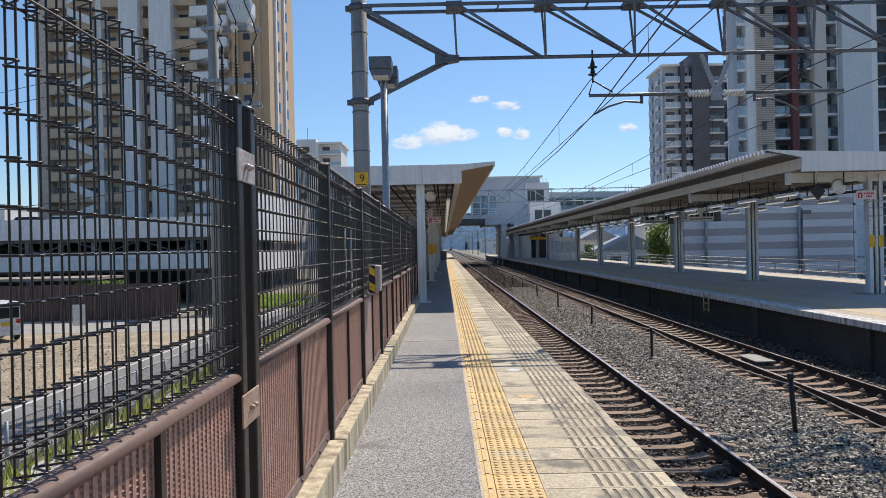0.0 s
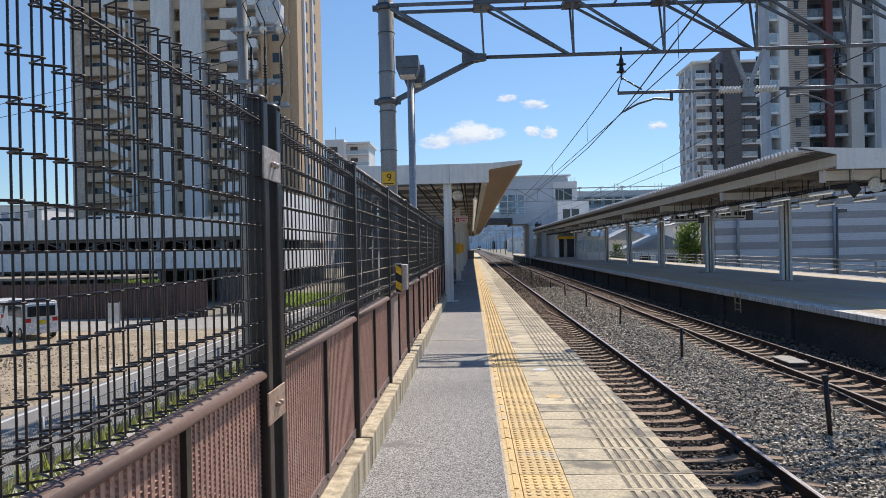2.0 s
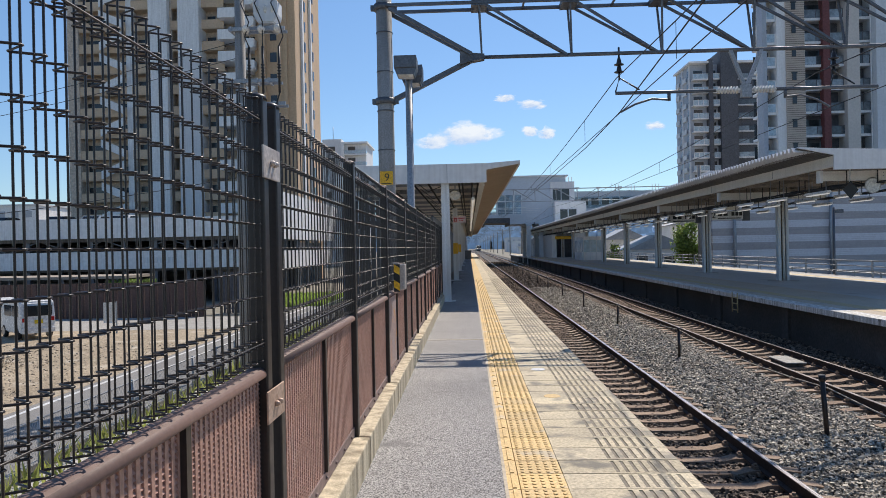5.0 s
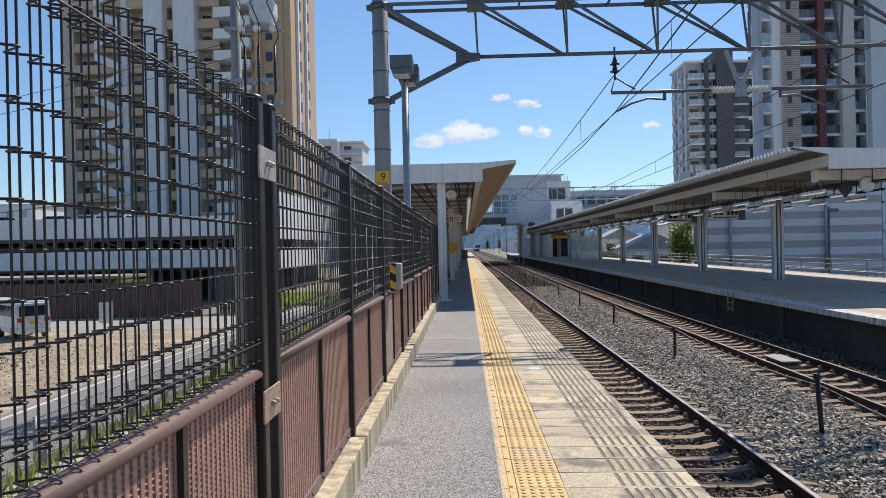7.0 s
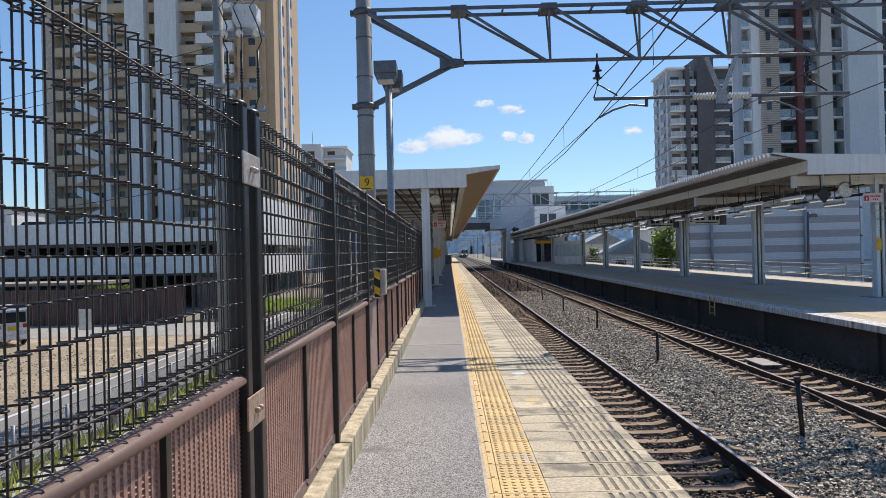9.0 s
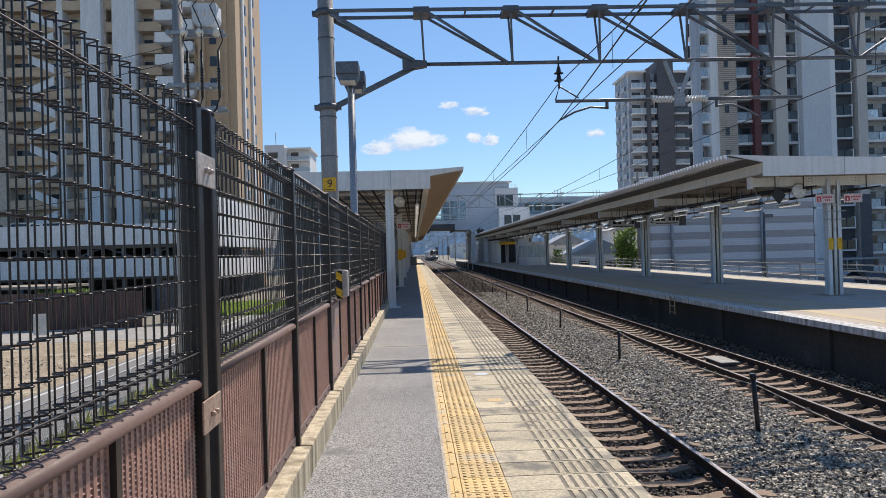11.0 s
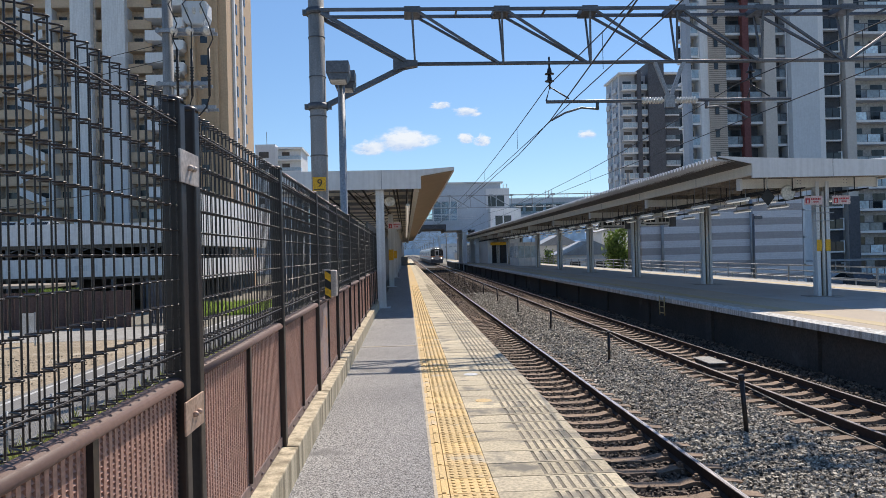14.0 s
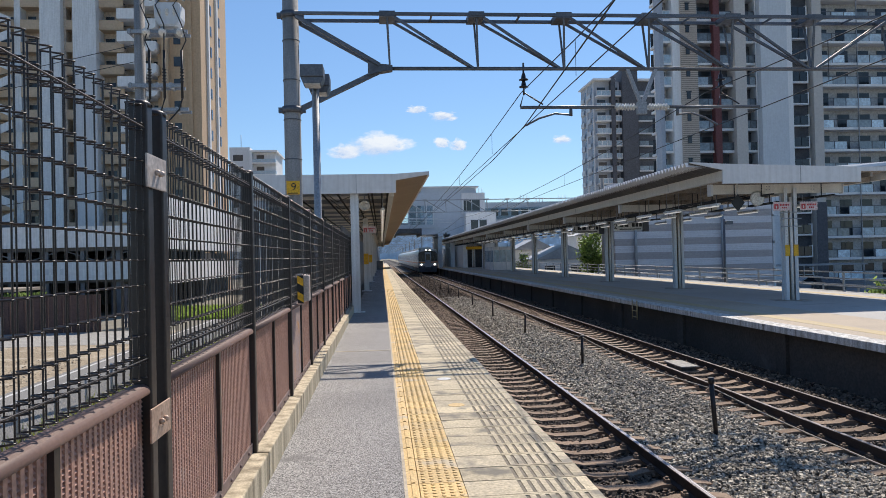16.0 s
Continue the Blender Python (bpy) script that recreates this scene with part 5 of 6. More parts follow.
def balcony_grid(t, key, a, b, n, y, parapet, pane, slab, depth=1.5, panes=3, door=WINDOW):
    """A column of balconies: slab, solid or glazed front in panes, dark glass doors behind."""
    w = b - a
    m = max(1, int(w // 2.6))
    s0 = None
    for f in range(n):
        z = f * FLOOR
        if s0 is None:
            s0 = part("balcony_slab", boxes((0, w, 0, depth, -0.2, 0.12)), slab, t, loc=(a, y, z))
            p0 = part("pane", boxes((0.05, w / panes - 0.05, 0.05, 0.1, 0.15, 1.15)), pane, t, loc=(a, y, z))
            bm = bmesh.new()
            for k in range(panes + 1):
                x = min(max(w * k / panes - 0.04, 0), w - 0.08)
                box(bm, x, x + 0.08, 0.02, 0.12, 0.12, 1.2)
            box(bm, 0, w, 0.02, 0.12, 1.15, 1.22)
            f0 = part("balcony_rail", bm, parapet, t, loc=(a, y, z))
            d0 = part("window", boxes((0.15 * w / m, 0.72 * w / m, depth - 0.05, depth, 0.15, 2.2)), door, t, loc=(a, y, z))
            rest = range(1, panes), range(1, m)
        else:
            again(s0, (a, y, z))
            again(f0, (a, y, z))
            rest = range(panes), range(m)
        for k in rest[0]:
            if panes < 8 or (k + f) % 4:
                again(p0, (a + k * w / panes, y, z))
        for k in rest[1]:
            again(d0, (a + k * w / m, y, z))


def build_tower_taupe():
    y0 = 90.0
    t = thing("apartment_tower", "tall taupe apartment tower with maroon pier and glazed balconies", "apartment building", (0, y0, LOW), "apartment towers")
    n = 16
    H = n * FLOOR
    part("core", boxes((42.6, 80, 2.0, 14, 0, H), (38.5, 42.6, 2.0, 4.0, 0, H)), TAUPE, t)
    part("roof", boxes((42.6, 80, 2.0, 14, H, H + 0.6)), MID_GREY, t)
    part("side_wall", boxes((38.2, 38.5, 2.6, 4.0, 0, H)), WALL_WHITE, t)
    part("blue_pier", boxes((37.55, 38.1, 0.3, 2.0, 0, H)), BLUE_GREY, t)
    part("white_pier", boxes((39.2, 40.25, 0.0, 2.0, 0, H)), WALL_WHITE, t)
    part("tile_pier", boxes((40.25, 42.5, -0.3, 2.0, 0, H)), STRIPE_TILE, t)
    bm = bmesh.new()
    for k in range(int(H / 0.27)):
        box(bm, 40.23, 42.52, -0.33, -0.3, k * 0.27, k * 0.27 + 0.07)
    part("tile_band", bm, COLUMN_BROWN, t)
    part("maroon_pier", boxes((44.85, 45.7, -0.2, 0.8, 0, H)), MAROON, t)
    part("drain_pipe", boxes((42.5, 42.62, -0.1, 0.0, 0, H), (50.7, 50.82, -0.1, 0.0, 0, H)), WALL_WHITE, t)
    part("taupe_pier", boxes((47.65, 49.2, -0.4, 2.0, 0, H)), TAUPE, t)
    part("grey_pier", boxes((50.9, 54.6, -1.0, 2.0, 0, H)), PIER_GREY, t)
    part("white_strip", boxes((54.6, 55.3, -1.0, 2.0, 0, H)), WALL_WHITE, t)
    part("taupe_pier", boxes((58.6, 59.9, -0.4, 2.0, 0, H)), TAUPE, t)
    # charcoal sheets put the shade of the balcony recesses into colour
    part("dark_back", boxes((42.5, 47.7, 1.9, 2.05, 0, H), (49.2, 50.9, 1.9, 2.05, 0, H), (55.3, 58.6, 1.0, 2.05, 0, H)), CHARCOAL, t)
    part("pier_cladding", boxes((58.5, 60.0, -0.46, -0.4, 0, 10.6)), CHARCOAL, t)
    # dimmer than the core: shade behind the wing balconies is painted in
    part("wing_wall", boxes((59.9, 80, 1.93, 2.05, 0, H)), SHADED_WALL, t)
    balcony_grid(t, "w", 37.7, 38.5, n, 2.6, WALL_WHITE, PANE_BLUE, WALL_WHITE, 1.4, 1)
    balcony_grid(t, "w", 38.1, 39.2, n, 0.4, WALL_WHITE, PANE_BLUE, WALL_WHITE, 1.6, 1)
    balcony_grid(t, "m", 42.6, 47.65, n, 0.4, CHARCOAL, PANE_DARK, WALL_WHITE, 1.5, 3)
    balcony_grid(t, "n", 49.2, 50.9, n, 0.4, CHARCOAL, PANE_DARK, WALL_WHITE, 1.5, 2)
    balcony_grid(t, "q", 60.0, 78.0, n, 0.2, CHARCOAL, PANE_MIX, WALL_WHITE, 1.7, 10)
    fr = None
    for f in range(n):
        z = f * FLOOR
        if fr is None:
            bm = boxes((0, 2.4, -0.25, 0.5, -0.15, 0.05), (0, 0.14, -0.25, 0.5, 0.05, 1.5), (2.26, 2.4, -0.25, 0.5, 0.05, 1.5))
            bm2 = boxes((0.14, 1.13, -0.2, -0.15, 0.1, 1.3), (1.24, 2.26, -0.2, -0.15, 0.1, 1.3))
            fr = part("framed_balcony", bm, WALL_WHITE, t, loc=(55.7, 0.2, z + 0.4))
            gl = part("pane", bm2, WINDOW, t, loc=(55.7, 0.2, z + 0.4))
        else:
            again(fr, (55.7, 0.2, z + 0.4))
            again(gl, (55.7, 0.2, z + 0.4))
    # small dark windows on the tiled pier
    w0 = None
    for f in range(n):
        z = f * FLOOR + 1.0
        if w0 is None:
            w0 = part("window", boxes((0, 0.5, -0.42, -0.3, 0, 0.9), (-0.1, 0.6, -0.5, -0.3, 0.9, 1.0)), WINDOW, t, loc=(40.9, 0, z))
        else:
            again(w0, (40.9, 0, z))
    part("drain_pipe", boxes((65.2, 65.3, 0.0, 0.1, 0, H)), GALV, t)


def build_tower_blue():
    t = thing("apartment_tower", "blue-grey and charcoal apartment tower standing farther off", "apartment building", (0, 160, LOW), "apartment towers")
    n = 15
    H = n * FLOOR + 1.2
    part("core", boxes((50.8, 66.6, 1.6, 12.0, 0, H - 0.6)), BLUE_GREY, t)
    part("charcoal_pier", boxes((54.5, 55.4, -0.3, 1.6, 0, H + 0.2), (57.0, 60.7, -0.6, 8, 0, H + 2.0)), CHARCOAL, t)
    part("roof", boxes((50.2, 55.5, -0.2, 12.2, H - 0.6, H - 0.2), (60.7, 66.8, 0.4, 12.2, H - 0.6, H - 0.1)), WALL_WHITE, t)
    # charcoal sheet for the shade behind this balcony column
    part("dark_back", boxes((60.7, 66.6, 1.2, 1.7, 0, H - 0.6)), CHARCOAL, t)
    balcony_grid(t, "a", 51.1, 54.5, n, 0.2, WALL_WHITE, PANE_BLUE, WALL_WHITE, 1.4, 3)
    balcony_grid(t, "b", 55.4, 57.0, n, 0.2, WALL_WHITE, PANE_BLUE, WALL_WHITE, 1.4, 1)
    balcony_grid(t, "c", 61.2, 66.0, n, 0.6, CHARCOAL, PANE_DARK, MID_GREY, 1.0, 2)
    # the flank seen from the railway: windows and small balconies
    w0 = b0 = None
    for f in range(n):
        z = f * FLOOR
        for y in (2.0, 7.2):
            if w0 is None:
                w0 = part("window", boxes((-0.08, 0, 0, 1.1, 0, 1.5)), WINDOW, t, loc=(50.8, y, z + 0.9))
                b0 = part("small_balcony", boxes((-0.35, 0, 0, 2.6, 0, 0.14), (-0.35, -0.28, 0, 2.6, 0.14, 1.15)), PIER_GREY, t, loc=(50.8, y + 1.5, z))
            else:
                again(w0, (50.8, y, z + 0.9))
                again(b0, (50.8, y + 1.5, z))
    part("flank_pier", boxes((50.55, 50.8, 6.3, 7.0, 0, H - 0.6), (50.55, 50.8, 1.5, 1.9, 0, H - 0.6)), MID_GREY, t)


def build_far_block():
    t = thing("apartment_block", "pale mid-rise apartment block in the distance", "apartment building", (0, 190, LOW))
    s = 1.9
    part("wall", boxes((-39.5, -34.2, 0, 14, 0, 34.6)), MID_GREY, t)
    part("wing_wall", boxes((-34.2, -27.6, 0.8, 14, 0, 33.2)), PALE, t)
    part("roof", boxes((-34.4, -27.0, -0.8, 14, 33.2, 33.7)), PALE, t)
    part("fin", boxes((-34.2, -33.5, -0.8, 0.8, 0, 33.2)), PALE, t)
    for f in range(5):
        z = 33.2 - 3.1 * (f + 1)
        bm = bmesh.new()
        prism(bm, [(-33.5, z), (-27.4, z), (-27.4, z + 0.35), (-33.5, z + 0.35)], -0.9, 0.8)
        b = part("balcony", bm, WALL_WHITE, t)
        part("pane", boxes((-33.4, -27.5, -0.86, -0.8, z + 0.4, z + 1.25), (-27.48, -27.42, -0.8, 0.7, z + 0.4, z + 1.25)), PANE_BLUE, b)
        part("window", boxes((-38.6, -36.0, -0.06, 0, z + 0.9, z + 2.5)), WINDOW, t)
        part("window", boxes((-32.6, -30.6, 0.74, 0.8, z + 0.5, z + 2.5)), WINDOW, t)
    bm = bmesh.new()
    tube(bm, (-37, 3, 34), (-37, 3, 38.5), 0.08, 6)
    part("aerial", bm, GALV, t)


def build_louvre_building():
    b = thing("louvred_building", "grey multi-storey garage clad in horizontal louvres", "garage building", (0, 62, LOW))
    part("body", boxes((21.3, 36.0, 0.4, 2.5, 0, 10.4)), LOUVRE_DARK, b)
    s0 = s1 = None
    for k in range(62):
        z = 0.6 + k * 0.158
        band = (k // 4) % 2
        ref = s1 if band else s0
        if ref is None:
            o = part("louvre_slat", boxes((21.2, 36.1, 0.0, 0.38, 0, 0.147)), LOUVRE_DARK if band else LOUVRE, b, loc=(0, 0, z))
            if band:
                s1 = o
            else:
                s0 = o
        else:
            again(ref, (0, 0, z))
    for x in (23.0, 27.2, 31.2):
        bm = bmesh.new()
        tube(bm, (x, -0.3, 0), (x, -0.3, 10), 0.14, 8)
        part("pipe", bm, GALV, b)
    part("cornice", boxes((21.1, 36.2, -0.1, 2.6, 10.4, 10.7)), LOUVRE, b)
    part("stair_frame", boxes((36.3, 36.5, 0.2, 0.4, 0, 10), (37.3, 37.5, 0.2, 0.4, 0, 10), (36.3, 37.5, 0.2, 0.4, 2.5, 2.65), (36.3, 37.5, 0.2, 0.4, 5.0, 5.15), (36.3, 37.5, 0.2, 0.4, 7.5, 7.65)), WHITE_STEEL, b)


# ---- the street on the far side of the fence ----
def build_street():
    part_road = boxes((-13.0, -9.3, -10, 75, LOW - 0.1, LOW + 0.03))
    tagged(part("road", part_road, ASPHALT_ROAD), "grey asphalt lane beside the railway", "road", kind="structure")
    tagged(part("road_line", boxes((-12.75, -12.6, -10, 70, LOW + 0.03, LOW + 0.036)), SIGN_WHITE), "white edge line on the lane", "road marking", kind="structure")
    tagged(part("kerb_line", boxes((-9.3, -9.1, -10, 75, LOW - 0.1, LOW + 0.12)), CONCRETE), "low concrete kerb along the lane", "kerb", kind="structure")
    tagged(part("gravel_lot", boxes((-60, -13.0, 8, 47.5, LOW - 0.1, LOW + 0.02)), GRAVEL), "sandy gravel car park", "car park", kind="structure")
    tagged(part("lot_paving", boxes((-60, -13.5, 40, 47.5, LOW, LOW + 0.03)), CONCRETE), "pale paved strip of the car park", "car park", kind="structure")
    tagged(stones("gravel_heap", 5000, (-26, -13.4), (20, 34), lambda x, y: LOW + 0.0 + 0.3 * np.exp(-((x + 21) ** 2 + (y - 27) ** 2) / 3.0), 0.03, STONE_SAND, 9), "loose stones and spoil on the gravel lot", "gravel", kind="stuff")
    tagged(part("service_strip", boxes((-8.85, -1.0, -10, 75, LOW - 0.1, LOW + 0.02)), ASPHALT_PALE), "pale concrete strip between the lane fence and the platform", "paving", kind="structure")
    # low chain-link fence along the lane
    f = thing("chain_link_fence", "low grey chain-link fence along the lane", "fence", (-8.9, 0, LOW))
    p0 = None
    for k in range(26):
        y = 6 + 2.0 * k
        if p0 is None:
            bm = bmesh.new()
            tube(bm, (0, 0, 0), (0, 0, 1.15), 0.04, 8)
            p0 = part("post", bm, GALV, f, loc=(0, y, 0))
            p1 = part("foot_box", boxes((-0.06, 0.06, 0.05, 0.3, 0.05, 0.4)), CHARCOAL, f, loc=(0, y, 0))
        else:
            again(p0, (0, y, 0))
            again(p1, (0, y, 0))
    bm = bmesh.new()
    tube(bm, (0, 6, 1.1), (0, 56, 1.1), 0.022, 6)
    part("top_rail", bm, GALV, f)
    bm = bmesh.new()
    for k in range(620):
        y = 6 + k * 0.08
        line(bm, [(0, y, 0.05), (0, y + 0.52, 1.08)], 0.003, 3)
        line(bm, [(0, y + 0.52, 0.05), (0, y, 1.08)], 0.003, 3)
    part("wire_net", bm, GALV, f)
    # brown corrugated hoarding
    h = thing("hoarding", "dark brown corrugated steel hoarding", "fence", (0, 47.8, LOW))
    o0 = None
    for k in range(78):
        x = -55 + k * 0.47
        if o0 is None:
            o0 = part("panel", boxes((0, 0.44, 0, 0.06, 0, 2.45), (0.1, 0.34, -0.03, 0, 0, 2.45)), FENCE_WOOD, h, loc=(x, 0, 0))
        else:
            again(o0, (x, 0, 0))
    for x0, n, y, hh, what in ((-18.0, 18, 50.5, 3.0, "behind the hoarding"), (-4.4, 13, 24.0, 6.1, "under the platform roof")):
        h2 = thing("slat_fence", "black slatted steel screen " + what, "fence", (0, y, LOW), "slatted screens")
        o0 = None
        for k in range(n):
            x = x0 + k * 0.2
            if o0 is None:
                o0 = part("slat", boxes((0, 0.15, 0, 0.04, 0, hh)), CHARCOAL, h2, loc=(x, 0, 0))
            else:
                again(o0, (x, 0, 0))
        for z in (0.3, hh * 0.5, hh - 0.4):
            part("rail", boxes((x0, x0 + n * 0.2, 0.04, 0.08, z, z + 0.1)), CHARCOAL, h2)
    sg = thing("notice_board", "small white notice board on a post", "sign", (-20.2, 38.5, LOW))
    part("board", boxes((-0.35, 0.35, -0.02, 0.02, 0.6, 1.75)), SIGN_WHITE, sg)
    part("post", boxes((0.36, 0.42, -0.03, 0.03, 0, 1.8)), GALV, sg)
    # long two-level garage with pale parapets
    g = thing("parking_deck", "two-level parking deck with pale ribbed parapets", "garage building", (0, 62, LOW))
    part("upper_parapet", boxes((-62, -19.5, 0, 0.25, 5.9, 7.7)), PALE, g)
    part("lower_parapet", boxes((-62, -19.5, 0, 0.25, 3.1, 4.7)), PALE, g)
    part("deck", boxes((-62, -19.5, 0.25, 26, 5.6, 5.9), (-62, -19.5, 0.25, 26, 2.9, 3.2)), CONCRETE_DARK, g)
    part("upper_deck", boxes((-62, -19.5, 0.25, 26, 6.4, 6.6)), CONCRETE_DARK, g)
    # charcoal paints in the darkness inside the deck
    part("back_wall", boxes((-62, -19.5, 18, 18.3, 0, 5.6)), CHARCOAL, g)
    for k in range(15):
        x = -61 + k * 2.95
        part("pillar", boxes((x, x + 0.35, 0.4, 0.75, 0, 5.6)), STEEL_DARK, g)
    for k in range(7):
        bm = bmesh.new()
        x = -60 + k * 6
        tube(bm, (x, 0.5, 4.7), (x + 2.9, 0.5, 5.7), 0.06, 4)
        tube(bm, (x + 2.9, 0.5, 5.7), (x + 5.8, 0.5, 4.7), 0.06, 4)
        part("brace", bm, STEEL_DARK, g)
    bm = bmesh.new()
    for k in range(4):
        box(bm, -29.3 + k * 0.75, -28.75 + k * 0.75, -0.03, 0.0, 3.6, 4.1)
    part("writing", bm, WHITE_STEEL, g)
    part("flank_wall", boxes((-19.5, -19.2, 0.0, 46, 5.7, 10.6)), WALL_WHITE, g)
    part("flank_parapet", boxes((-19.5, -19.2, 0.0, 46, 2.5, 4.5)), WALL_WHITE, g)
    # added wall whose charcoal stands for shade behind the flank openings
    part("inner_wall", boxes((-23.3, -23.0, 1.0, 46, 0, 5.6)), CHARCOAL, g)
    for k in range(6):
        part("pillar", boxes((-19.45, -19.25, 1 + k * 5.0, 1.3 + k * 5.0, 0, 5.7)), STEEL_DARK, g)
    cp = thing("carport", "flat-roofed carport with a cream edge", "carport", (-48, 52, LOW))
    part("roof", boxes((0, 22, 0, 5, 2.6, 2.8)), ROOF_UNDER, cp)
    for k in range(6):
        part("post", boxes((0.2 + k * 4.2, 0.32 + k * 4.2, 0.2, 0.32, 0, 2.6)), STEEL_DARK, cp)
    # street lamp in front of the deck
    l = thing("street_lamp", "thin dark street lamp by the car park", "street lamp", (-38.5, 56, LOW))
    bm = bmesh.new()
    line(bm, [(0, 0, 0), (0, 0, 7.0), (-0.1, 0, 7.2), (-1.2, 0, 7.3)], 0.07, 8)
    part("pole", bm, STEEL_DARK, l)
    part("head", boxes((-1.7, -1.1, -0.12, 0.12, 7.22, 7.34), bev=0.02), STEEL_DARK, l)


def build_utility_pole():
    x0, y0 = -8.3, 25.5
    u = thing("utility_pole", "grey concrete utility pole with transformer switches and cables", "utility pole", (x0, y0, LOW))
    bm = bmesh.new()
    tube(bm, (0, 0, 0), (0, 0, 15.5), 0.225, 18, 0.17)
    part("shaft", bm, POLE_CON, u)
    for z, w in ((9.75, 1.7), (10.6, 1.5), (12.5, 1.7), (13.85, 1.9)):
        bm = boxes((-0.35, w, -0.25, -0.15, z, z + 0.13), (-0.3, w, 0.15, 0.25, z, z + 0.1))
        for k in range(4):
            box(bm, -0.3 + k * w / 3.3, -0.22 + k * w / 3.3, -0.27, 0.27, z - 0.03, z + 0.16)
        part("cross_arm", bm, GALV, u)
    bm = bmesh.new()
    prism(bm, [(0.62, 13.0), (0.78, 12.72), (1.35, 12.72), (1.5, 13.0), (1.5, 13.55), (0.62, 13.55)], -0.4, 0.3)
    bmesh.ops.bevel(bm, geom=list(bm.edges), offset=0.04, segments=2, affect="EDGES")
    part("switch_case", bm, PIER_GREY, u, "pale grey steel switch case")
    for x in (0.8, 1.06, 1.32):
        bm = bmesh.new()
        lathe(bm, [(0.035, 0.0), (0.07, -0.05), (0.05, -0.1), (0.075, -0.15), (0.04, -0.25)], (x, -0.43, 13.32), (0, -0.25, 1), 10)
        part("small_bushing", bm, PORCELAIN, u, "white porcelain bushing")
    for x in (0.35, 0.9, 1.5):
        bm = bmesh.new()
        lathe(bm, [(0.04, -0.2), (0.12, -0.16), (0.145, 0.0), (0.1, 0.11), (0.04, 0.16)], (x, -0.4, 12.5), (0.3, -1, 0.2), 12)
        part("bushing", bm, PORCELAIN, u, "white porcelain bushing")
    bm = bmesh.new()
    for x in (0.4, 0.9, 1.5):
        for k in range(5):
            lathe(bm, [(0.03, 0), (0.075, 0.03), (0.075, 0.05), (0.03, 0.08)], (x, -0.25, 10.75 + 0.11 * k), seg=10)
        tube(bm, (x, -0.25, 10.2), (x, -0.25, 11.9), 0.045, 8)
    part("cable_head", bm, CABLE, u)
    bm = bmesh.new()
    for k, x in enumerate((0.4, 0.9, 1.5)):
        line(bm, [(x, -0.25, 11.9), (x - 0.1 + 0.15 * k, -0.4, 12.2), (x + 0.1, -0.55, 12.7), (x - 0.2, -0.5, 13.4), (x, -0.3, 13.8)], 0.022, 6)
        line(bm, [(x, -0.25, 10.2), (x - 0.1, -0.3, 9.8), (x - 0.5, -0.2, 9.4), (0.1, -0.15, 9.2), (0.15, 0, 6.0)], 0.03, 6)
    part("cable", bm, CABLE, u)


def build_wires_left():
    bm = bmesh.new()
    for z, dz in ((8.6, 0.0), (9.2, 0.1), (4.2, 0.3)):
        line(bm, [(-8.3 + (-52) * f, 25.5 + 22 * f, z + LOW + 3 - 1.1 * 4 * f * (1 - f)) for f in [k / 14 for k in range(15)]], 0.016, 4)
    tagged(part("street_wire", bm, CABLE), "dark service wires sagging over the car park", "overhead wire")


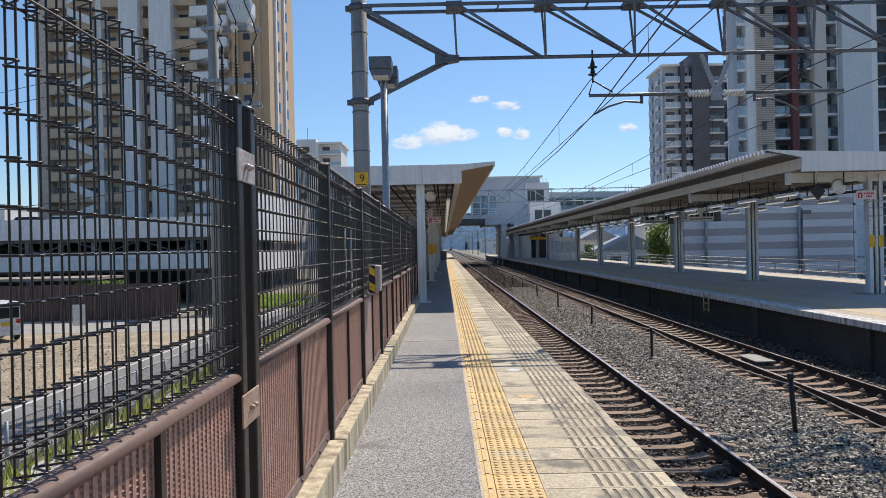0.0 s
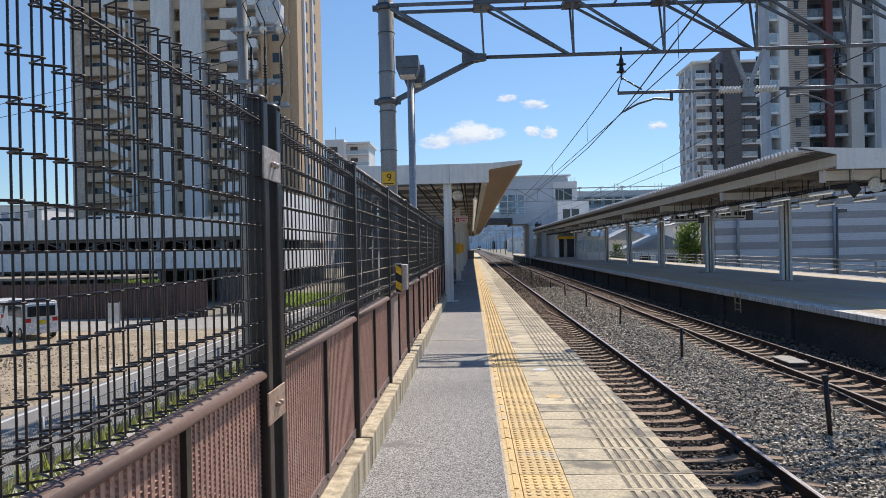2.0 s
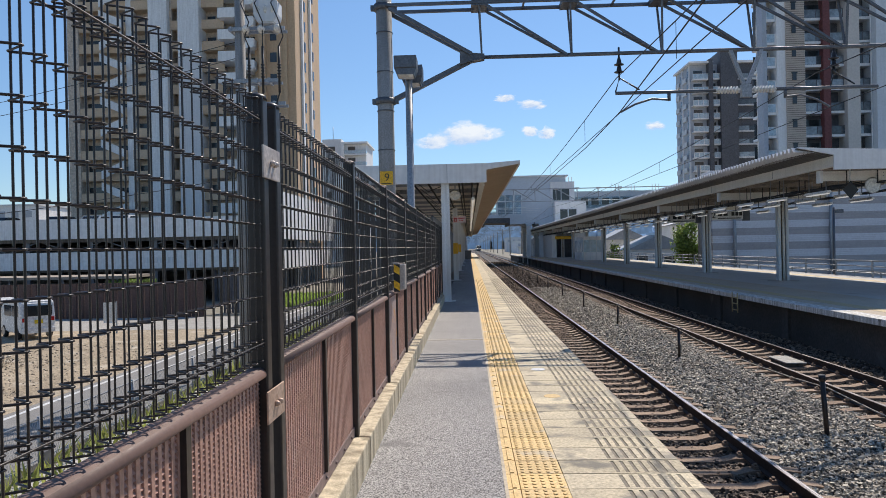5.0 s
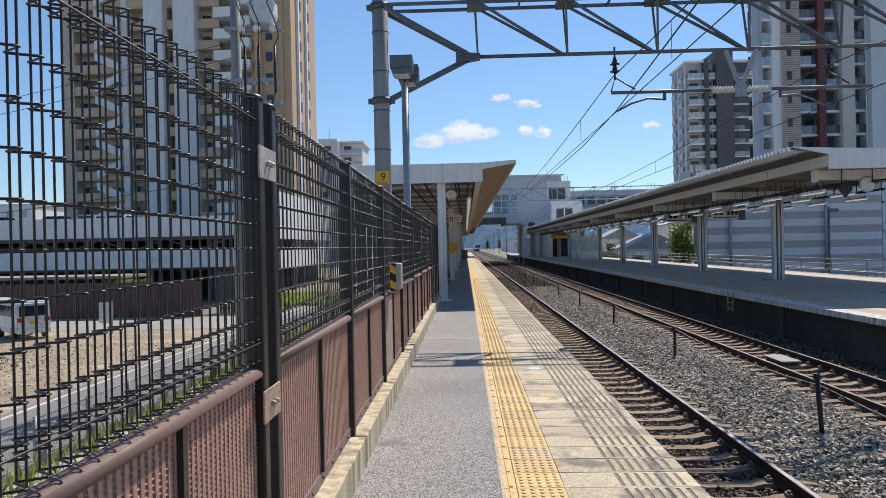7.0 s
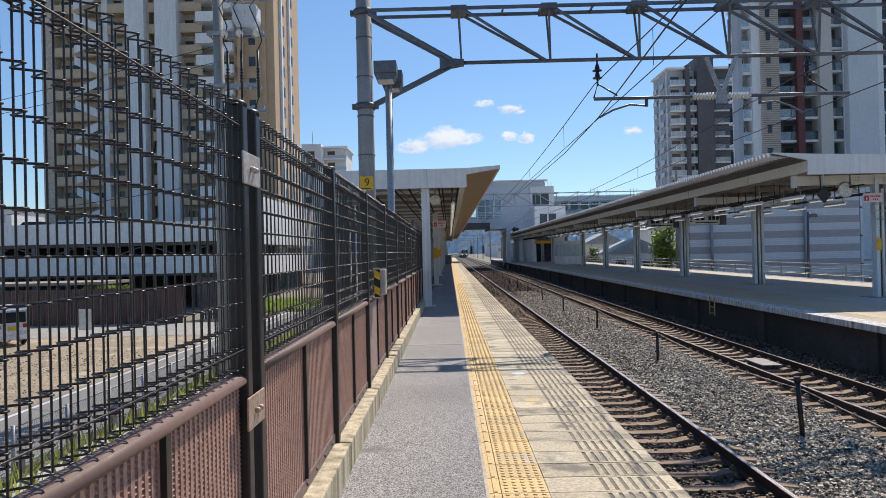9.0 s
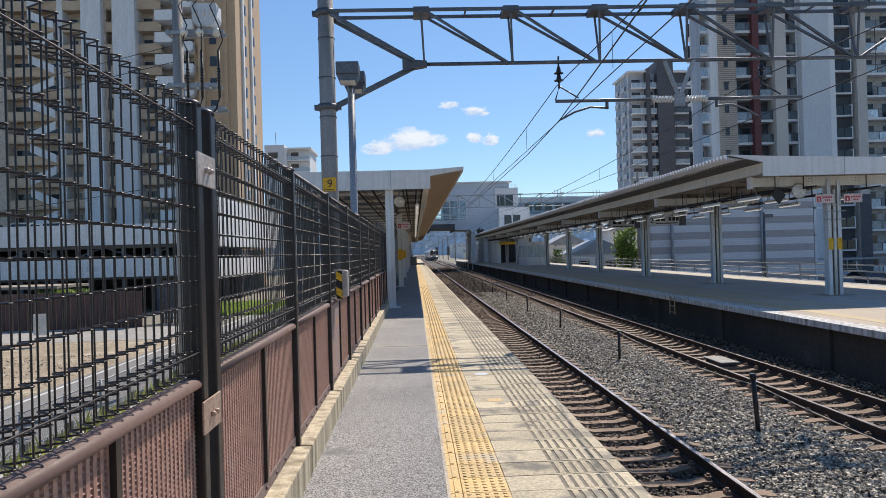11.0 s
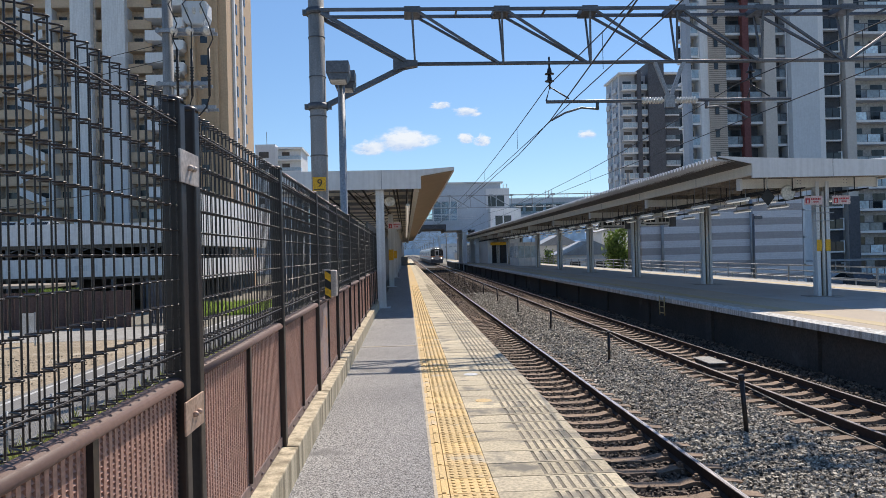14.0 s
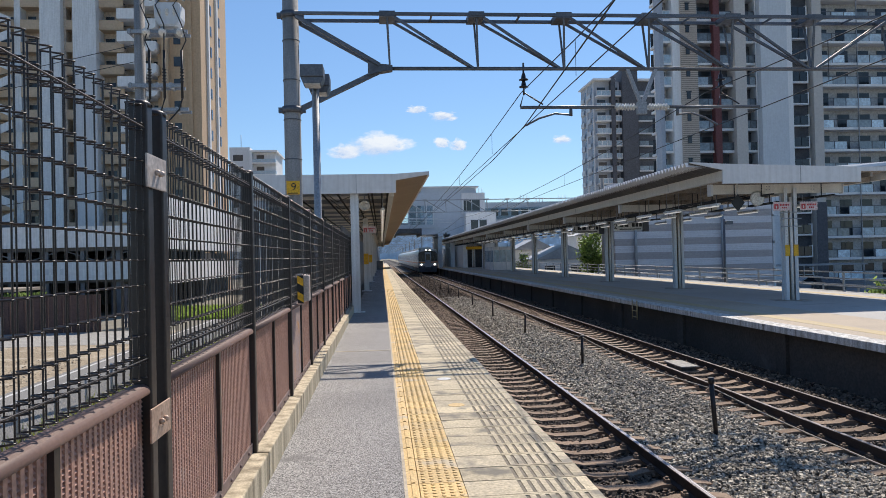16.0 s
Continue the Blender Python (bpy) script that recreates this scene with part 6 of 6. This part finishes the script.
def build_car(name, label, loc, rz, body, kind="car"):
    L, W = (3.4, 1.48) if kind == "van" else (4.4, 1.72)
    H = 1.88 if kind == "van" else 1.5
    c = thing(name, label, "van" if kind == "van" else "car", loc, "parked vehicles", rz=rz)
    bm = bmesh.new()
    if kind == "van":
        out = [(0.0, 0.3), (-0.03, 0.75), (0.02, 1.0), (0.14, 1.78), (0.3, H), (2.55, H), (2.8, 1.8), (3.2, 1.05), (3.4, 0.85), (3.4, 0.3)]
    else:
        out = [(0.0, 0.3), (0.0, 0.85), (0.5, 0.95), (1.1, H), (2.6, H), (3.4, 0.98), (4.25, 0.85), (4.4, 0.6), (4.4, 0.3)]
    prism(bm, out, -W / 2, W / 2, axis="x")
    bmesh.ops.bevel(bm, geom=list(bm.edges), offset=0.06, segments=2, affect="EDGES")
    part("body", bm, body, c)
    if kind == "van":
        part("rear_window", boxes((-W / 2 + 0.14, W / 2 - 0.14, -0.005, 0.05, 1.12, 1.62), bev=0.015), CAR_GLASS, c)
        part("bumper", boxes((-W / 2 + 0.02, W / 2 - 0.02, -0.07, 0.1, 0.3, 0.55), bev=0.03), body, c)
        part("licence_plate", boxes((-0.18, 0.18, -0.05, -0.03, 0.76, 0.94)), PLATE_YELLOW, c, "yellow licence plate")
        for s in (-1, 1):
            part("tail_lamp", boxes((s * 0.58 - 0.11, s * 0.58 + 0.11, -0.04, 0.05, 0.86, 1.05), bev=0.01), TAIL_RED, c)
            part("side_window", boxes((s * (W / 2 + 0.003) - 0.012, s * (W / 2 + 0.003) + 0.012, 0.4, 1.35, 1.1, 1.62)), CAR_GLASS, c)
            part("side_window", boxes((s * (W / 2 + 0.003) - 0.012, s * (W / 2 + 0.003) + 0.012, 1.45, 2.5, 1.1, 1.62)), CAR_GLASS, c)
    else:
        bm = bmesh.new()
        prism(bm, [(0.75, 1.0), (1.2, H - 0.08), (2.55, H - 0.08), (3.2, 1.0)], -W / 2 - 0.01, W / 2 + 0.01, axis="x")
        part("side_window", bm, CAR_GLASS, c)
        bm = bmesh.new()
        prism(bm, [(0.45, 1.0), (0.95, H - 0.06), (1.1, H - 0.06), (0.6, 1.0)], -W / 2 + 0.15, W / 2 - 0.15, axis="x")
        part("windscreen", bm, CAR_GLASS, c)
        for s in (-1, 1):
            part("headlight", boxes((s * 0.62 - 0.16, s * 0.62 + 0.16, -0.02, 0.06, 0.62, 0.78), bev=0.02), PORCELAIN, c)
    for yy in (0.65, L - 0.75):
        for s in (-1, 1):
            bm = bmesh.new()
            lathe(bm, [(0.2, -0.09), (0.29, -0.08), (0.31, 0.0), (0.29, 0.08), (0.2, 0.09)], (s * (W / 2 - 0.07), yy, 0.31), (1, 0, 0), 20)
            w = part("wheel", bm, TYRE, c)
            bm = bmesh.new()
            lathe(bm, [(0.2, -0.1), (0.19, 0.1)], (s * (W / 2 - 0.07), yy, 0.31), (1, 0, 0), 16)
            part("rim", bm, RIM, w)
    return c


def leaf_crown(bm, centre, radii, n, size, rng):
    """Many small leaves scattered in clumps over an uneven crown."""
    clumps = []
    for _ in range(max(6, n // 90)):
        d = rng.normal(size=3)
        d /= np.linalg.norm(d)
        clumps.append(np.array(centre) + d * np.array(radii) * rng.uniform(0.35, 1.0))
    for i in range(n):
        c = clumps[i % len(clumps)] + rng.normal(size=3) * np.array(radii) * 0.2
        a, b = rng.normal(size=3), rng.normal(size=3)
        a = a / np.linalg.norm(a) * size * rng.uniform(0.6, 1.4)
        b = b / np.linalg.norm(b) * size * 0.6
        vs = [bm.verts.new(tuple(c + v)) for v in (-a, b, a, -b)]
        bm.faces.new(vs)


def build_tree(loc, h, r, n, seed, label):
    rng = np.random.default_rng(seed)
    t = thing("tree", label, "tree", loc, "roadside trees")
    bm = bmesh.new()
    tube(bm, (0, 0, -0.1), (0.1, 0, h * 0.45), 0.16, 10, 0.1)
    for k in range(6):
        a = k * 1.05
        tube(bm, (0.08, 0, h * (0.25 + 0.04 * k)), (math.cos(a) * r * 0.6, math.sin(a) * r * 0.6, h * (0.5 + 0.06 * k)), 0.06, 6, 0.02)
    part("trunk", bm, BARK, t)
    bm = bmesh.new()
    leaf_crown(bm, (0, 0, h * 0.6), (r, r, h * 0.38), n, 0.17, rng)
    part("crown", bm, LEAF, t)


def build_right_side():
    tagged(part("car_park", boxes((24, 120, 18, 88, LOW - 0.1, LOW + 0.02)), ASPHALT_ROAD), "grey asphalt car park below the apartment tower", "car park", kind="structure")
    tagged(part("garden_wall", boxes((20.2, 20.5, 20, 60, LOW, LOW + 1.6)), CONCRETE), "low concrete wall beside the railway", "wall", kind="structure")
    f = thing("road_railing", "grey pipe railing on the low wall", "railing", (21.2, 0, LOW))
    p0 = None
    for k in range(24):
        y = 22 + 2.5 * k
        if p0 is None:
            p0 = part("post", boxes((-0.03, 0.03, -0.03, 0.03, 0, 2.7)), GALV, f, loc=(0, y, 0))
        else:
            again(p0, (0, y, 0))
    for z in (1.9, 2.25, 2.65):
        bm = bmesh.new()
        tube(bm, (0, 22, z), (0, 80, z), 0.03, 6)
        part("rail", bm, GALV, f)
    build_car("parked_car", "dark boxy car parked under the carport", (44.6, 68.0, LOW), 165, CAR_DARK)
    build_car("parked_car", "pale blue hatchback parked in the open", (46.4, 69.0, LOW), 80, CAR_BLUE)
    build_car("parked_car", "pale blue sedan parked beyond", (49.5, 75.0, LOW), 70, CAR_BLUE)
    cp = thing("bicycle_shelter", "thin grey carport frame before the tower", "carport", (42.5, 73, LOW))
    part("roof", boxes((0, 11, 0, 4.5, 2.5, 2.62)), GALV, cp)
    for k in range(4):
        part("post", boxes((0.1 + k * 3.5, 0.2 + k * 3.5, 0.1, 0.2, 0, 2.5)), GALV, cp)
    build_tree((24.0, 31.0, LOW), 2.9, 1.1, 900, 5, "small yellow-green shrub beside the railing")
    build_tree((25.5, 33.2, LOW), 2.8, 1.0, 700, 6, "small yellow-green shrub beside the railing")
    build_tree((19.9, 65.0, LOW), 6.9, 1.15, 2600, 7, "leafy green roadside tree beyond the island platform")
    build_tree((20.4, 100.0, LOW), 5.0, 2.0, 1200, 8, "leafy green tree beside distant houses")
    for x, y, w, d, h, m in ((24, 106, 9, 9, 3.6, WALL_WHITE), (27, 140, 8, 8, 5.4, BEAM), (34, 120, 12, 10, 7.5, PALE), (40, 140, 14, 12, 9.0, WALL_WHITE)):
        b = thing("house", "pale two-storey house behind the station", "house", (x, y, LOW), "houses")
        part("wall", boxes((0, w, 0, d, 0, h)), m, b)
        bm = bmesh.new()
        prism(bm, [(-0.5, h), (w + 0.5, h), (w / 2, h + 2.2)], -0.4, d + 0.4)
        part("roof", bm, GALV, b)
        for k in range(2):
            part("window", boxes((1 + k * w * 0.45, 2.6 + k * w * 0.45, -0.06, 0, h - 2.3, h - 1.0)), WINDOW, b)
    l = thing("platform_lamp_post", "dark slender lamp post with a curved arm", "street lamp", (19.6, 38.5, LOW))
    bm = bmesh.new()
    tube(bm, (0, 0, 0), (0, 0, 6.2), 0.07, 8)
    part("pole", bm, STEEL_DARK, l)
    part("head", boxes((0.05, 0.5, -0.1, 0.1, 5.9, 6.1), bev=0.02), STEEL_DARK, l)


def build_verge():
    """Weeds and grass at the foot of the fence and along the lane."""
    for name, x0, x1, y0, y1, n, h, seed in (("lawn", -18.5, -11.0, 55, 66, 5200, 0.55, 11), ("grass", -9.0, -8.1, 8, 40, 850, 0.5, 12), ("hedge", -27.5, -24.2, 52, 53, 700, 0.5, 13)):
        rng = np.random.default_rng(seed)
        bm = bmesh.new()
        for _ in range(n):
            x, y = rng.uniform(x0, x1), rng.uniform(y0, y1)
            z = ground_height(x, y) + (2.0 if name == "hedge" else 0)
            hh = h * rng.uniform(0.4, 1.2)
            dx, dy = rng.normal(size=2) * hh * 0.4
            a = rng.uniform(0, 3.14)
            wx, wy = 0.05 * math.cos(a), 0.05 * math.sin(a)
            if name == "hedge":
                wx, wy = wx * 4, wy * 4
            if name == "lawn":
                wx, wy = wx * 3, wy * 3
            bm.faces.new([bm.verts.new(p) for p in ((x - wx, y - wy, z), (x + wx, y + wy, z), (x + dx, y + dy, z + hh))])
        tagged(part(name, bm, {"hedge": LEAF, "lawn": LAWN, "grass": LEAF_DRY}[name]), {"grass": "rough green and straw grass beside the railway", "lawn": "bright green patch of long grass", "hedge": "green hedge above the hoarding"}[name], name, kind="stuff")


# ---- sky ----
def build_clouds():
    m = bpy.data.materials.new("cloud_white")
    m.use_nodes = True
    n, l = m.node_tree.nodes, m.node_tree.links
    n.remove(n["Principled BSDF"])
    out = n["Material Output"]
    tc = n.new("ShaderNodeTexCoord")
    info = n.new("ShaderNodeObjectInfo")
    nz = n.new("ShaderNodeTexNoise")
    nz.noise_dimensions = "4D"
    nz.inputs["Scale"].default_value, nz.inputs["Detail"].default_value, nz.inputs["Roughness"].default_value = 2.3, 11.0, 0.6
    l.new(tc.outputs["Object"], nz.inputs["Vector"])
    mul = n.new("ShaderNodeMath")
    mul.operation = "MULTIPLY"
    mul.inputs[1].default_value = 19.0
    l.new(info.outputs["Random"], mul.inputs[0])
    l.new(mul.outputs[0], nz.inputs["W"])
    ln = n.new("ShaderNodeVectorMath")
    ln.operation = "LENGTH"
    l.new(tc.outputs["Object"], ln.inputs[0])
    fall = n.new("ShaderNodeMapRange")
    fall.inputs["From Min"].default_value, fall.inputs["From Max"].default_value = 0.15, 1.0
    fall.inputs["To Min"].default_value, fall.inputs["To Max"].default_value = 0.34, -0.42
    l.new(ln.outputs["Value"], fall.inputs["Value"])
    add = n.new("ShaderNodeMath")
    l.new(nz.outputs["Fac"], add.inputs[0])
    l.new(fall.outputs["Result"], add.inputs[1])
    al = n.new("ShaderNodeMapRange")
    al.inputs["From Min"].default_value, al.inputs["From Max"].default_value = 0.5, 0.72
    l.new(add.outputs[0], al.inputs["Value"])
    em = n.new("ShaderNodeEmission")
    # light and shade painted into the glow: greyer, bluer undersides, bright heaped tops
    up = n.new("ShaderNodeSeparateXYZ")
    l.new(tc.outputs["Object"], up.inputs[0])
    lit = n.new("ShaderNodeMath")
    lit.operation = "MULTIPLY_ADD"
    lit.inputs[1].default_value = 0.35
    l.new(up.outputs["Y"], lit.inputs[0])
    l.new(nz.outputs["Fac"], lit.inputs[2])
    shade = n.new("ShaderNodeMapRange")
    shade.inputs["From Min"].default_value, shade.inputs["From Max"].default_value = 0.32, 0.62
    l.new(lit.outputs[0], shade.inputs["Value"])
    tone = n.new("ShaderNodeMix")
    tone.data_type = "RGBA"
    tone.inputs[6].default_value, tone.inputs[7].default_value = (0.5, 0.66, 0.92, 1), (0.84, 0.92, 1.0, 1)
    l.new(shade.outputs["Result"], tone.inputs[0])
    l.new(tone.outputs[2], em.inputs["Color"])
    em.inputs["Strength"].default_value = 0.66
    tr = n.new("ShaderNodeBsdfTransparent")
    mx = n.new("ShaderNodeMixShader")
    l.new(al.outputs["Result"], mx.inputs["Fac"])
    l.new(tr.outputs[0], mx.inputs[1])
    l.new(em.outputs[0], mx.inputs[2])
    l.new(mx.outputs[0], out.inputs["Surface"])
    for k, (x, z, w, h) in enumerate(((-2, 322, 165, 72), (-95, 306, 90, 46), (112, 428, 62, 24), (190, 412, 84, 30), (185, 338, 46, 34), (236, 332, 50, 38), (555, 348, 64, 26))):
        bm = bmesh.new()
        bmesh.ops.create_grid(bm, x_segments=4, y_segments=4, size=1.0)
        ob = part("cloud", bm, m)
        ob.matrix_world = Matrix.LocRotScale((x, 2000 + 15 * k, z), Euler((radians(90), 0, 0)), (w, h, 1))
        tagged(ob, "small white fair-weather cloud far off", "cloud", "clouds", "structure")
        ob.visible_shadow = False


def build_distance():
    """Hazy town and low hills on the horizon."""
    rng = np.random.default_rng(21)
    bm = bmesh.new()
    for k in range(160):
        x = -1700 + k * 22
        h = rng.uniform(12, 34) if abs(x) > 60 else rng.uniform(9, 22)
        box(bm, x, x + rng.uniform(14, 30), 1300, 1340, LOW - 1, h)
    tagged(part("distant_town", bm, HAZE), "hazy blue town on the horizon", "distance", kind="structure")
    bm = bmesh.new()
    out = [(-3000, LOW - 5)]
    for k in range(61):
        x = -3000 + k * 100
        out.append((x, 94 + 14 * math.sin(k * 0.55) + 7 * math.sin(k * 1.7 + 1)))
    out.append((3000, LOW - 5))
    prism(bm, out, 2400, 2500)
    tagged(part("distant_hills", bm, HAZE), "hazy blue hills beyond the town", "distance", kind="structure")


# ---- the train ----
def build_train():
    t = thing("train", "stainless commuter train with dark windscreen and lit headlights", "train", (6.925, 855, RAIL_Z))
    W = 1.46
    for c in range(6):
        y0 = c * 20.2
        bm = bmesh.new()
        prism(bm, [(-W + 0.06, 0.95), (-W, 1.2), (-W, 3.1), (-W + 0.12, 3.45), (-W + 0.5, 3.68), (0, 3.76), (W - 0.5, 3.68), (W - 0.12, 3.45), (W, 3.1), (W, 1.2), (W - 0.06, 0.95)], y0 + (0.25 if c == 0 else 0), y0 + 19.6)
        body = part("car_body", bm, TRAIN_STEEL, t)
        for s in (-1, 1):
            for k in range(6):
                yy = y0 + 1.6 + k * 3.1
                x = s * (W + 0.004)
                part("window", boxes((x - 0.006, x + 0.006, yy, yy + 1.5, 1.95, 2.75)), CAR_GLASS, body)
                if k % 2:
                    part("door", boxes((x - 0.01, x + 0.01, yy + 1.7, yy + 2.9, 1.1, 2.95)), TRAIN_WHITE, body)
            part("stripe", boxes((s * (W + 0.003) - 0.005, s * (W + 0.003) + 0.005, y0 + 0.3, y0 + 19.5, 1.6, 1.76)), TRAIN_ORANGE, body)
        part("underframe", boxes((-1.25, 1.25, y0 + 0.8, y0 + 19.2, 0.35, 0.95)), CHARCOAL, body)
        for yb in (2.2, 16.2):
            bg = part("bogie", boxes((-0.95, 0.95, y0 + yb - 0.2, y0 + yb + 2.4, 0.25, 0.6)), CHARCOAL, t)
            bm = bmesh.new()
            for wy in (0.0, 2.1):
                for s in (-1, 1):
                    lathe(bm, [(0.43, -0.05), (0.43, 0.06)], (s * 0.566, y0 + yb + wy, 0.43), (1, 0, 0), 16)
            part("wheel", bm, RAIL_SIDE, bg)
        part("roof_unit", boxes((-0.9, 0.9, y0 + 7, y0 + 11, 3.72, 4.05), bev=0.08), TRAIN_STEEL, body)
    # nose
    bm = bmesh.new()
    prism(bm, [(-W + 0.03, 0.95), (-W + 0.03, 3.1), (-W + 0.2, 3.5), (-0.7, 3.68), (0, 3.74), (0.7, 3.68), (W - 0.2, 3.5), (W - 0.03, 3.1), (W - 0.03, 0.95)], 0.0, 0.26)
    nose = part("cab_front", bm, TRAIN_NOSE_SHADED, t)
    bm = bmesh.new()
    prism(bm, [(-W + 0.08, 1.95), (-W + 0.08, 3.05), (-1.1, 3.35), (-0.46, 3.42), (-0.46, 1.95)], -0.04, 0.0)
    part("windscreen", bm, TRAIN_BLACK, nose)
    bm = bmesh.new()
    prism(bm, [(W - 0.08, 1.95), (W - 0.08, 3.05), (1.1, 3.35), (0.46, 3.42), (0.46, 1.95)], -0.04, 0.0)
    part("windscreen", bm, TRAIN_BLACK, nose)
    for s in (-1, 1):
        bm = bmesh.new()
        line(bm, [(s * 0.95, -0.06, 2.05), (s * 0.75, -0.06, 2.9)], 0.015, 4)
        part("wiper", bm, CHARCOAL, nose)
    part("gangway_door", boxes((-0.42, 0.42, -0.09, -0.04, 1.0, 3.2), bev=0.02), TRAIN_NOSE_SHADED, nose)
    part("door_window", boxes((-0.3, 0.3, -0.105, -0.09, 2.1, 2.95)), CAR_GLASS, nose)
    part("front_band", boxes((-W + 0.04, W - 0.04, -0.03, 0.0, 1.7, 1.84)), TRAIN_ORANGE, nose)
    # charcoal strip added for the shadow low on the front
    part("lower_panel", boxes((-W + 0.05, W - 0.05, -0.035, 0.0, 0.95, 1.22)), CHARCOAL, nose)
    part("skirt", boxes((-1.3, 1.3, -0.05, 0.4, 0.3, 0.95), bev=0.05), CHARCOAL, nose)
    part("coupler", boxes((-0.2, 0.2, -0.5, 0.0, 0.75, 1.05), bev=0.04), CHARCOAL, nose)
    part("destination_sign", boxes((-0.5, 0.5, -0.06, 0.0, 3.26, 3.44)), CAR_GLASS, nose)
    for s in (-1, 1):
        bm = bmesh.new()
        lathe(bm, [(0.12, 0.0), (0.12, 0.05), (0.07, 0.07)], (s * 0.98, -0.03, 1.42), (0, -1, 0), 16)
        part("headlight", bm, LAMP_ON, nose, "lit white headlight")
        part("roof_light", boxes((s * 0.28 - 0.12, s * 0.28 + 0.12, -0.07, -0.04, 3.5, 3.6)), LAMP_ON, nose)
    # current collector
    p = part("pantograph", boxes((-0.8, 0.8, 34, 34.3, 5.15, 5.2)), STEEL_DARK, t)
    bm = bmesh.new()
    for s in (-1, 1):
        tube(bm, (s * 0.5, 33.0, 4.0), (s * 0.5, 35.6, 4.55), 0.03, 6)
        tube(bm, (s * 0.5, 35.6, 4.55), (s * 0.4, 34.2, 5.16), 0.03, 6)
    part("pantograph_arm", bm, STEEL_DARK, p)
    return t


build_ground()
PLATFORM = build_platform()
build_tracks()
build_island()
build_roof_left()
build_roof_island()
build_station()
build_tower_tan()
build_tower_taupe()
build_tower_blue()
build_far_block()
build_louvre_building()
build_overhead()
build_floodlight()
build_fence()
build_street()
build_utility_pole()
build_wires_left()
build_car("parked_van", "white boxy van with yellow plate parked on gravel", (-22.9, 36.3, LOW + 0.03), 50, CAR_WHITE, "van").scale = (1.12, 1.05, 1.1)
build_car("parked_van", "white van parked beside another van", (-27.2, 40.5, LOW + 0.03), 50, CAR_WHITE, "van")
for x, paint, tint in ((-38.5, CAR_DARK, "dark"), (-35.2, CAR_BLUE, "pale blue"), (-32.4, CAR_WHITE, "white"), (-44.0, CAR_DARK, "dark")):
    build_car("parked_car", tint + " car parked on the upper parking deck", (x, 63.2, LOW + 6.6), 0, paint)
build_right_side()
build_verge()
build_clouds()
build_distance()
build_track_posts()
TRAIN = build_train()
build_ballast()
build_far_ballast()
build_kerb(PLATFORM)
build_paving(PLATFORM)


def motions():
    # braking on its way into the station
    walk(TRAIN, [(t, pose(6.925, 104 + 24.0 * (16 - t) + (16 - t) ** 2, RAIL_Z)) for t in (0.0, 2.0, 4.0, 6.0, 8.0, 10.0, 12.0, 14.0, 16.0)])


motions()
